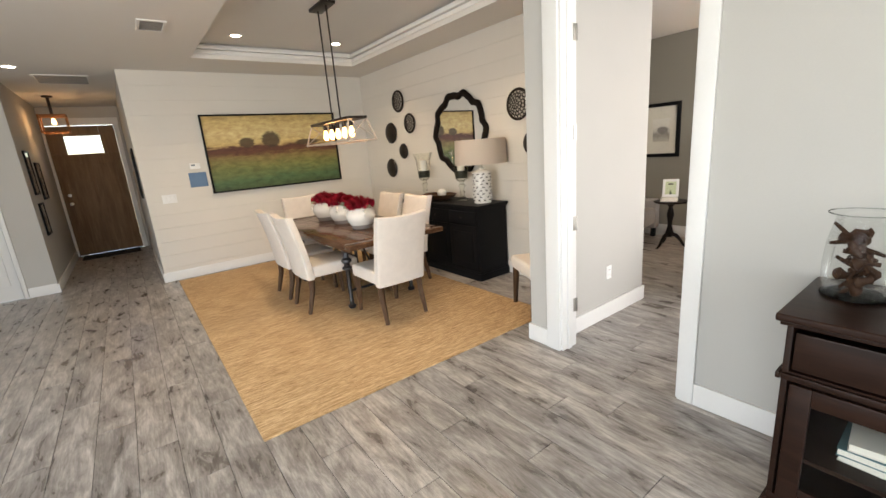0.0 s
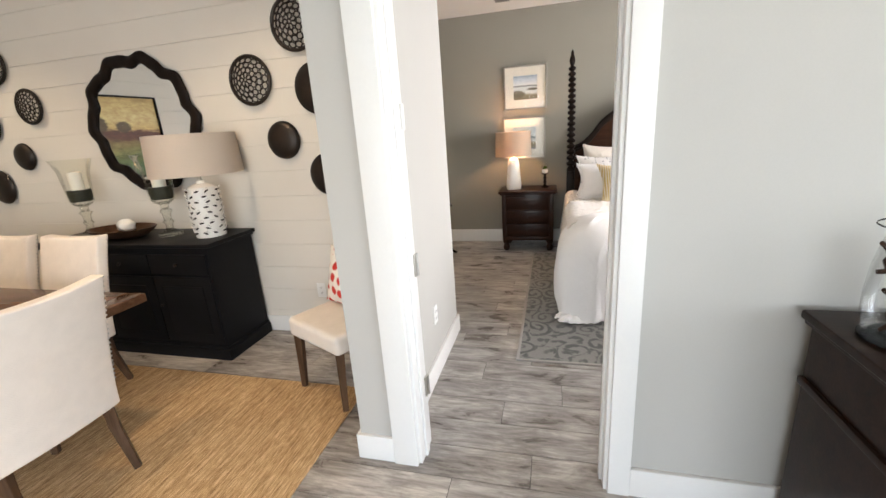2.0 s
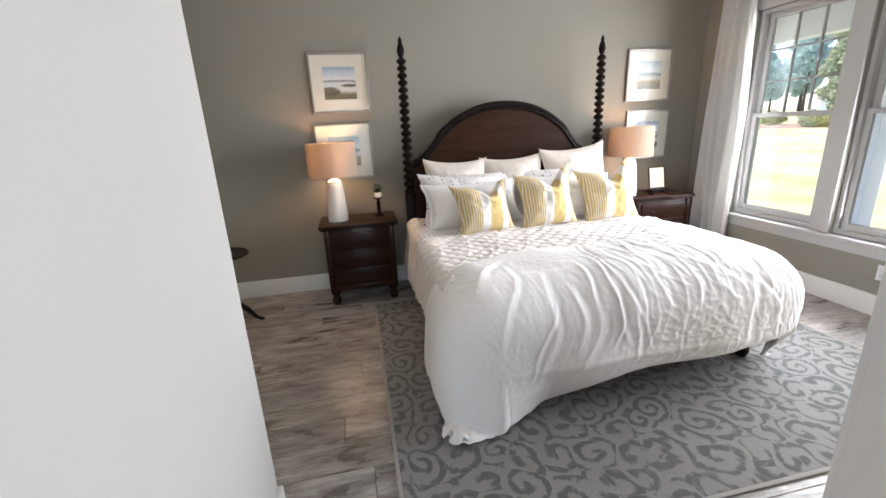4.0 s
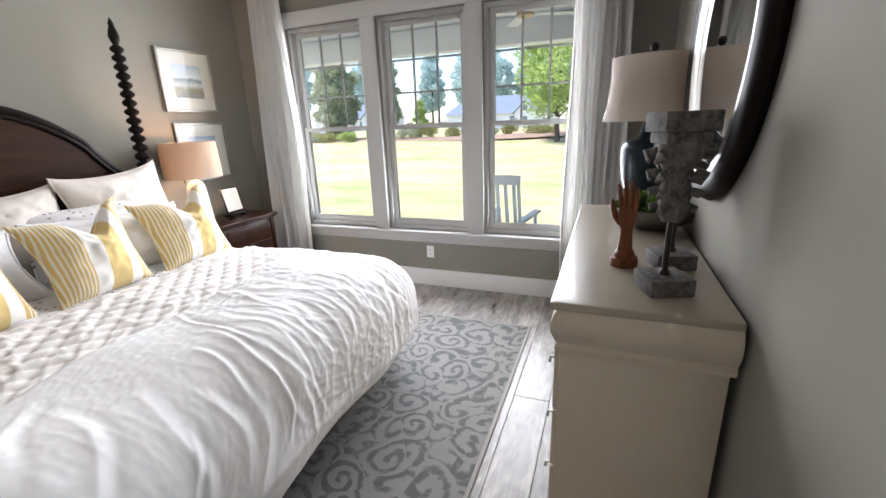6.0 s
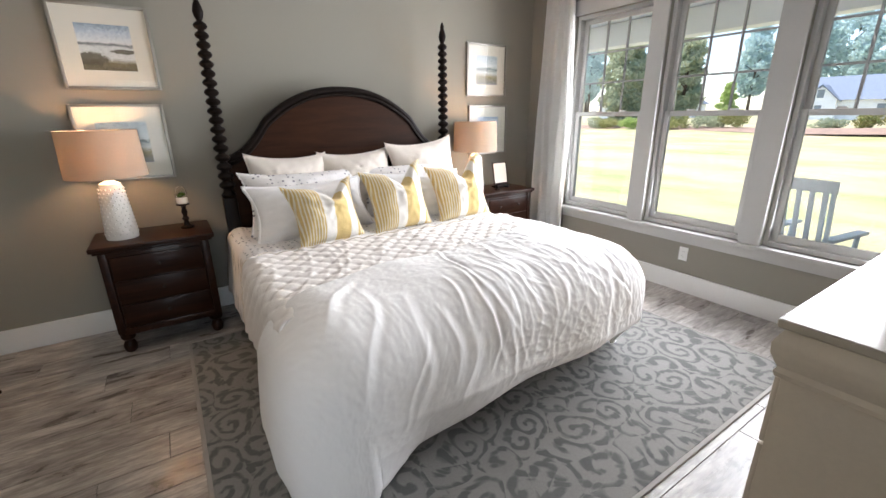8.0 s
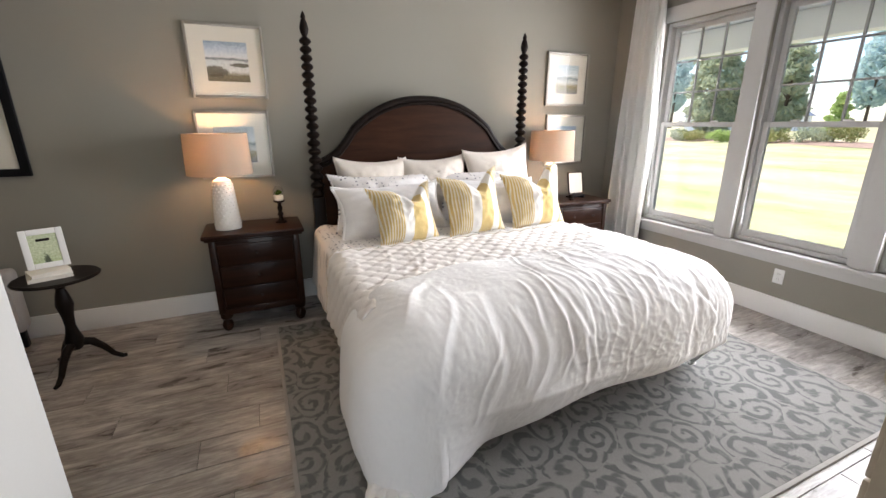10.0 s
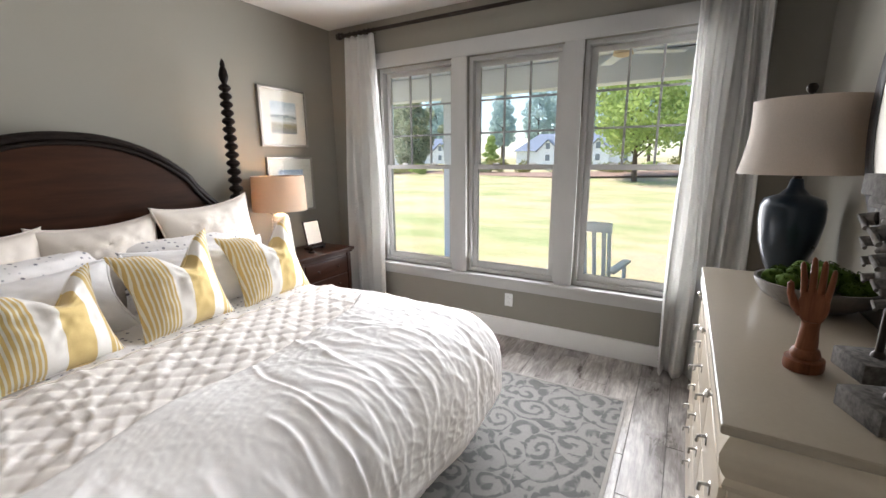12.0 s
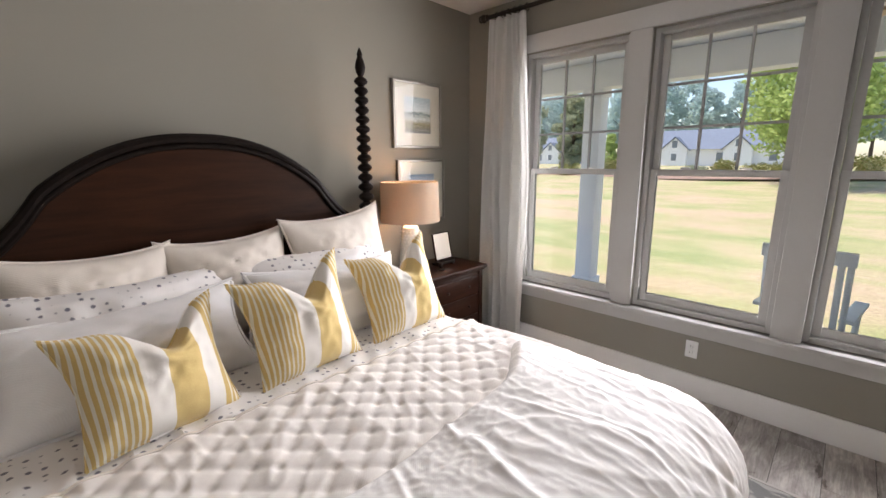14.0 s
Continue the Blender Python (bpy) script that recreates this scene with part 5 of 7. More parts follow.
part("neck", lathe(bmesh.new(), [(0.016, 0.44), (0.012, 0.5), (0.006, 0.52), (0.006, 0.79)], 12), BRONZE, t)
drum_shade(0.222, 0.193, 0.46, 0.765, SHADE_OFF, t, 0.014)
part("finial", lathe(bmesh.new(), [(0.012, 0.79), (0.02, 0.802), (0.021, 0.815), (0.012, 0.828), (0.001, 0.831)], 16), BRONZE, t)

t = thing("moss_bowl", pose(2.735, -0.87, 0.9715) @ Matrix.Scale(0.87, 4), "hammered grey bowl heaped with green moss balls", "bowl")
part("bowl", shell([(0.10, 0.0), (0.13, 0.012), (0.195, 0.05), (0.225, 0.10), (0.228, 0.118)], 0.012, 40), PEWTER, t)
pl = [(0.155 * math.cos(k * 0.698), 0.155 * math.sin(k * 0.698), 0.112 + 0.008 * (k % 2)) for k in range(9)] + [(0.08 * math.cos(k * 1.257 + 0.3), 0.08 * math.sin(k * 1.257 + 0.3), 0.145 + 0.01 * (k % 2)) for k in range(5)] + [(0, 0, 0.165)]
for q in pl:
    bm = blobs(bmesh.new(), [q], 0.040, 0.95, 3)
    fuzz = leaves([q], 0.047, 800, 0.0062, 0.95)
    tmp = bpy.data.meshes.new("fuzz_scratch")
    fuzz.to_mesh(tmp)
    fuzz.free()
    bm.from_mesh(tmp)
    bpy.data.meshes.remove(tmp)
    part("moss_ball", bm, MOSS, t, "", 80)


def carved_palm(x, y, z, turn):
    """An open wooden palm on a stepped round foot, one mesh."""
    bm = lathe(bmesh.new(), [(0.055, 0.0), (0.057, 0.008), (0.055, 0.028), (0.04, 0.032), (0.042, 0.04), (0.037, 0.052), (0.03, 0.056), (0.029, 0.075), (0.025, 0.11), (0.026, 0.13)], 24)
    v = bmesh.ops.create_icosphere(bm, subdivisions=3, radius=1.0)["verts"]
    for q in v:
        q.co = Vector((q.co.x * 0.043 * (1 + 0.12 * q.co.z), q.co.y * 0.018 - 0.006 * (q.co.x ** 2), 0.165 + q.co.z * 0.05))
    for bx, lean_x, ln, r in ((-0.030, -0.012, 0.070, 0.0088), (-0.010, -0.004, 0.086, 0.0095), (0.011, 0.004, 0.080, 0.0092), (0.030, 0.012, 0.062, 0.0082)):
        tube(bm, [(bx, 0, 0.185), (bx + lean_x * 0.5, -0.004, 0.205 + ln * 0.35), (bx + lean_x * 0.8, -0.008, 0.205 + ln * 0.7), (bx + lean_x, -0.014, 0.205 + ln), (bx + lean_x, -0.015, 0.205 + ln + 0.006)], [r * 1.15, r * 1.1, r, r * 0.8, r * 0.3], 10)
    tube(bm, [(-0.028, -0.002, 0.145), (-0.052, -0.008, 0.168), (-0.064, -0.012, 0.195), (-0.068, -0.014, 0.222), (-0.068, -0.014, 0.228)], [0.014, 0.013, 0.011, 0.009, 0.003], 10)
    ob = tagged(part("palm_sculpture", bm, HANDWOOD, None, "", 50), "carved reddish wooden palm sculpture on a round foot", "sculpture")
    ob.matrix_world = pose(x, y, z, 0, 0, turn) @ Matrix.Diagonal((0.80, 0.95, 1.06, 1))
    return ob


carved_palm(2.88, -0.235, 0.9715, 150)


def corbel(x, y, turn, k):
    t = thing("corbel_ornament", pose(x, y, 0.9715, 0, 0, turn) @ Matrix.Diagonal((1.05, 1.05, 1.27, 1)), "weathered grey carved corbel on an iron rod and block", "ornament", "corbel ornaments")
    part("block", boxed(-0.062, -0.062, 0, 0.062, 0.062, 0.042, 0.004), STONE, t)
    part("rod", lathe(bmesh.new(), [(0.016, 0.0425), (0.014, 0.05), (0.0085, 0.055), (0.0085, 0.20)], 12), BRONZE, t)
    bm = boxed(-0.072, -0.06, 0.375, 0.072, 0.06, 0.418, 0.006)
    box(bm, -0.06, -0.05, 0.35, 0.06, 0.05, 0.376, 0.008)

    def scroll(u, v):
        a = 2 * math.pi * u
        z = 0.175 + 0.18 * v
        r = 0.026 + 0.026 * v ** 1.4 + 0.010 * math.sin(v * 9)
        lobes = 1 + 0.13 * math.sin(a * 5) * math.sin(v * 8 + 1)
        return r * lobes * math.cos(a), r * lobes * math.sin(a), z
    s = sheet(30, 22, scroll, True)
    tmp = bpy.data.meshes.new("scroll_scratch")
    s.to_mesh(tmp)
    s.free()
    bm.from_mesh(tmp)
    bpy.data.meshes.remove(tmp)
    for sx in (-1, 1):
        for z, r in ((0.33, 0.02), (0.285, 0.016), (0.245, 0.013), (0.21, 0.012)):
            for sy in (-1, 1):
                tube(bm, [(sx * (0.03 + (z - 0.2) * 0.15), sy * 0.02, z), (sx * (0.045 + (z - 0.2) * 0.15), sy * (0.03 + (z - 0.2) * 0.1), z - 0.005), (sx * (0.05 + (z - 0.2) * 0.15), sy * 0.02, z - r)], [r * 0.7, r * 0.8, r * 0.3], 8)
    part("carving", bm, STONE, t, "carved acanthus corbel with chipped paint", 40)
    return t


corbel(2.775, -0.01, 20, 0)
corbel(2.725, -0.27, 15, 1)

# round mirror over the dresser
t = thing("round_mirror", pose(2.58, -0.51, 1.73), "large round mirror in a deep dark and silver frame", "mirror")
ROTX = pose(0, 0, 0, 0, 90, 0)
part("mirror_glass", lathe(bmesh.new(), [(0.001, 0.03), (0.41, 0.03), (0.41, 0.024), (0.001, 0.024)], 64, ROTX), MIRROR, t)
ring = [(0.47, 0.001), (0.545, 0.001), (0.553, 0.02), (0.54, 0.045), (0.505, 0.062), (0.47, 0.05)]
bm = lathe(bmesh.new(), ring + [ring[0]], 64, ROTX)
for f in [f for f in bm.faces if len(f.verts) > 4]:
    bm.faces.remove(f)
part("frame", bm, DARKWOOD, t, "deep dark rounded frame", 50)
ring = [(0.40, 0.001), (0.47, 0.001), (0.47, 0.048), (0.445, 0.052), (0.43, 0.04), (0.41, 0.038), (0.40, 0.03)]
bm = lathe(bmesh.new(), ring + [ring[0]], 64, ROTX)
for f in [f for f in bm.faces if len(f.verts) > 4]:
    bm.faces.remove(f)
part("inner_rim", bm, SILVERFRAME, t, "antique silver inner rim", 50)

# curtains and rod
t = thing("curtain_rod", pose(4.5, WY + 0.11, 2.67), "dark bronze curtain rod with turned finials", "curtain rod")
bm = bmesh.new()
tube(bm, [(-1.62, 0, 0), (1.6, 0, 0)], 0.016, 14)
part("rod", bm, BRONZE, t)
for s in (-1, 1):
    part("finial", lathe(bmesh.new(), [(0.016, 0), (0.026, 0.008), (0.018, 0.02), (0.03, 0.035), (0.032, 0.05), (0.02, 0.065), (0.026, 0.075), (0.012, 0.09), (0.001, 0.095)], 16, pose(s * 1.6, 0, 0, 0, 90 * s)), BRONZE, t)
    bm = boxed(s * 1.42 - 0.02, -0.108, -0.07, s * 1.42 + 0.02, -0.098, 0.05, 0.003)
    box(bm, s * 1.42 - 0.012, -0.1, -0.03, s * 1.42 + 0.012, 0.01, -0.015, 0.003)
    part("bracket", bm, BRONZE, t)


def curtain(x0, x1, top_squeeze, folds, name_label, zt=2.645):
    """A pleated panel that hangs from the rod to the floor."""
    xm = (x0 + x1) / 2

    def at(u, v):
        z = zt + (0.015 - zt) * v
        w = (x1 - x0) * (top_squeeze + (1 - top_squeeze) * min(1, v * 2.2) ** 0.8)
        x = xm + (u - 0.5) * w + 0.012 * math.sin(v * 7 + u * 9)
        a = 0.026 + 0.030 * v
        n = noise.noise(Vector((u * 4, v * 1.4, x0)))
        y = a * math.sin(u * folds * 2 * math.pi + 1.8 * n) + 0.012 * math.sin(u * folds * 4.6 * math.pi + v * 3) + 0.012 * n
        return x, y, z
    ob = tagged(part("curtain", sheet(150, 60, at), CURTAIN, None, "", 70), name_label, "curtain", "bedroom curtains")
    ob.location = (0, WY + 0.11, 0)
    ob.modifiers.new("thick", "SOLIDIFY").thickness = 0.004
    return ob


curtain(5.69, 6.13, 0.72, 4.5, "pale linen curtain panel gathered beside the window")
curtain(2.84, 3.26, 0.88, 4.5, "pale linen curtain panel gathered by the dresser")
for x in [5.74 + 0.055 * k for k in range(6)] + [2.93 + 0.06 * k for k in range(5)]:
    bm = bmesh.new()
    tube(bm, [(x, WY + 0.11 + 0.024 * math.cos(a), 2.664 + 0.026 * math.sin(a)) for a in [2 * math.pi * k / 16 for k in range(17)]], 0.003, 6)
    tagged(part("curtain_ring", bm, BRONZE), "dark bronze curtain ring on the rod", "curtain ring", "curtain rings")


# wall outlets
def outlet(m, label="white duplex outlet on the painted wall"):
    t = thing("wall_outlet", m, label, "outlet", "wall outlets")
    part("plate", boxed(-0.036, -0.006, -0.058, 0.036, 0, 0.058, 0.003), WHITEPLASTIC, t)
    for dz in (-0.021, 0.021):
        s = part("socket", boxed(-0.017, -0.008, dz - 0.014, 0.017, -0.0055, dz + 0.014, 0.004), WHITEPLASTIC, t)
        bm = boxed(-0.008, -0.0086, dz - 0.005, -0.006, -0.0078, dz + 0.006)
        box(bm, 0.006, -0.0086, dz - 0.005, 0.008, -0.0078, dz + 0.006)
        part("slots", bm, BRONZE, s, "", 0)
    return t


outlet(pose(4.455, WY, 0.335, 0, 0, 180))
outlet(pose(3.22, 2.02, 0.40))
outlet(pose(MX, 3.05, 0.37, 0, 0, -90))

# alcove: side table, armchair
t = thing("side_table", pose(5.76, 2.69, 0), "small round dark tripod side table", "side table")
part("tabletop", lathe(bmesh.new(), [(0.001, 0.602), (0.19, 0.602), (0.205, 0.608), (0.208, 0.616), (0.2, 0.624), (0.001, 0.624)], 40), DARKWOOD, t)
part("pedestal", lathe(bmesh.new(), [(0.03, 0.14), (0.045, 0.16), (0.05, 0.2), (0.035, 0.25), (0.026, 0.3), (0.03, 0.36), (0.045, 0.44), (0.034, 0.5), (0.022, 0.54), (0.036, 0.56), (0.05, 0.602)], 22), DARKWOOD, t)
for k in range(3):
    a = radians(-75 + 120 * k)
    pts = [(r * math.cos(a), r * math.sin(a), z) for r, z in ((0.03, 0.18), (0.08, 0.165), (0.13, 0.11), (0.17, 0.045), (0.21, 0.014), (0.235, 0.012))]
    part("leg", tube(bmesh.new(), pts, [0.026, 0.025, 0.02, 0.016, 0.014, 0.01], 10), DARKWOOD, t)
for k, (w, h) in enumerate(((0.10, 0.075), (0.09, 0.07))):
    z = 0.6245 + k * 0.024
    b = thing("book", pose(5.74, 2.71, z, 0, 0, -68 + 8 * k), "small pale book lying flat on the side table", "book", "side table books")
    bm = boxed(-w, -h, 0, w, h, 0.003, 0.001)
    box(bm, -w, -h, 0.020, w, h, 0.023, 0.001)
    box(bm, -w, h - 0.004, 0.002, w, h, 0.021, 0.001)
    part("cover", bm, WHITEPAPER, b)
    part("pages", boxed(-w + 0.004, -h + 0.004, 0.0032, w - 0.004, h - 0.005, 0.0198), plain("page_edges", (0.7, 0.66, 0.58), 0.9), b)
t = thing("photo_frame", pose(5.77, 2.71, 0.673, 0, 0, -68), "white tabletop photo frame with a green leafy picture", "photo frame")
m = pose(0, 0.02, 0.115, -10)
for nm, bm, mt in (("frame", frame_bars(bmesh.new(), 0.19, 0.23, 0.032, 0.016), TRIM), ("photo", boxed(-0.068, 0.006, -0.088, 0.068, 0.01, 0.088), None)):
    bmesh.ops.transform(bm, matrix=m, verts=bm.verts)
    part(nm, bm, mt or landscape("leaf_photo", 0.14, 0.18, ((0.0, (0.05, 0.06, 0.03)), (0.3, (0.30, 0.38, 0.20)), (0.6, (0.42, 0.50, 0.28)), (1.0, (0.5, 0.56, 0.38))), ((0.0, 0.0, 0.02, 0.09),), (0.03, 0.04, 0.02)), t)
bm = boxed(-0.03, 0.05, 0.0, 0.03, 0.056, 0.16, 0.002, 2, pose(0, 0.02, 0.004, 14))
part("strut", bm, BRONZE, t)

t = thing("armchair", pose(5.86, 3.40, 0, 0, 0, 188), "grey-beige upholstered armchair in the alcove", "armchair")
part("seat", boxed(-0.30, -0.38, 0.2, 0.30, 0.34, 0.44, 0.04, 4), GREYCLOTH, t)
part("backrest", boxed(-0.38, -0.42, 0.2, 0.38, -0.26, 0.92, 0.05, 4), GREYCLOTH, t)
for s in (-1, 1):
    part("arm", boxed(s * 0.35 - 0.08, -0.40, 0.13, s * 0.35 + 0.08, 0.36, 0.56, 0.04, 4), GREYCLOTH, t)
    for y in (-0.34, 0.30):
        part("leg", boxed(s * 0.36 - 0.03, y - 0.03, 0, s * 0.36 + 0.03, y + 0.03, 0.135, 0.005), BLACKPAINT, t)

# ceiling vents and can trims
def vent(x, y, z, w, h, label):
    t = thing("ceiling_vent", pose(x, y, z), label, "vent", "ceiling vents")
    bm = bmesh.new()
    for b in ((-w, -h, w, -h + 0.025), (-w, h - 0.025, w, h), (-w, -h + 0.025, -w + 0.025, h - 0.025), (w - 0.025, -h + 0.025, w, h - 0.025)):
        box(bm, b[0], b[1], -0.012, b[2], b[3], -0.0005, 0.003)
    part("frame", bm, CEIL, t)
    part("backing", boxed(-w + 0.02, -h + 0.02, -0.003, w - 0.02, h - 0.02, -0.0008), DARKVENT, t, "", 0)
    n = int(2 * h / 0.03)
    for k in range(n):
        y0 = -h + 0.03 + (2 * h - 0.06) * k / max(1, n - 1)
        part("slat", boxed(-w + 0.025, y0 - 0.008, -0.009, w - 0.025, y0 + 0.008, -0.007, 0, 2, None), DARKVENT, t, "", 0)


vent(5.86, 1.84, CZ, 0.15, 0.10, "small white ceiling register in the bedroom")
vent(0.57, 4.85, CZ, 0.11, 0.17, "white ceiling register by the tray")
vent(-0.26, 7.75, CZ, 0.28, 0.33, "large grey return-air grille in the hall ceiling")
for x, y, z in ((1.45, 5.62, TZ), (2.66, 5.62, TZ), (1.45, 3.2, TZ), (2.66, 3.2, TZ), (-0.66, 7.0, CZ), (5.2, 3.3, CZ), (4.4, 1.95, CZ)):
    t = thing("recessed_light", pose(x, y, z), "round recessed ceiling light, lit", "ceiling light", "recessed lights")
    bm = lathe(bmesh.new(), [(0.055, -0.001), (0.085, -0.001), (0.083, -0.008), (0.058, -0.006), (0.055, -0.001)], 28)
    for f in [f for f in bm.faces if len(f.verts) > 4]:
        bm.faces.remove(f)
    part("trim_ring", bm, TRIM, t)
    part("lens", lathe(bmesh.new(), [(0.001, -0.004), (0.056, -0.004), (0.056, -0.0015), (0.001, -0.0015)], 24), CANGLOW, t)


# ---- dining room ----
def dining_chair(m, label="cream upholstered parsons dining chair with nailhead trim"):
    t = thing("dining_chair", m, label, "chair", "dining chairs")
    bm = boxed(-0.245, -0.20, 0.375, 0.245, 0.285, 0.495, 0.035, 4)
    for v in bm.verts:
        if v.co.z > 0.46:
            v.co.z += 0.018 * (1 - (v.co.x / 0.25) ** 2) * (1 - ((v.co.y - 0.04) / 0.26) ** 2)
    part("seat", bm, LINEN, t)

    def back(u, v, s):
        x = (u - 0.5) * 0.49 * (1 + 0.03 * v)
        z = 0.36 + 0.635 * v + 0.018 * (2 * u - 1) ** 2 * v
        y = -0.205 - 0.13 * v ** 1.5 + 0.018 * (2 * u - 1) ** 2
        return x, y + s, z
    bm = bmesh.new()
    n, k = 14, 16
    gs = [[[bm.verts.new(back(i / n, j / k, s)) for j in range(k + 1)] for i in range(n + 1)] for s in (0.0, -0.075)]
    for a, g in enumerate(gs):
        for i in range(n):
            for j in range(k):
                q = (g[i][j], g[i + 1][j], g[i + 1][j + 1], g[i][j + 1])
                bm.faces.new(q[::-1] if a == 0 else q)
    F, B = gs
    edge = [(i, 0) for i in range(n + 1)] + [(n, j) for j in range(1, k + 1)] + [(i, k) for i in range(n - 1, -1, -1)] + [(0, j) for j in range(k - 1, 0, -1)]
    for (a, b), (c, d) in zip(edge, edge[1:] + edge[:1]):
        bm.faces.new((F[a][b], F[c][d], B[c][d], B[a][b]))
    bmesh.ops.recalc_face_normals(bm, faces=bm.faces)
    rim = [e for e in bm.edges if len(e.link_faces) == 2 and e.calc_face_angle(0) > 0.9]
    bmesh.ops.bevel(bm, geom=rim, offset=0.014, segments=3, affect="EDGES", profile=0.5)
    part("backrest", bm, LINEN, t)
    bm = bmesh.new()
    spots = [back(u, 1 - 0.012, -0.037) for u in [0.04 + 0.92 * q / 22 for q in range(23)]]
    for u in (0.0, 1.0):
        spots += [back(u, 0.2 + 0.78 * q / 22, -0.062) for q in range(23)]
    for p in spots:
        d = Vector((1 if p[0] > 0.2 else -1 if p[0] < -0.2 else 0, 0, 0)) if abs(p[0]) > 0.235 else Vector((0, 0, 1))
        v = bmesh.ops.create_icosphere(bm, subdivisions=1, radius=0.0058)["verts"]
        bmesh.ops.translate(bm, verts=v, vec=Vector(p) + d * 0.0035)
    part("nailheads", bm, STEEL, t, "row of pewter nailheads")
    for sx in (-1, 1):
        for pts in ([(sx * 0.205, 0.245, 0.39), (sx * 0.21, 0.262, 0.0125)], [(sx * 0.205, -0.215, 0.40), (sx * 0.208, -0.225, 0.25), (sx * 0.212, -0.285, 0.0125)]):
            bm = tube(bmesh.new(), pts, [0.036, 0.031, 0.022][:len(pts)] if len(pts) == 3 else [0.034, 0.022], 4)
            bmesh.ops.bevel(bm, geom=list(bm.edges), offset=0.003, segments=1, affect="EDGES")
            part("leg", bm, LEGWOOD, t, "", 30)
    return t


chair0 = dining_chair(pose(1.95, 3.57, 0))
for x, y, rz in ((1.60, 4.32, -90), (1.60, 4.94, -90), (2.52, 4.32, 90), (2.52, 4.94, 90), (2.06, 5.84, 180)):
    copy_thing(chair0, pose(x, y, 0, 0, 0, rz))
spare = copy_thing(chair0, pose(3.06, 2.52, -0.0115, 0, 0, 64))
tagged(spare, "cream upholstered dining chair set aside against the wall with a cushion")
REDPRINT = dotted("red_print", (0.78, 0.72, 0.66), (0.55, 0.03, 0.02), 13, 0.42)
pillow("print_cushion", 0.40, 0.36, 0.13, REDPRINT, pose(3.08, 2.55, 0.497) @ pose(0, 0, 0, 0, 0, 64 + 180) @ pose(0, 0, 0, -14), "red and white diamond print cushion standing on the spare chair", 0, 0.003, 0, 31)

t = thing("dining_table", pose(2.06, 4.62, 0), "dark plank dining table on turned iron legs", "table")
for k in range(3):
    part("top_plank", boxed(-0.51 + 0.34 * k + 0.001, -1.03, 0.715, -0.51 + 0.34 * (k + 1) - 0.001, 1.03, 0.76, 0.005), TABLEWOOD, t)
for s in (-1, 1):
    part("breadboard_end", boxed(-0.515, s * 1.095 - 0.06, 0.714, 0.515, s * 1.095 + 0.06, 0.761, 0.008), TABLEWOOD, t)
bm = boxed(-0.42, -0.9, 0.64, -0.39, 0.9, 0.713, 0.004)
box(bm, 0.39, -0.9, 0.64, 0.42, 0.9, 0.713, 0.004)
part("apron", bm, TABLEWOOD, t)
for sx in (-1, 1):
    for sy in (-1, 1):
        prof = [(0.02, 0.012), (0.036, 0.02), (0.04, 0.045), (0.022, 0.06), (0.019, 0.08), (0.024, 0.1), (0.02, 0.11), (0.022, 0.4), (0.026, 0.42), (0.05, 0.435), (0.05, 0.45), (0.028, 0.465), (0.03, 0.49), (0.052, 0.51), (0.05, 0.53), (0.028, 0.55), (0.026, 0.6), (0.05, 0.63), (0.05, 0.713)]
        part("leg", lathe(bmesh.new(), prof, 20, pose(sx * 0.36, sy * 0.68, 0)), IRON, t, "turned dark iron leg")
for sy in (-1, 1):
    part("stretcher", tube(bmesh.new(), [(-0.36, sy * 0.68, 0.2), (0.36, sy * 0.68, 0.2)], 0.014, 10), IRON, t)
part("long_stretcher", tube(bmesh.new(), [(0, -0.68, 0.2), (0, 0.68, 0.2)], 0.014, 10), IRON, t)
for s in (-1, 1):
    part("brace", tube(bmesh.new(), [(0.0, s * 0.66, 0.2), (0.0, s * 0.2, 0.66)], 0.012, 8), IRON, t)

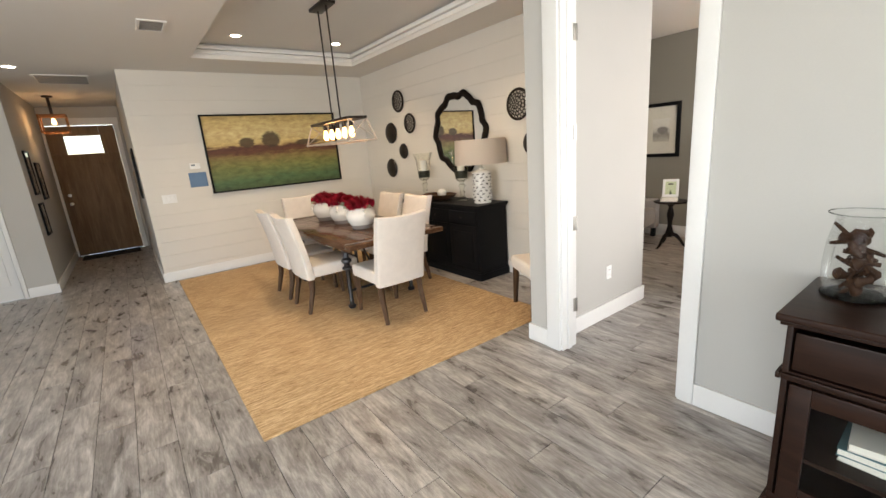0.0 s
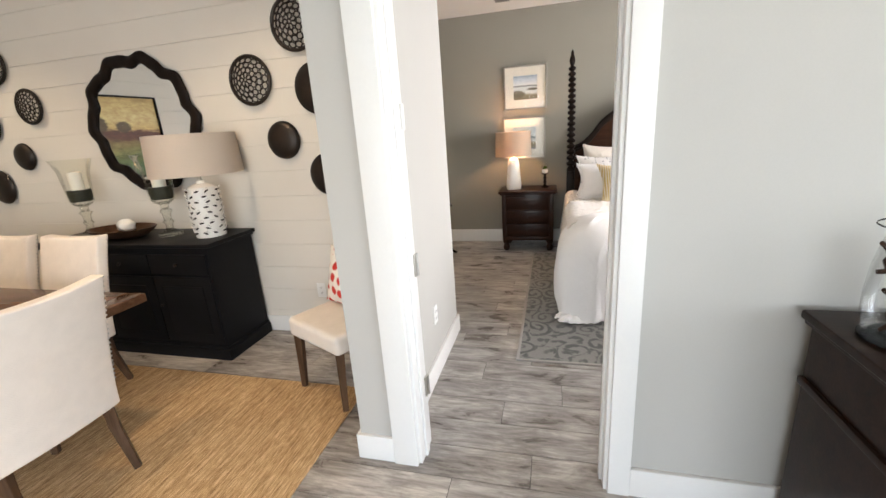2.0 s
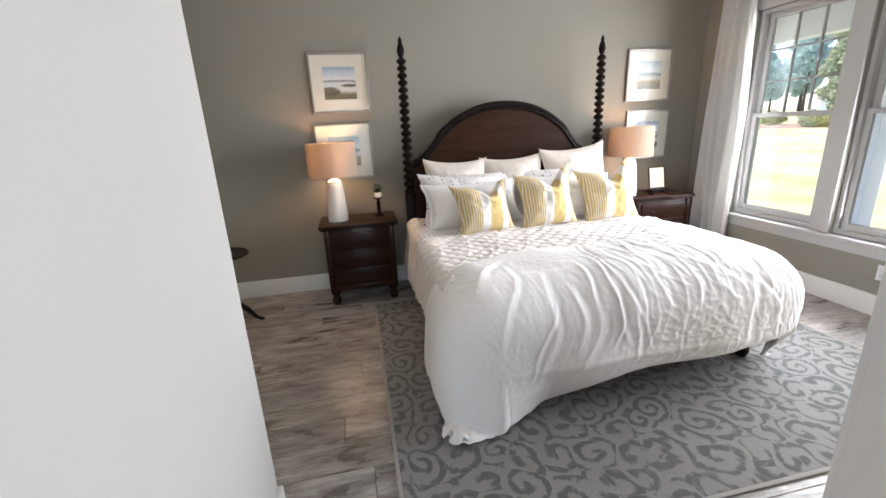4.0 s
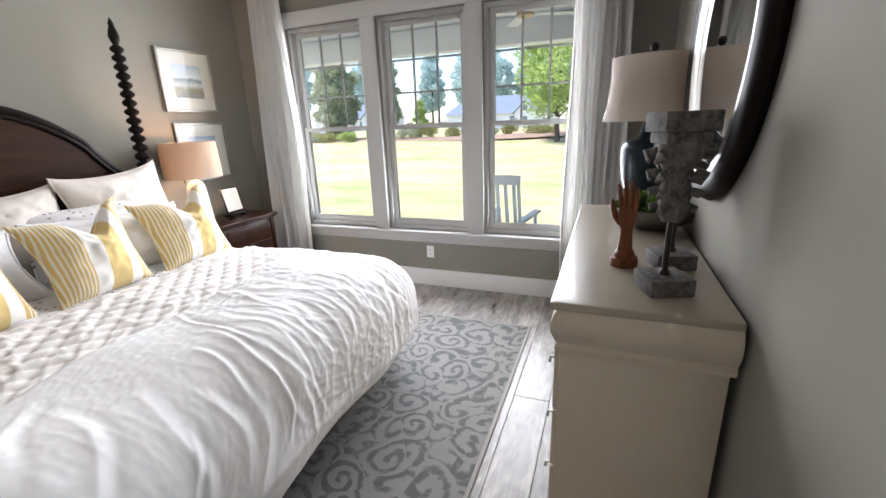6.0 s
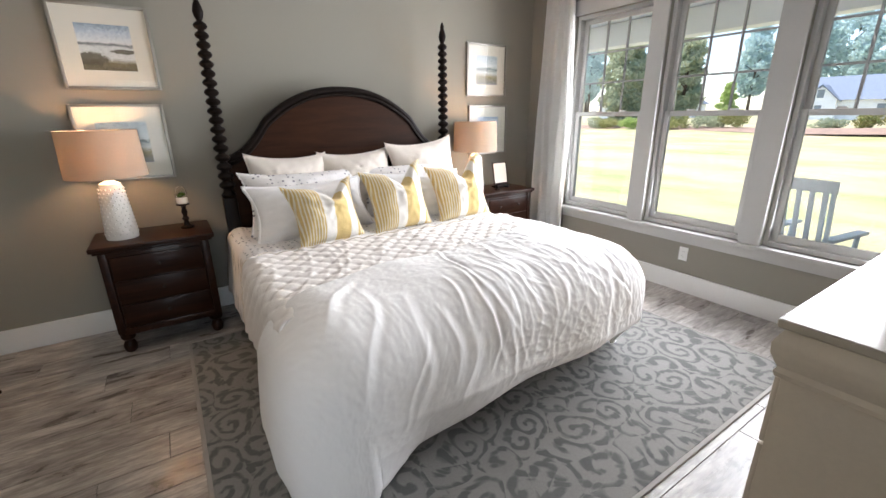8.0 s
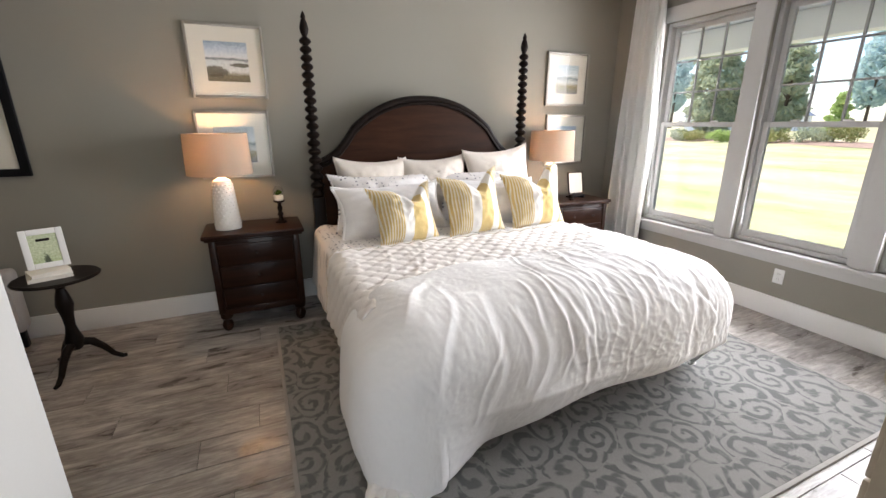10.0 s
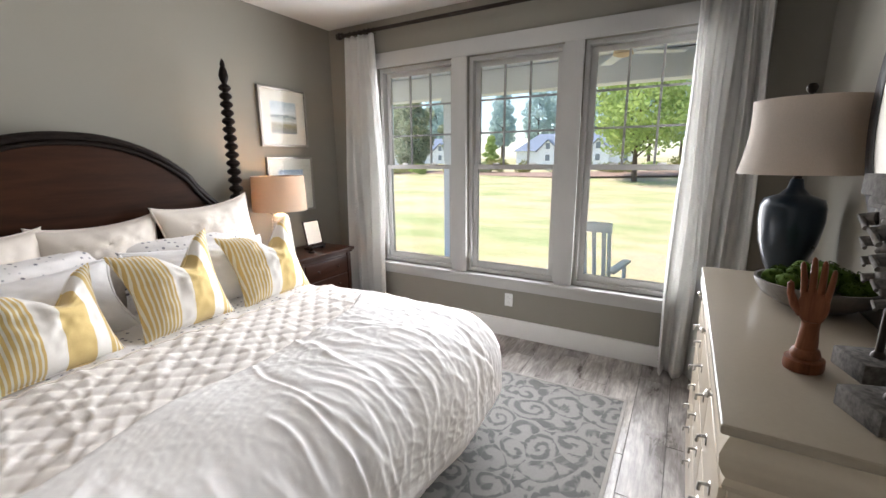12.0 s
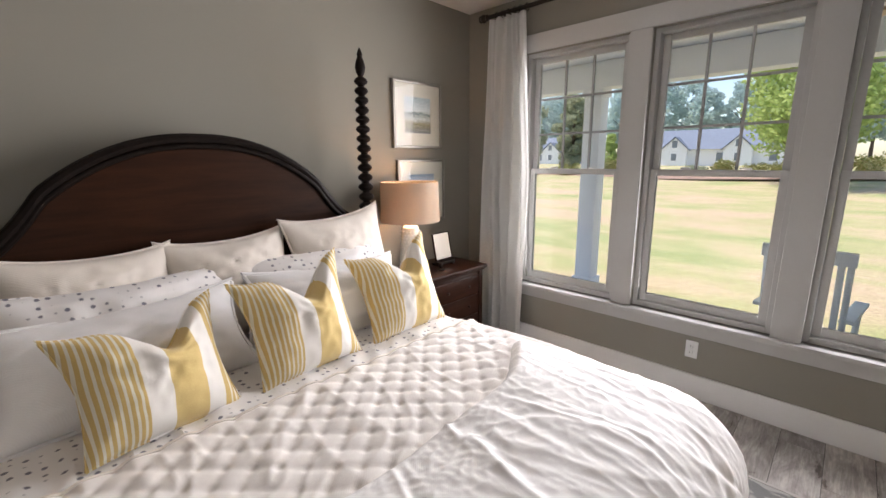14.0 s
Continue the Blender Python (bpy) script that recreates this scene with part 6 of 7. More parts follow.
for k, (x, y, rz) in enumerate(((2.04, 4.20, 20), (2.06, 4.72, -15), (2.04, 5.18, 40))):
    t = thing("flower_pot", pose(x, y, 0.7615, 0, 0, rz), "white glazed jar with a raw base, full of crimson blooms", "flower pot", "table flower pots")
    prof = [(0.095, 0.0), (0.105, 0.01), (0.118, 0.045)]
    part("raw_base", lathe(bmesh.new(), prof + [(0.09, 0.045)], 32), CLAY, t, "unglazed grey foot")
    part("jar", shell([(0.118, 0.0455), (0.145, 0.09), (0.155, 0.135), (0.142, 0.18), (0.115, 0.205), (0.112, 0.215), (0.12, 0.225)], 0.012, 36), CERAMIC, t)
    for s in (0, 1, 2):
        a = 2.09 * s
        pts = [(r * math.cos(a), r * math.sin(a), z) for r, z in ((0.128, 0.205), (0.158, 0.20), (0.168, 0.17), (0.156, 0.14))]
        part("lug", tube(bmesh.new(), pts, [0.011, 0.012, 0.012, 0.011], 8), CERAMIC, t)
    rnd = random.Random(40 + k)
    for b in range(7):
        a = b * 1.047
        r = 0.0 if b == 6 else 0.095
        c = (r * math.cos(a), r * math.sin(a), 0.262 + (0.035 if b == 6 else rnd.uniform(-0.012, 0.012)))
        vs, fs = [], []
        for q in range(420):
            d = Vector((rnd.gauss(0, 1), rnd.gauss(0, 1), rnd.gauss(0.25, 0.8))).normalized()
            p0 = Vector(c) + d * 0.02
            p1 = Vector(c) + d * rnd.uniform(0.055, 0.074)
            sd = d.orthogonal().normalized() * 0.0045
            i0 = len(vs)
            vs += [p0 - sd * 0.4, p0 + sd * 0.4, p1 + sd, p1 - sd]
            fs.append((i0, i0 + 1, i0 + 2, i0 + 3))
        me = bpy.data.meshes.new("bloom")
        me.from_pydata([tuple(v) for v in vs], [], fs)
        me.materials.append(RED)
        o = new("bloom", me)
        o.parent = t
        tagged(o, "shaggy crimson bloom")
    part("leaves", leaves([(0.12, 0.03, 0.235), (-0.1, 0.08, 0.235), (0.0, -0.13, 0.235)], 0.03, 8, 0.03, 0.4), LEAF_C, t, "a few dark green leaves", 0)

# linear lantern pendant over the table
t = thing("pendant_lantern", pose(1.95, 4.30, 1.655), "dark linear open-cage pendant with five glowing bulbs", "pendant light")
part("canopy", boxed(-0.065, -0.17, TZ - 1.655 - 0.03, 0.065, 0.17, TZ - 1.655 - 0.0005, 0.004), BRONZE, t)
part("top_bar", boxed(-0.10, -0.48, 0.205, 0.10, 0.48, 0.23, 0.004), BRONZE, t, "dark wood-look top plank")
for s in (-1, 1):
    part("hanger_rod", tube(bmesh.new(), [(0, s * 0.1, 0.23), (0, s * 0.1, TZ - 1.655 - 0.03)], 0.008, 8), BRONZE, t)
cage = bmesh.new()
for sx in (-1, 1):
    box(cage, sx * 0.15 - 0.008, -0.53, 0.0, sx * 0.15 + 0.008, 0.53, 0.016, 0.002)
    for sy in (-1, 1):
        tube(cage, [(sx * 0.15, sy * 0.522, 0.008), (sx * 0.092, sy * 0.472, 0.21)], 0.008, 6)
for sy in (-1, 1):
    box(cage, -0.142, sy * 0.522 - 0.008, 0.0005, 0.142, sy * 0.522 + 0.008, 0.0155, 0.002)
    tube(cage, [(-0.15, sy * 0.522, 0.01), (0.09, sy * 0.475, 0.205)], 0.005, 6)
    tube(cage, [(0.15, sy * 0.522, 0.01), (-0.09, sy * 0.475, 0.205)], 0.005, 6)
part("cage", cage, plain("whitewashed_metal", (0.42, 0.36, 0.30), 0.5, 0.2, 0.15, 9, 90, 0.1), t, "pale brushed lower cage")
for k in range(5):
    y = -0.32 + 0.16 * k
    s = part("socket", lathe(bmesh.new(), [(0.018, 0.15), (0.022, 0.16), (0.022, 0.2045)], 14, pose(0, y, 0)), BRONZE, t)
    part("bulb", lathe(bmesh.new(), [(0.001, 0.045), (0.02, 0.055), (0.028, 0.08), (0.026, 0.105), (0.014, 0.14), (0.012, 0.15)], 16, pose(0, y, 0)), BULB, s)

# landscape painting
MEADOW = landscape("meadow_painting", 1.92, 1.04, ((0.0, (0.05, 0.08, 0.03)), (0.12, (0.06, 0.12, 0.05)), (0.3, (0.16, 0.17, 0.05)), (0.44, (0.20, 0.15, 0.05)), (0.50, (0.10, 0.035, 0.018)), (0.565, (0.09, 0.03, 0.018)), (0.60, (0.50, 0.36, 0.15)), (0.75, (0.62, 0.50, 0.24)), (0.9, (0.60, 0.46, 0.20)), (1.0, (0.46, 0.32, 0.12))), ((-0.07, 0.17, 0.16, 0.13), (-0.42, 0.14, 0.12, 0.08), (0.5, 0.11, 0.22, 0.05)))
picture("landscape_painting", pose(2.07, PY, 1.68), 1.96, 1.08, 0.022, 0.05, BLACKPAINT, False, MEADOW, 1.92, 1.04, "wide gold and green meadow painting in a thin black frame")

# thermostat, note card, switches by the painting
t = thing("thermostat", pose(0.93, PY, 1.545), "small white wall thermostat with a dark display", "thermostat")
part("case", boxed(-0.065, -0.022, -0.04, 0.065, 0, 0.04, 0.008), WHITEPLASTIC, t)
part("display", boxed(-0.045, -0.0235, 0.0, 0.0, -0.0215, 0.022, 0.001), DARKPANE, t)
tagged(part("note_card", boxed(0.83, PY - 0.004, 1.255, 1.05, PY - 0.0005, 1.455, 0.001), BLUEPAPER), "plain blue card fixed on the shiplap wall", "card")
t = thing("light_switch", pose(0.55, PY, 1.135), "white three-gang light switch on shiplap", "light switch")
part("plate", boxed(-0.085, -0.006, -0.058, 0.085, 0, 0.058, 0.003), WHITEPLASTIC, t)
for k in (-1, 0, 1):
    part("rocker", boxed(k * 0.046 - 0.016, -0.010, -0.033, k * 0.046 + 0.016, -0.005, 0.033, 0.003), WHITEPLASTIC, t)

# sideboard
t = thing("sideboard", pose(3.36, 4.345, 0), "black painted sideboard with drawers over panelled doors", "sideboard")
sw, sd = 0.80, 0.235
part("body", boxed(-sd + 0.02, -sw + 0.03, 0.10, sd, sw - 0.03, 0.83, 0.005), BLACKPAINT, t)
bm = boxed(-sd - 0.005, -sw - 0.01, 0.848, sd + 0.004, sw + 0.01, 0.877, 0.008, 3)
box(bm, -sd + 0.005, -sw + 0.01, 0.828, sd + 0.002, sw - 0.01, 0.849, 0.006)
part("top", bm, BLACKPAINT, t)
bm = boxed(-sd - 0.005, -sw + 0.005, 0.0, sd, sw - 0.005, 0.085, 0.012)
box(bm, -sd + 0.008, -sw + 0.018, 0.085, sd, sw - 0.018, 0.102, 0.006)
part("plinth", bm, BLACKPAINT, t)
for ya, yb in ((-0.75, -0.26), (-0.25, 0.25), (0.26, 0.75)):
    o = part("drawer", boxed(-sd + 0.006, ya, 0.655, -sd + 0.021, yb, 0.80, 0.006), BLACKPAINT, t)
    knob(o, -sd + 0.006, (ya + yb) / 2, 0.73, 0.013, BRONZE)
    o = part("door", boxed(-sd + 0.008, ya, 0.13, -sd + 0.021, yb, 0.635, 0.004), BLACKPAINT, t)
    part("panel", boxed(-sd + 0.001, ya + 0.07, 0.20, -sd + 0.009, yb - 0.07, 0.565, 0.007), BLACKPAINT, o)
    knob(o, -sd + 0.007, yb - 0.035, 0.42, 0.012, BRONZE)

t = thing("table_lamp", pose(3.38, 3.73, 0.8775), "white pierced ceramic lamp with a wide linen drum shade", "table lamp")
bm = lathe(bmesh.new(), [(0.10, 0), (0.102, 0.012), (0.098, 0.02), (0.101, 0.11), (0.105, 0.2), (0.101, 0.3), (0.092, 0.355), (0.06, 0.372), (0.03, 0.38), (0.026, 0.40)], 32)
part("base", bm, CERAMIC, t)
rnd = random.Random(5)
bm = bmesh.new()
for row in range(9):
    for k in range(9):
        a = 2 * math.pi * (k + 0.5 * (row % 2) + rnd.uniform(-0.15, 0.15)) / 9
        z = 0.035 + row * 0.037
        m = pose(0, 0, 0, 0, 0, math.degrees(a)) @ pose(0.104, 0, z, rnd.uniform(-35, 35), 0, 0)
        part("piercing", lathe(bmesh.new(), [(0.001, 0), (0.012, 0.0), (0.011, 0.003), (0.001, 0.004)], 8, m @ pose(0, 0, 0, 0, 90) @ Matrix.Diagonal((0.55, 1.5, 1, 1))), BRONZE, t, "", 0)
        tube(bm, [m @ Vector((0.002, -0.022, 0.012)), m @ Vector((0.009, 0, 0.017)), m @ Vector((0.002, 0.022, 0.012))], [0.004, 0.007, 0.004], 6)
part("relief", bm, CERAMIC, t, "curled white ceramic petals")
part("neck", lathe(bmesh.new(), [(0.016, 0.40), (0.012, 0.43), (0.006, 0.44), (0.006, 0.73)], 12), STEEL, t)
drum_shade(0.30, 0.285, 0.445, 0.715, SHADE_OFF, t)

for y, hgt in ((4.12, 0.0), (4.92, 0.02)):
    t = thing("hurricane_candle_holder", pose(3.40, y, 0.8775), "tall clear glass hurricane holding a white pillar candle", "candle holder", "hurricane candle holders")
    part("stem", lathe(bmesh.new(), [(0.085, 0), (0.087, 0.01), (0.05, 0.03), (0.028, 0.05), (0.024, 0.08), (0.04, 0.10), (0.026, 0.12), (0.03, 0.16), (0.045, 0.185), (0.026, 0.205), (0.03, 0.23), (0.06, 0.25)], 28), GREENGLASS, t, "turned pale glass stem")
    part("cup", open_vessel([(0.06, 0.2505), (0.078, 0.27), (0.088, 0.36), (0.1, 0.5), (0.135, 0.60)], 36), GREENGLASS, t, "flared clear glass cup")
    part("filler", lathe(bmesh.new(), [(0.07, 0.275), (0.078, 0.32), (0.078, 0.365)], 24), plain("dark_pebbles", (0.03, 0.03, 0.02), 0.6, 0, 0.4, 60, 120, 0.6), t)
    part("candle", lathe(bmesh.new(), [(0.045, 0.3655), (0.046, 0.50), (0.04, 0.505), (0.001, 0.50)], 24), WAX, t)

t = thing("dough_bowl", pose(3.33, 4.50, 0.8775), "long dark carved wooden dough bowl with a white object", "bowl")
bm = shell([(0.15, 0.0), (0.2, 0.015), (0.26, 0.05), (0.285, 0.075)], 0.012, 40)
for v in bm.verts:
    v.co.x *= 0.6
part("bowl", bm, wood("bowl_wood", (0.03, 0.015, 0.008, 1), (0.09, 0.045, 0.025, 1), 0.4, 1), t)
part("stone_fruit", blobs(bmesh.new(), [(0.02, -0.02, 0.085)], 0.072, 0.75, 3), CERAMIC, t, "smooth white ceramic fruit")

# wavy mirror
t = thing("wavy_mirror", pose(MX, 4.35, 1.70, 0, 0, -90), "round mirror in a dark scalloped wooden frame", "mirror")


def wavy(u, v):
    a = 2 * math.pi * u
    r = 0.455 + 0.018 * math.cos(a * 10) + 0.006 * math.sin(a * 20)
    b = 2 * math.pi * v
    rr = r + 0.044 * math.cos(b)
    return rr * math.cos(a) * 1.06, -0.026 - 0.022 * math.sin(b), rr * math.sin(a)


bm = sheet(160, 14, wavy, True)
bmesh.ops.remove_doubles(bm, verts=bm.verts, dist=0.0003)
part("frame", bm, DARKWOOD, t, "dark scalloped frame", 60)
part("mirror_glass", lathe(bmesh.new(), [(0.001, 0.02), (0.448, 0.02), (0.448, 0.014), (0.001, 0.014)], 64, pose(0, 0, 0, 90) @ Matrix.Diagonal((1.06, 1, 1, 1))), MIRROR, t)


# wall plates: pierced and plain
def plate(y, z, r, pierced):
    t = thing("wall_plate", pose(MX, y, z, 0, 0, -90), ("dark pierced woven wall plate on shiplap" if pierced else "plain dark shallow wall plate on shiplap"), "wall plate", "dining wall plates")
    R = pose(0, 0, 0, 90)
    dome = [(r, 0.022), (r * 0.98, 0.035), (r * 0.85, 0.055), (r * 0.6, 0.07), (r * 0.3, 0.078), (0.001, 0.08)]
    if not pierced:
        bm = lathe(bmesh.new(), [(r * 0.9, 0.012)] + [(a, b * 0.8) for a, b in dome], 40, R)
        part("dish", bm, BRONZE, t)
    else:
        bm = bmesh.new()
        tube(bm, [R @ Vector((r * math.cos(a), r * math.sin(a), 0.03)) for a in [2 * math.pi * k / 40 for k in range(41)]], 0.012, 8)
        for ring in range(4):
            q = 0.92 - 0.21 * ring
            cnt = (18, 15, 11, 7)[ring]
            zz = 0.035 + 0.045 * (1 - q * q)
            for k in range(cnt):
                a = 2 * math.pi * (k + 0.5 * (ring % 2)) / cnt
                c = Vector((r * (q - 0.1) * math.cos(a), r * (q - 0.1) * math.sin(a), zz))
                rad = Vector((math.cos(a), math.sin(a), -0.5 * q)).normalized()
                tan = Vector((-math.sin(a), math.cos(a), 0))
                lr, lt = r * 0.115, math.pi * r * (q - 0.1) / cnt * 1.02
                tube(bm, [R @ (c + rad * lr * math.cos(b) + tan * lt * math.sin(b)) for b in [2 * math.pi * j / 10 for j in range(11)]], r * 0.03, 5)
        part("lattice", bm, BRONZE, t)
    part("hook", boxed(-0.008, -0.02, r * 0.5, 0.008, 0, r * 0.55, 0.002), BRONZE, t)


for y, z, r, p in ((5.73, 2.25, 0.145, 1), (5.46, 1.91, 0.13, 1), (6.03, 1.81, 0.16, 0), (5.70, 1.52, 0.115, 0), (6.10, 1.27, 0.15, 0), (3.33, 1.92, 0.155, 1), (3.15, 1.51, 0.13, 0), (2.93, 2.23, 0.16, 1), (2.83, 1.83, 0.17, 0), (2.83, 1.26, 0.15, 0)):
    plate(y, z, r, p)

# ---- great room: cabinet with a glass jar ----
t = thing("glass_door_cabinet", pose(2.125, -0.145, 0) @ Matrix.Diagonal((1, 1, 1.063, 1)), "dark espresso cabinet with drawers above glazed doors", "cabinet")
cw, cd = 0.68, 0.26
bm = boxed(-cd + 0.02, -cw + 0.03, 0.08, cd - 0.002, cw - 0.03, 0.11, 0.003)
for y in (-cw + 0.03, cw - 0.05):
    part("side_panel", boxed(-cd + 0.02, y, 0.11, cd - 0.002, y + 0.02, 0.785, 0.003), ESPRESSO, t)
part("back_panel", boxed(cd - 0.015, -cw + 0.05, 0.11, cd - 0.002, cw - 0.05, 0.785), ESPRESSO, t)
part("drawer_floor", boxed(-cd + 0.021, -cw + 0.05, 0.60, cd - 0.016, cw - 0.05, 0.615), ESPRESSO, t)
part("bottom_panel", bm, ESPRESSO, t)
bm = boxed(-cd - 0.015, -cw, 0.800, cd + 0.012, cw, 0.828, 0.009, 3)
box(bm, -cd + 0.0, -cw + 0.012, 0.784, cd + 0.01, cw - 0.012, 0.801, 0.006)
part("top", bm, ESPRESSO, t)
bm = boxed(-cd - 0.004, -cw + 0.01, 0.0, cd, cw - 0.01, 0.07, 0.01)
box(bm, -cd + 0.006, -cw + 0.02, 0.07, cd, cw - 0.02, 0.085, 0.005)
part("plinth", bm, ESPRESSO, t)
bm = boxed(-cd + 0.002, -cw + 0.015, 0.585, cd - 0.001, -cw + 0.031, 0.61, 0.005)
box(bm, -cd + 0.002, cw - 0.031, 0.585, cd - 0.001, cw - 0.015, 0.61, 0.005)
box(bm, -cd + 0.004, -cw + 0.031, 0.586, -cd + 0.022, cw - 0.031, 0.609, 0.005)
part("waist_moulding", bm, ESPRESSO, t)
for ya, yb in ((-cw + 0.06, -0.01), (0.01, cw - 0.06)):
    o = part("drawer", boxed(-cd + 0.006, ya, 0.63, -cd + 0.024, yb, 0.765, 0.005), ESPRESSO, t)
    knob(o, -cd + 0.006, (ya + yb) / 2, 0.70, 0.016, ESPRESSO)
    bm = bmesh.new()
    b = 0.065
    box(bm, -cd + 0.006, ya, 0.115, -cd + 0.026, ya + b, 0.575, 0.004)
    box(bm, -cd + 0.006, yb - b, 0.115, -cd + 0.026, yb, 0.575, 0.004)
    box(bm, -cd + 0.007, ya + b, 0.115, -cd + 0.025, yb - b, 0.115 + b, 0.004)
    box(bm, -cd + 0.007, ya + b, 0.575 - b, -cd + 0.025, yb - b, 0.575, 0.004)
    o = part("door", bm, ESPRESSO, t)
    part("pane", boxed(-cd + 0.013, ya + b, 0.115 + b, -cd + 0.017, yb - b, 0.575 - b), CLEAR, o, "", 0)
    knob(o, -cd + 0.006, yb - 0.03 if ya < 0 else ya + 0.03, 0.36, 0.013, ESPRESSO)
part("shelf", boxed(-cd + 0.04, -cw + 0.051, 0.275, cd - 0.016, cw - 0.051, 0.29), ESPRESSO, t)
for k, (w, h, c) in enumerate(((0.12, 0.10, WHITEPAPER), (0.13, 0.11, plain("teal_cover", (0.08, 0.16, 0.18), 0.6)), (0.11, 0.10, WHITEPAPER))):
    b = thing("book", pose(2.08, 0.21, 0.3089 + 0.031 * k, 0, 0, 4 * k - 3), "hardback book lying flat in the glazed cabinet", "book", "cabinet books")
    bm = boxed(-h, -w, 0, h, w, 0.003, 0.001)
    box(bm, -h, -w, 0.027, h, w, 0.030, 0.001)
    box(bm, h - 0.004, -w, 0.002, h, w, 0.028, 0.001)
    part("cover", bm, c, b)
    part("pages", boxed(-h + 0.004, -w + 0.004, 0.0032, h - 0.005, w - 0.004, 0.0268), WHITEPAPER, b)

t = thing("glass_jar", pose(2.20, 0.39, 0.8808) @ Matrix.Diagonal((0.60, 0.60, 0.755, 1)), "big clear glass jar filled with wooden pieces", "jar")
part("jar", open_vessel([(0.13, 0.02), (0.155, 0.035), (0.17, 0.09), (0.172, 0.17), (0.163, 0.27), (0.146, 0.345), (0.134, 0.385), (0.133, 0.40), (0.15, 0.416), (0.172, 0.42)], 48), glass("jar_glass", (0.97, 0.975, 0.97), 0.02, 1.35, 0.35), t)
part("glass_foot", lathe(bmesh.new(), [(0.14, -0.0), (0.165, 0.006), (0.165, 0.014), (0.14, 0.018)], 36), glass("smoked_glass", (0.25, 0.26, 0.26), 0.02, 1.2), t)
bm = bmesh.new()
tube(bm, [(0.172 * math.cos(a), 0.172 * math.sin(a), 0.421) for a in [2 * math.pi * k / 48 for k in range(49)]], 0.0028, 8)
part("glass_lip", bm, glass("lip_glass", (0.8, 0.82, 0.82), 0.02, 1.2), t)
rnd = random.Random(9)
for k in range(26):
    a, r, z = rnd.uniform(0, 6.28), rnd.uniform(0.0, 0.09), 0.05 + 0.0105 * k
    if k % 3:
        bm = lathe(bmesh.new(), [(0.02, -0.05), (0.034, -0.03), (0.024, -0.005), (0.018, 0.02), (0.026, 0.04), (0.001, 0.055)], 12)
    else:
        bm = lathe(bmesh.new(), [(0.008, -0.09), (0.011, -0.05), (0.009, 0.05), (0.012, 0.09)], 10)
    bmesh.ops.transform(bm, matrix=pose(r * math.cos(a), r * math.sin(a), z, rnd.uniform(40, 130), rnd.uniform(-30, 30), rnd.uniform(0, 360)), verts=bm.verts)
    part("wooden_piece", bm, (wood("spool_wood", (0.015, 0.008, 0.005, 1), (0.06, 0.03, 0.018, 1), 0.5, 2) if k == 0 else bpy.data.materials["spool_wood"]), t)

# ---- entry hall ----
for y, z, w, h in ((8.25, 1.62, 0.34, 0.6), (8.25, 0.98, 0.34, 0.45), (8.95, 1.5, 0.4, 0.55)):
    picture("hall_picture", pose(-0.90, y, z, 0, 0, 90), w, h, 0.03, 0.025, BLACKPAINT, True, ETCH, w * 0.45, h * 0.45, "small print in a dark frame on the hall wall", "hall pictures")
picture("hall_picture", pose(0.29, 7.75, 1.5, 0, 0, -90), 0.5, 0.7, 0.03, 0.025, BLACKPAINT, True, ETCH, 0.24, 0.32, "small print in a dark frame by the entry", "hall pictures")
t = thing("entry_lantern", pose(-0.58, 9.3, CZ), "small dark cage ceiling lantern glowing amber", "ceiling light")
part("canopy", lathe(bmesh.new(), [(0.001, -0.0005), (0.07, -0.0005), (0.07, -0.02), (0.02, -0.03), (0.02, -0.30)], 20), BRONZE, t)
bm = bmesh.new()
for z in (-0.30, -0.55):
    for s in (-1, 1):
        box(bm, -0.17, s * 0.16 - 0.01, z - 0.012, 0.17, s * 0.16 + 0.01, z + 0.012)
        box(bm, s * 0.16 - 0.01, -0.15, z - 0.011, s * 0.16 + 0.01, 0.15, z + 0.011)
for sx in (-1, 1):
    for sy in (-1, 1):
        box(bm, sx * 0.16 - 0.009, sy * 0.16 - 0.009, -0.54, sx * 0.16 + 0.009, sy * 0.16 + 0.009, -0.31)
box(bm, -0.15, -0.012, -0.315, 0.15, 0.012, -0.295)
part("cage", bm, wood("lantern_wood", (0.16, 0.07, 0.03, 1), (0.3, 0.14, 0.06, 1), 0.5, 0), t, "", 0)
part("bulb", lathe(bmesh.new(), [(0.012, -0.34), (0.03, -0.38), (0.028, -0.42), (0.001, -0.44)], 14), BULB, t)


# ---- porch and garden beyond the windows ----
tagged(part("porch_floor", boxed(2.58, -5.0, -0.38, 12.0, WY - 0.19, -0.25), CONCRETE, None, "", 0), "pale concrete porch floor", "porch floor", "", "structure")
bm = boxed(2.58, -5.0, 2.78, 12.0, WY - 0.19, 2.84)
tagged(part("porch_ceiling", bm, PORCHWHITE, None, "", 0), "white beadboard porch ceiling", "porch ceiling", "", "structure")
bm = bmesh.new()
for k in range(27):
    y = -4.55 + 0.083 * k
    box(bm, 2.6, y, 2.772, 11.9, y + 0.076, 2.7795)
part("beadboard", bm, PORCHWHITE, bpy.data.objects["porch_ceiling"], "", 0)
tagged(part("porch_beam", boxed(2.58, -4.86, 2.45, 12.0, -4.6, 2.771, 0.01), PORCHWHITE), "white boxed porch beam", "beam", "", "structure")
t = thing("porch_post", pose(6.42, -4.73, -0.25), "square white porch post with a stepped base", "post")
part("shaft", boxed(-0.115, -0.115, 0, 0.115, 0.115, 2.6995, 0.006), PORCHWHITE, t)
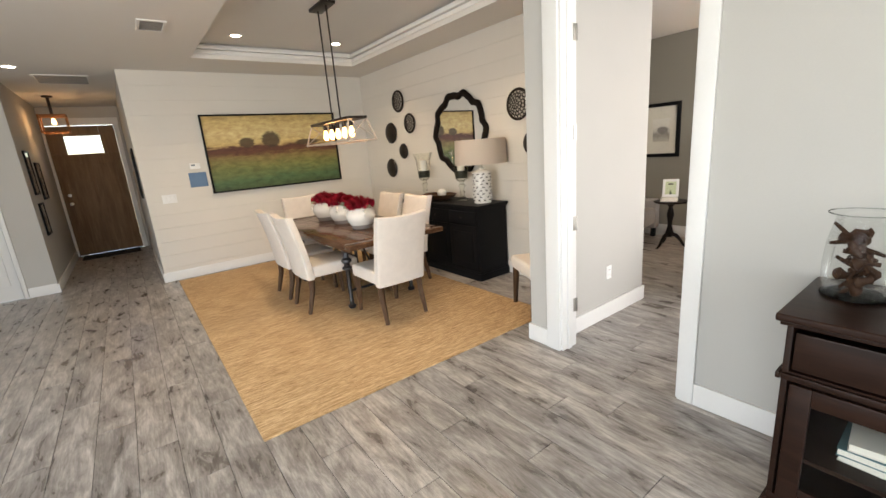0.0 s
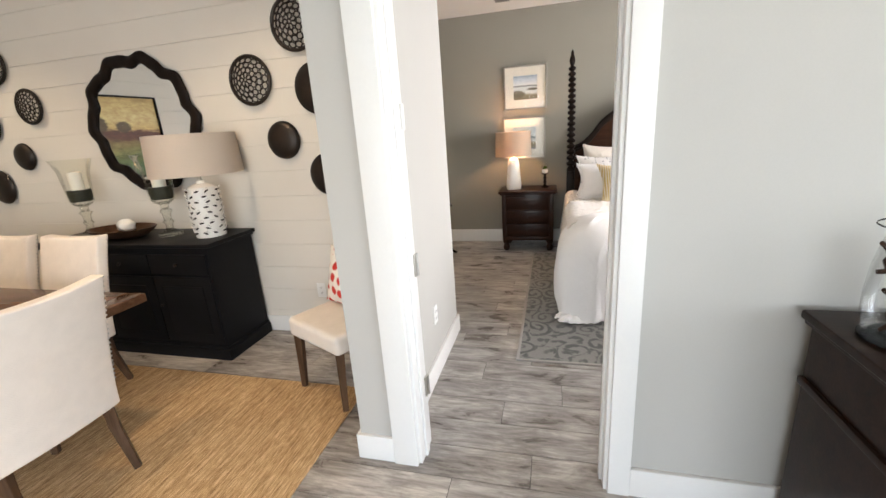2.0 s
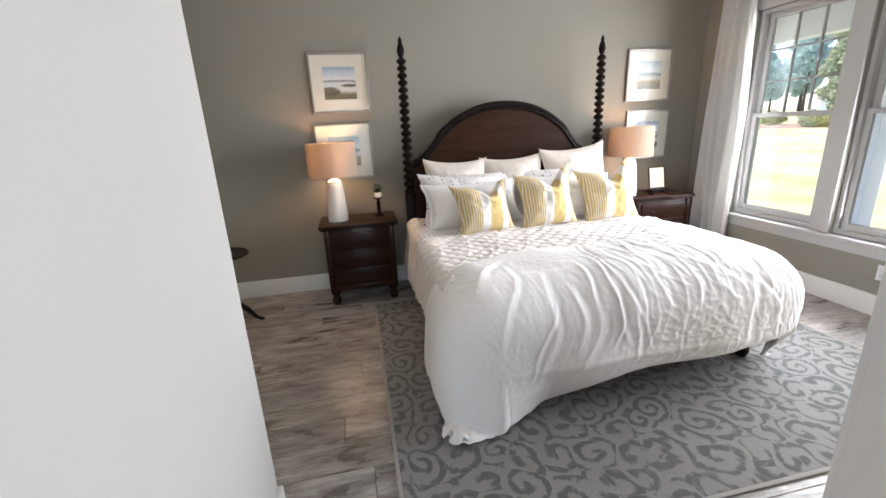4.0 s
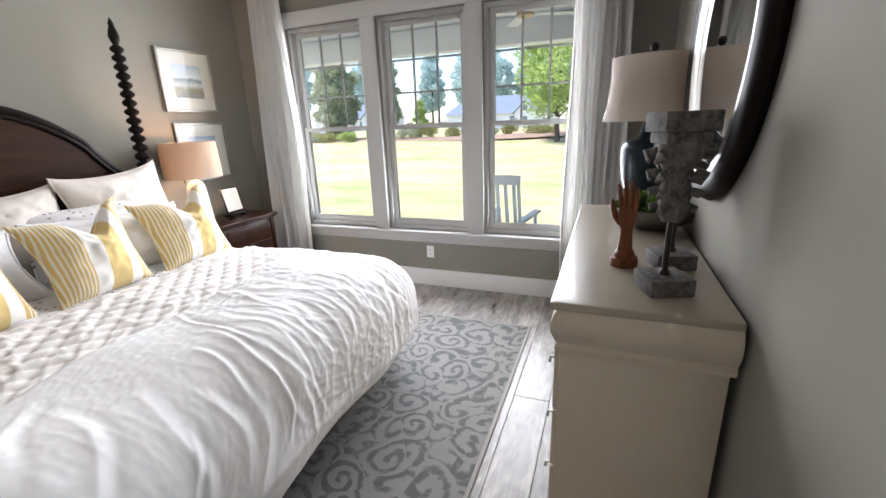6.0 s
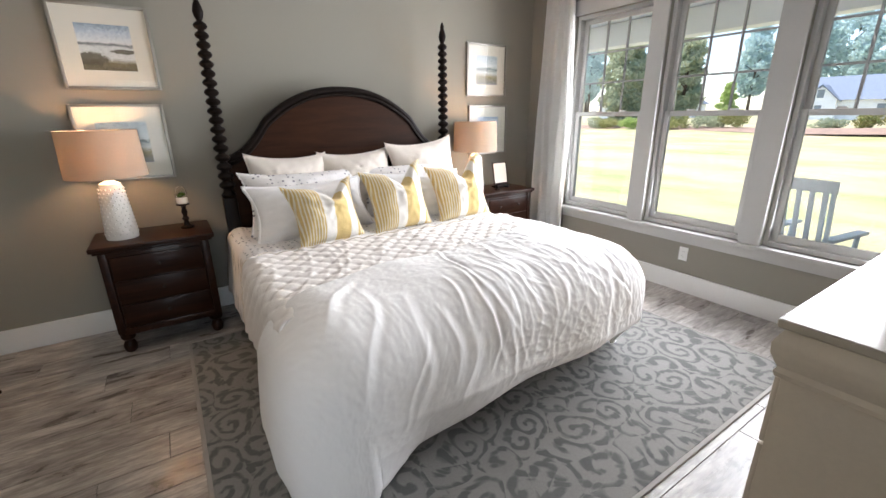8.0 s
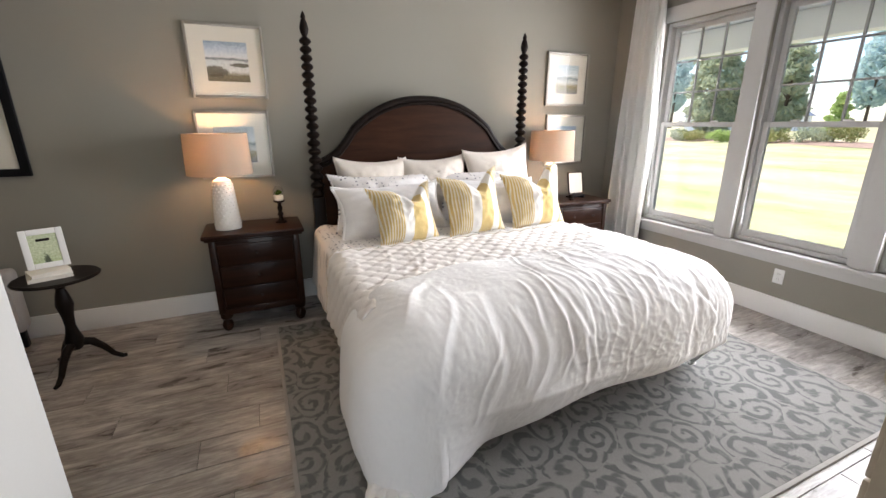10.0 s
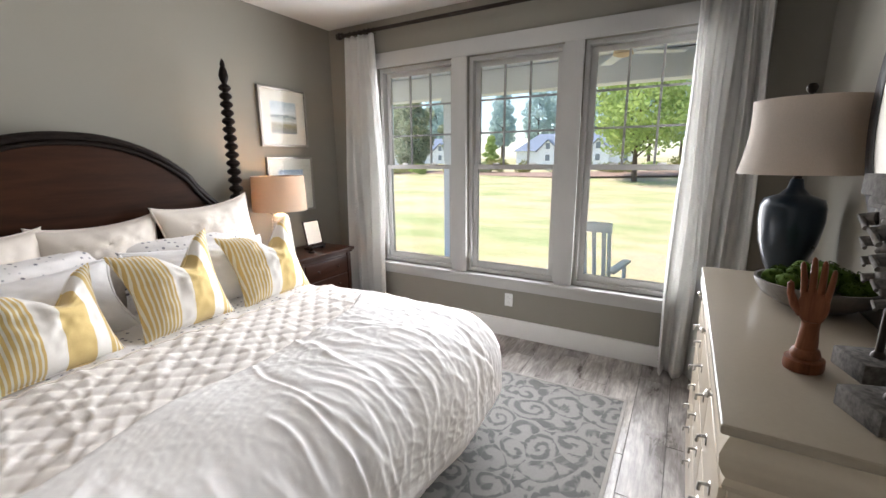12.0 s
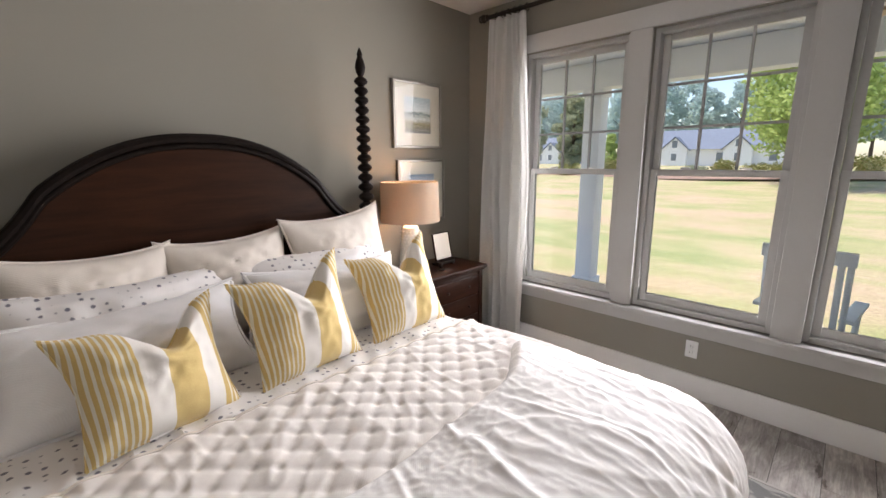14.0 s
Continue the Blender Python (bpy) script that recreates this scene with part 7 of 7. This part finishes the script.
part("base", boxed(-0.145, -0.145, 0.001, 0.145, 0.145, 0.17, 0.008), PORCHWHITE, t)
part("cap", boxed(-0.14, -0.14, 2.60, 0.14, 0.14, 2.699, 0.008), PORCHWHITE, t)
tagged(part("wall_porch_side", boxed(2.40, -5.2, -0.4, 2.578, -4.21, 2.84), SIDING, None, "", 0), "pale siding wall beside the porch", "wall", "", "structure")
t = thing("porch_fan", pose(3.9, -3.75, 2.771), "pale porch ceiling fan at rest", "ceiling fan")
part("motor", lathe(bmesh.new(), [(0.06, -0.001), (0.06, -0.03), (0.02, -0.05), (0.02, -0.12), (0.09, -0.14), (0.1, -0.19), (0.05, -0.21), (0.001, -0.22)], 24), plain("fan_brass", (0.5, 0.38, 0.26), 0.4, 0.4), t)
for k in range(4):
    bm = boxed(0.12, -0.065, -0.172, 0.62, 0.065, -0.162, 0.003)
    bmesh.ops.transform(bm, matrix=pose(0, 0, 0, 0, 0, 90 * k + 25), verts=bm.verts)
    part("blade", bm, PORCHWHITE, t)

t = thing("rocking_chair", pose(3.95, -3.2, -0.25, 0, 0, 172) @ Matrix.Diagonal((0.9, 0.9, 1.12, 1)), "pale blue painted slatted porch rocking chair", "rocking chair")
for s in (-1, 1):
    part("rear_post", tube(bmesh.new(), [(s * 0.25, -0.2, 0.05), (s * 0.25, -0.24, 0.45), (s * 0.25, -0.38, 1.06)], 0.02, 8), ROCKERBLUE, t)
    part("front_leg", tube(bmesh.new(), [(s * 0.27, 0.25, 0.06), (s * 0.27, 0.25, 0.64)], 0.022, 8), ROCKERBLUE, t)
    part("arm", boxed(s * 0.27 - 0.045, -0.30, 0.64, s * 0.27 + 0.045, 0.34, 0.665, 0.006), ROCKERBLUE, t)
    pts = [(s * 0.26, -0.5 + 0.1 * k, 0.02 + 0.16 * ((k - 5) / 5.0) ** 2 * 0.6) for k in range(10)]
    part("runner", tube(bmesh.new(), pts, 0.02, 8), ROCKERBLUE, t)
for k in range(5):
    x = -0.2 + 0.1 * k
    bm = boxed(-0.021, -0.007, 0, 0.021, 0.007, 0.56, 0.003)
    bmesh.ops.transform(bm, matrix=pose(x, -0.255, 0.46, 13), verts=bm.verts)
    part("back_slat", bm, ROCKERBLUE, t)
bm = boxed(-0.28, -0.014, 0, 0.28, 0.014, 0.085, 0.006)
bmesh.ops.transform(bm, matrix=pose(0, -0.378, 1.0, 13), verts=bm.verts)
part("top_rail", bm, ROCKERBLUE, t)
part("low_rail", boxed(-0.25, -0.265, 0.44, 0.25, -0.24, 0.49, 0.005), ROCKERBLUE, t)
for k in range(6):
    part("seat_slat", boxed(-0.27, -0.2 + 0.082 * k, 0.40, 0.27, -0.13 + 0.082 * k, 0.418, 0.004), ROCKERBLUE, t)


def ground_z(x, y):
    d = max(0.0, -4.0 - y)
    rise = 0.85 * min(1.0, max(0.0, (d - 5) / 20)) ** 1.5
    roll = 0.10 * math.sin(x * 0.16 + 1) * min(1.0, d / 12) + 0.06 * math.sin(x * 0.33 + y * 0.2) * min(1.0, d / 10)
    return -0.46 + rise + roll


def ground_at(u, v):
    x = 4 + (u - 0.5) * 2 * (8 + 600 * v ** 2.2)
    y = -5.0 - 700 * v ** 2.6
    return x, y, ground_z(x, y)


tagged(part("ground", sheet(70, 90, ground_at), LAWN, None, "", 80), "sunlit lawn, green with straw-coloured patches", "lawn", "", "structure")
bm = boxed(-700, -4.99, -0.60, 2.39, 700, -0.5)
box(bm, 12.01, -4.99, -0.60, 700, 700, -0.5)
box(bm, 2.39, 11.5, -0.60, 12.01, 700, -0.5)
tagged(part("ground_front", bm, LAWN, None, "", 0), "grass around the house", "lawn", "", "structure")

rnd = random.Random(77)
# planted bed along the back of the lawn
bm = sheet(60, 6, lambda u, v: (-14 + 62 * u, -27.5 - 5.0 * v - 1.3 * math.sin(u * 14), ground_z(-14 + 62 * u, -27.5 - 5 * v) + 0.03 + 0.12 * math.sin(v * math.pi)))
tagged(part("mulch_bed", bm, MULCH, None, "", 60), "brown mulch bed along the lawn edge", "mulch bed", "", "structure")


def shrub(x, y, r, h, material, label, cat="shrub"):
    z = ground_z(x, y)
    cs = [(rnd.uniform(-r, r) * 0.7, rnd.uniform(-r, r) * 0.7, rnd.uniform(0.25, 0.75) * h) for _ in range(9)]
    ob = tagged(part("shrub", leaves(cs, r * 0.5, 130, 0.075, h / r * 0.7), material, None, "", 0), label, cat, "garden shrubs")
    ob.location = (x, y, z)


for k in range(24):
    x = -10 + 2.15 * k + rnd.uniform(-0.5, 0.5)
    a = rnd.random()
    shrub(x, -29.2 + rnd.uniform(-1.2, 1.0), rnd.uniform(0.6, 1.1), rnd.uniform(0.6, 1.25), SHRUB if a < 0.6 else LEAF_A if a < 0.8 else LEAF_C, "rounded shrub in the mulch bed")


def tree(x, y, h, crown_r, crown_z, trunk_r, material, label, n=26, leaf=0.16, per=170, cone=False):
    z = ground_z(x, y)
    t = thing("tree", pose(x, y, z), label, "tree", "garden trees")
    pts = [(0.06 * math.sin(k), 0.05 * math.cos(k * 1.3), h * 0.92 * k / 6) for k in range(7)]
    bm = tube(bmesh.new(), pts, [trunk_r * (1 - 0.85 * k / 6) for k in range(7)], 10)
    cs = []
    for k in range(n):
        f = (k + 0.5) / n
        zz = crown_z + (h - crown_z) * f
        rr = crown_r * ((1.05 - f) if cone else math.sin(math.pi * (0.12 + 0.80 * f)) ** 0.7) * rnd.uniform(0.45, 0.95)
        a = k * 2.4 + rnd.uniform(-0.4, 0.4)
        c = (rr * math.cos(a), rr * math.sin(a), zz)
        cs.append(c)
        if k % 2 == 0:
            tube(bm, [(0, 0, max(h * 0.18, zz - rr * 0.7)), (c[0] * 0.5, c[1] * 0.5, zz - rr * 0.25), (c[0] * 0.9, c[1] * 0.9, zz)], [trunk_r * 0.32, trunk_r * 0.2, trunk_r * 0.07], 6)
    part("trunk", bm, BARK, t)
    part("crown", leaves(cs, crown_r * 0.40, per, leaf, 0.7), material, t, "", 0)


tree(5.7, -24.5, 6.5, 2.8, 2.0, 0.16, LEAF_A, "bright green young shade tree on the lawn edge", 34, 0.13, 260)
tree(25.1, -31, 6.5, 1.9, 0.7, 0.2, LEAF_C, "dark dense magnolia tree", 34, 0.16, 240)
tree(20.5, -31.5, 6.1, 1.35, 0.7, 0.18, LEAF_C, "dark dense magnolia tree", 30, 0.16, 220)
tree(0.2, -33.5, 4.6, 1.5, 1.6, 0.12, LEAF_C, "small clipped evergreen tree", 24, 0.12, 200)
tree(17.2, -31, 2.9, 0.8, 0.3, 0.08, LEAF_A, "small bright conical evergreen", 18, 0.09, 150, True)
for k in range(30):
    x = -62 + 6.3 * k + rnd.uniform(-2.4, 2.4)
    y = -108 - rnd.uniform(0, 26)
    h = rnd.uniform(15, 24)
    tree(x, y, h, rnd.uniform(3.4, 5.2), h * 0.28, 0.36, HAZED_PINE, "tall hazy pine in the far woods", 30, 0.42, 110)


def house(x, y, turn, w, d, wall_h, roof_h, label, dormers=2):
    z = ground_z(x, y) - 0.2
    t = thing("house", pose(x, y, z, 0, 0, turn), label, "house", "neighbour houses")
    part("wall", boxed(-w / 2, -d / 2, 0, w / 2, d / 2, wall_h), SIDING, t, "", 0)
    bm = bmesh.new()
    o = 0.5
    a = [bm.verts.new(c) for c in ((-w / 2 - o, -d / 2 - o, wall_h - 0.1), (w / 2 + o, -d / 2 - o, wall_h - 0.1), (w / 2 + o, d / 2 + o, wall_h - 0.1), (-w / 2 - o, d / 2 + o, wall_h - 0.1), (-w / 2 + d * 0.3, 0, wall_h + roof_h), (w / 2 - d * 0.3, 0, wall_h + roof_h))]
    for f in ((0, 1, 5, 4), (1, 2, 5), (2, 3, 4, 5), (3, 0, 4), (3, 2, 1, 0)):
        bm.faces.new([a[q] for q in f])
    part("roof", bm, ROOFING, t, "blue-grey shingle roof", 0)
    for k in range(dormers):
        gx = -w / 2 + w * (k + 0.7) / (dormers + 0.4)
        gw, gd = 3.4, d / 2 + 0.9
        bm = bmesh.new()
        b = [bm.verts.new(c) for c in ((gx - gw / 2, gd, 0), (gx + gw / 2, gd, 0), (gx + gw / 2, gd, wall_h), (gx - gw / 2, gd, wall_h), (gx, gd, wall_h + gw * 0.48), (gx - gw / 2, 0, 0), (gx + gw / 2, 0, 0), (gx + gw / 2, 0, wall_h), (gx - gw / 2, 0, wall_h), (gx, 0, wall_h + gw * 0.48))]
        for f in ((0, 3, 4, 2, 1), (0, 5, 8, 3), (1, 2, 7, 6)):
            bm.faces.new([b[q] for q in f])
        part("gable", bm, SIDING, t, "white gabled bay", 0)
        bm = bmesh.new()
        for s in (-1, 1):
            q = [bm.verts.new(c) for c in ((gx + s * (gw / 2 + 0.35), gd + 0.3, wall_h - 0.28), (gx, gd + 0.3, wall_h + gw * 0.48 + 0.08), (gx, -0.2, wall_h + gw * 0.48 + 0.08), (gx + s * (gw / 2 + 0.35), -0.2, wall_h - 0.28))]
            bm.faces.new(q)
            q2 = [bm.verts.new(v.co + Vector((0, 0, 0.12))) for v in q]
            bm.faces.new(q2)
            for i in range(4):
                bm.faces.new((q[i], q[(i + 1) % 4], q2[(i + 1) % 4], q2[i]))
        part("gable_roof", bm, ROOFING, t, "", 0)
        for zz in (0.9, wall_h + 0.1):
            wn_ = thing("window", Matrix.Identity(4), "", "")
            wn_.parent = t
            wn_.location = (gx, gd + 0.02, zz)
            part("frame", frame_bars(bmesh.new(), 0.9, 1.2, 0.09, 0.06, 0.0, 0.0), PORCHWHITE, wn_, "", 0).location = (0, 0, 0.6)
            part("pane", boxed(-0.36, 0.005, 0.09, 0.36, 0.02, 1.11), DARKPANE, wn_, "", 0)
    for k in range(3):
        gx = -w / 2 + w * (k + 0.25) / 3.1
        part("facade_window", boxed(gx - 0.45, d / 2, 0.9, gx + 0.45, d / 2 + 0.04, 2.1), DARKPANE, t, "", 0)


house(20.4, -76, 6, 19, 10, 2.7, 3.0, "pale single-storey house with a blue-grey roof", 2)
house(53.8, -82, 14, 17, 10, 2.7, 3.0, "pale single-storey house beyond the magnolias", 2)
house(-11.5, -73, -10, 17, 10, 2.7, 2.9, "pale single-storey house beyond the green tree", 2)


# ---- floor planks and wall boards ----
boards(mirror_wall, "y", 2.22, PY, MX)
boards(paint_wall, "x", 0.29, MX, PY)
PW, PL = 0.195, 1.2
rest_v, rest_f = [], []
plank_bm = boxed(-PW / 2 + 0.0015, -PL / 2 + 0.0015, -0.008, PW / 2 - 0.0015, PL / 2 - 0.0015, 0, 0.0015, 1)
plank_ob = part("plank", plank_bm, PLANK, floor, "", 0)
plank_ob.location = (2.58 + PW / 2, 1.0, 0)
plank_me = plank_ob.data
rows = range(-33, 20)
for i in rows:
    x = 2.58 + PW * (i + 0.5)
    shift = (0.15, 0.55, 0.95, 0.35, 0.78)[i % 5] + 0.07 * math.sin(i * 2.7)
    for j in range(-5, 10):
        y = -0.25 + PL * (j + 0.5) - shift
        if x > 6.45 or x < -3.9 or y < -3.9 or y > 11.2 or (i == 0 and abs(y - 1.0) < 0.01):
            continue
        if x > 3.9 and y > 5.2 or x > 2.6 and y < -2.7 or y > 8.3 and (x > 0.6 or x < -1.3):
            continue
        if 0.2 < x < 6.4 and -2.6 < y < 4.0:
            ob = new("plank", plank_me)
            ob.parent = floor
            ob.location = (x, y, 0)
        else:
            k = len(rest_v)
            a, b = PW / 2 - 0.0015, PL / 2 - 0.0015
            rest_v += [(x - a, y - b, 0), (x + a, y - b, 0), (x + a, y + b, 0), (x - a, y + b, 0), (x - a, y - b, -0.004), (x + a, y - b, -0.004), (x + a, y + b, -0.004), (x - a, y + b, -0.004)]
            rest_f += [(k, k + 1, k + 2, k + 3), (k, k + 4, k + 5, k + 1), (k + 1, k + 5, k + 6, k + 2), (k + 2, k + 6, k + 7, k + 3), (k + 3, k + 7, k + 4, k)]
me = bpy.data.meshes.new("far_planks")
me.from_pydata(rest_v, [], rest_f)
me.materials.append(FARPLANK)
far = new("far_planks", me)
far.parent = floor
tagged(far, "", "", "", "stuff")
bpy.data.objects.remove(plank_ob)
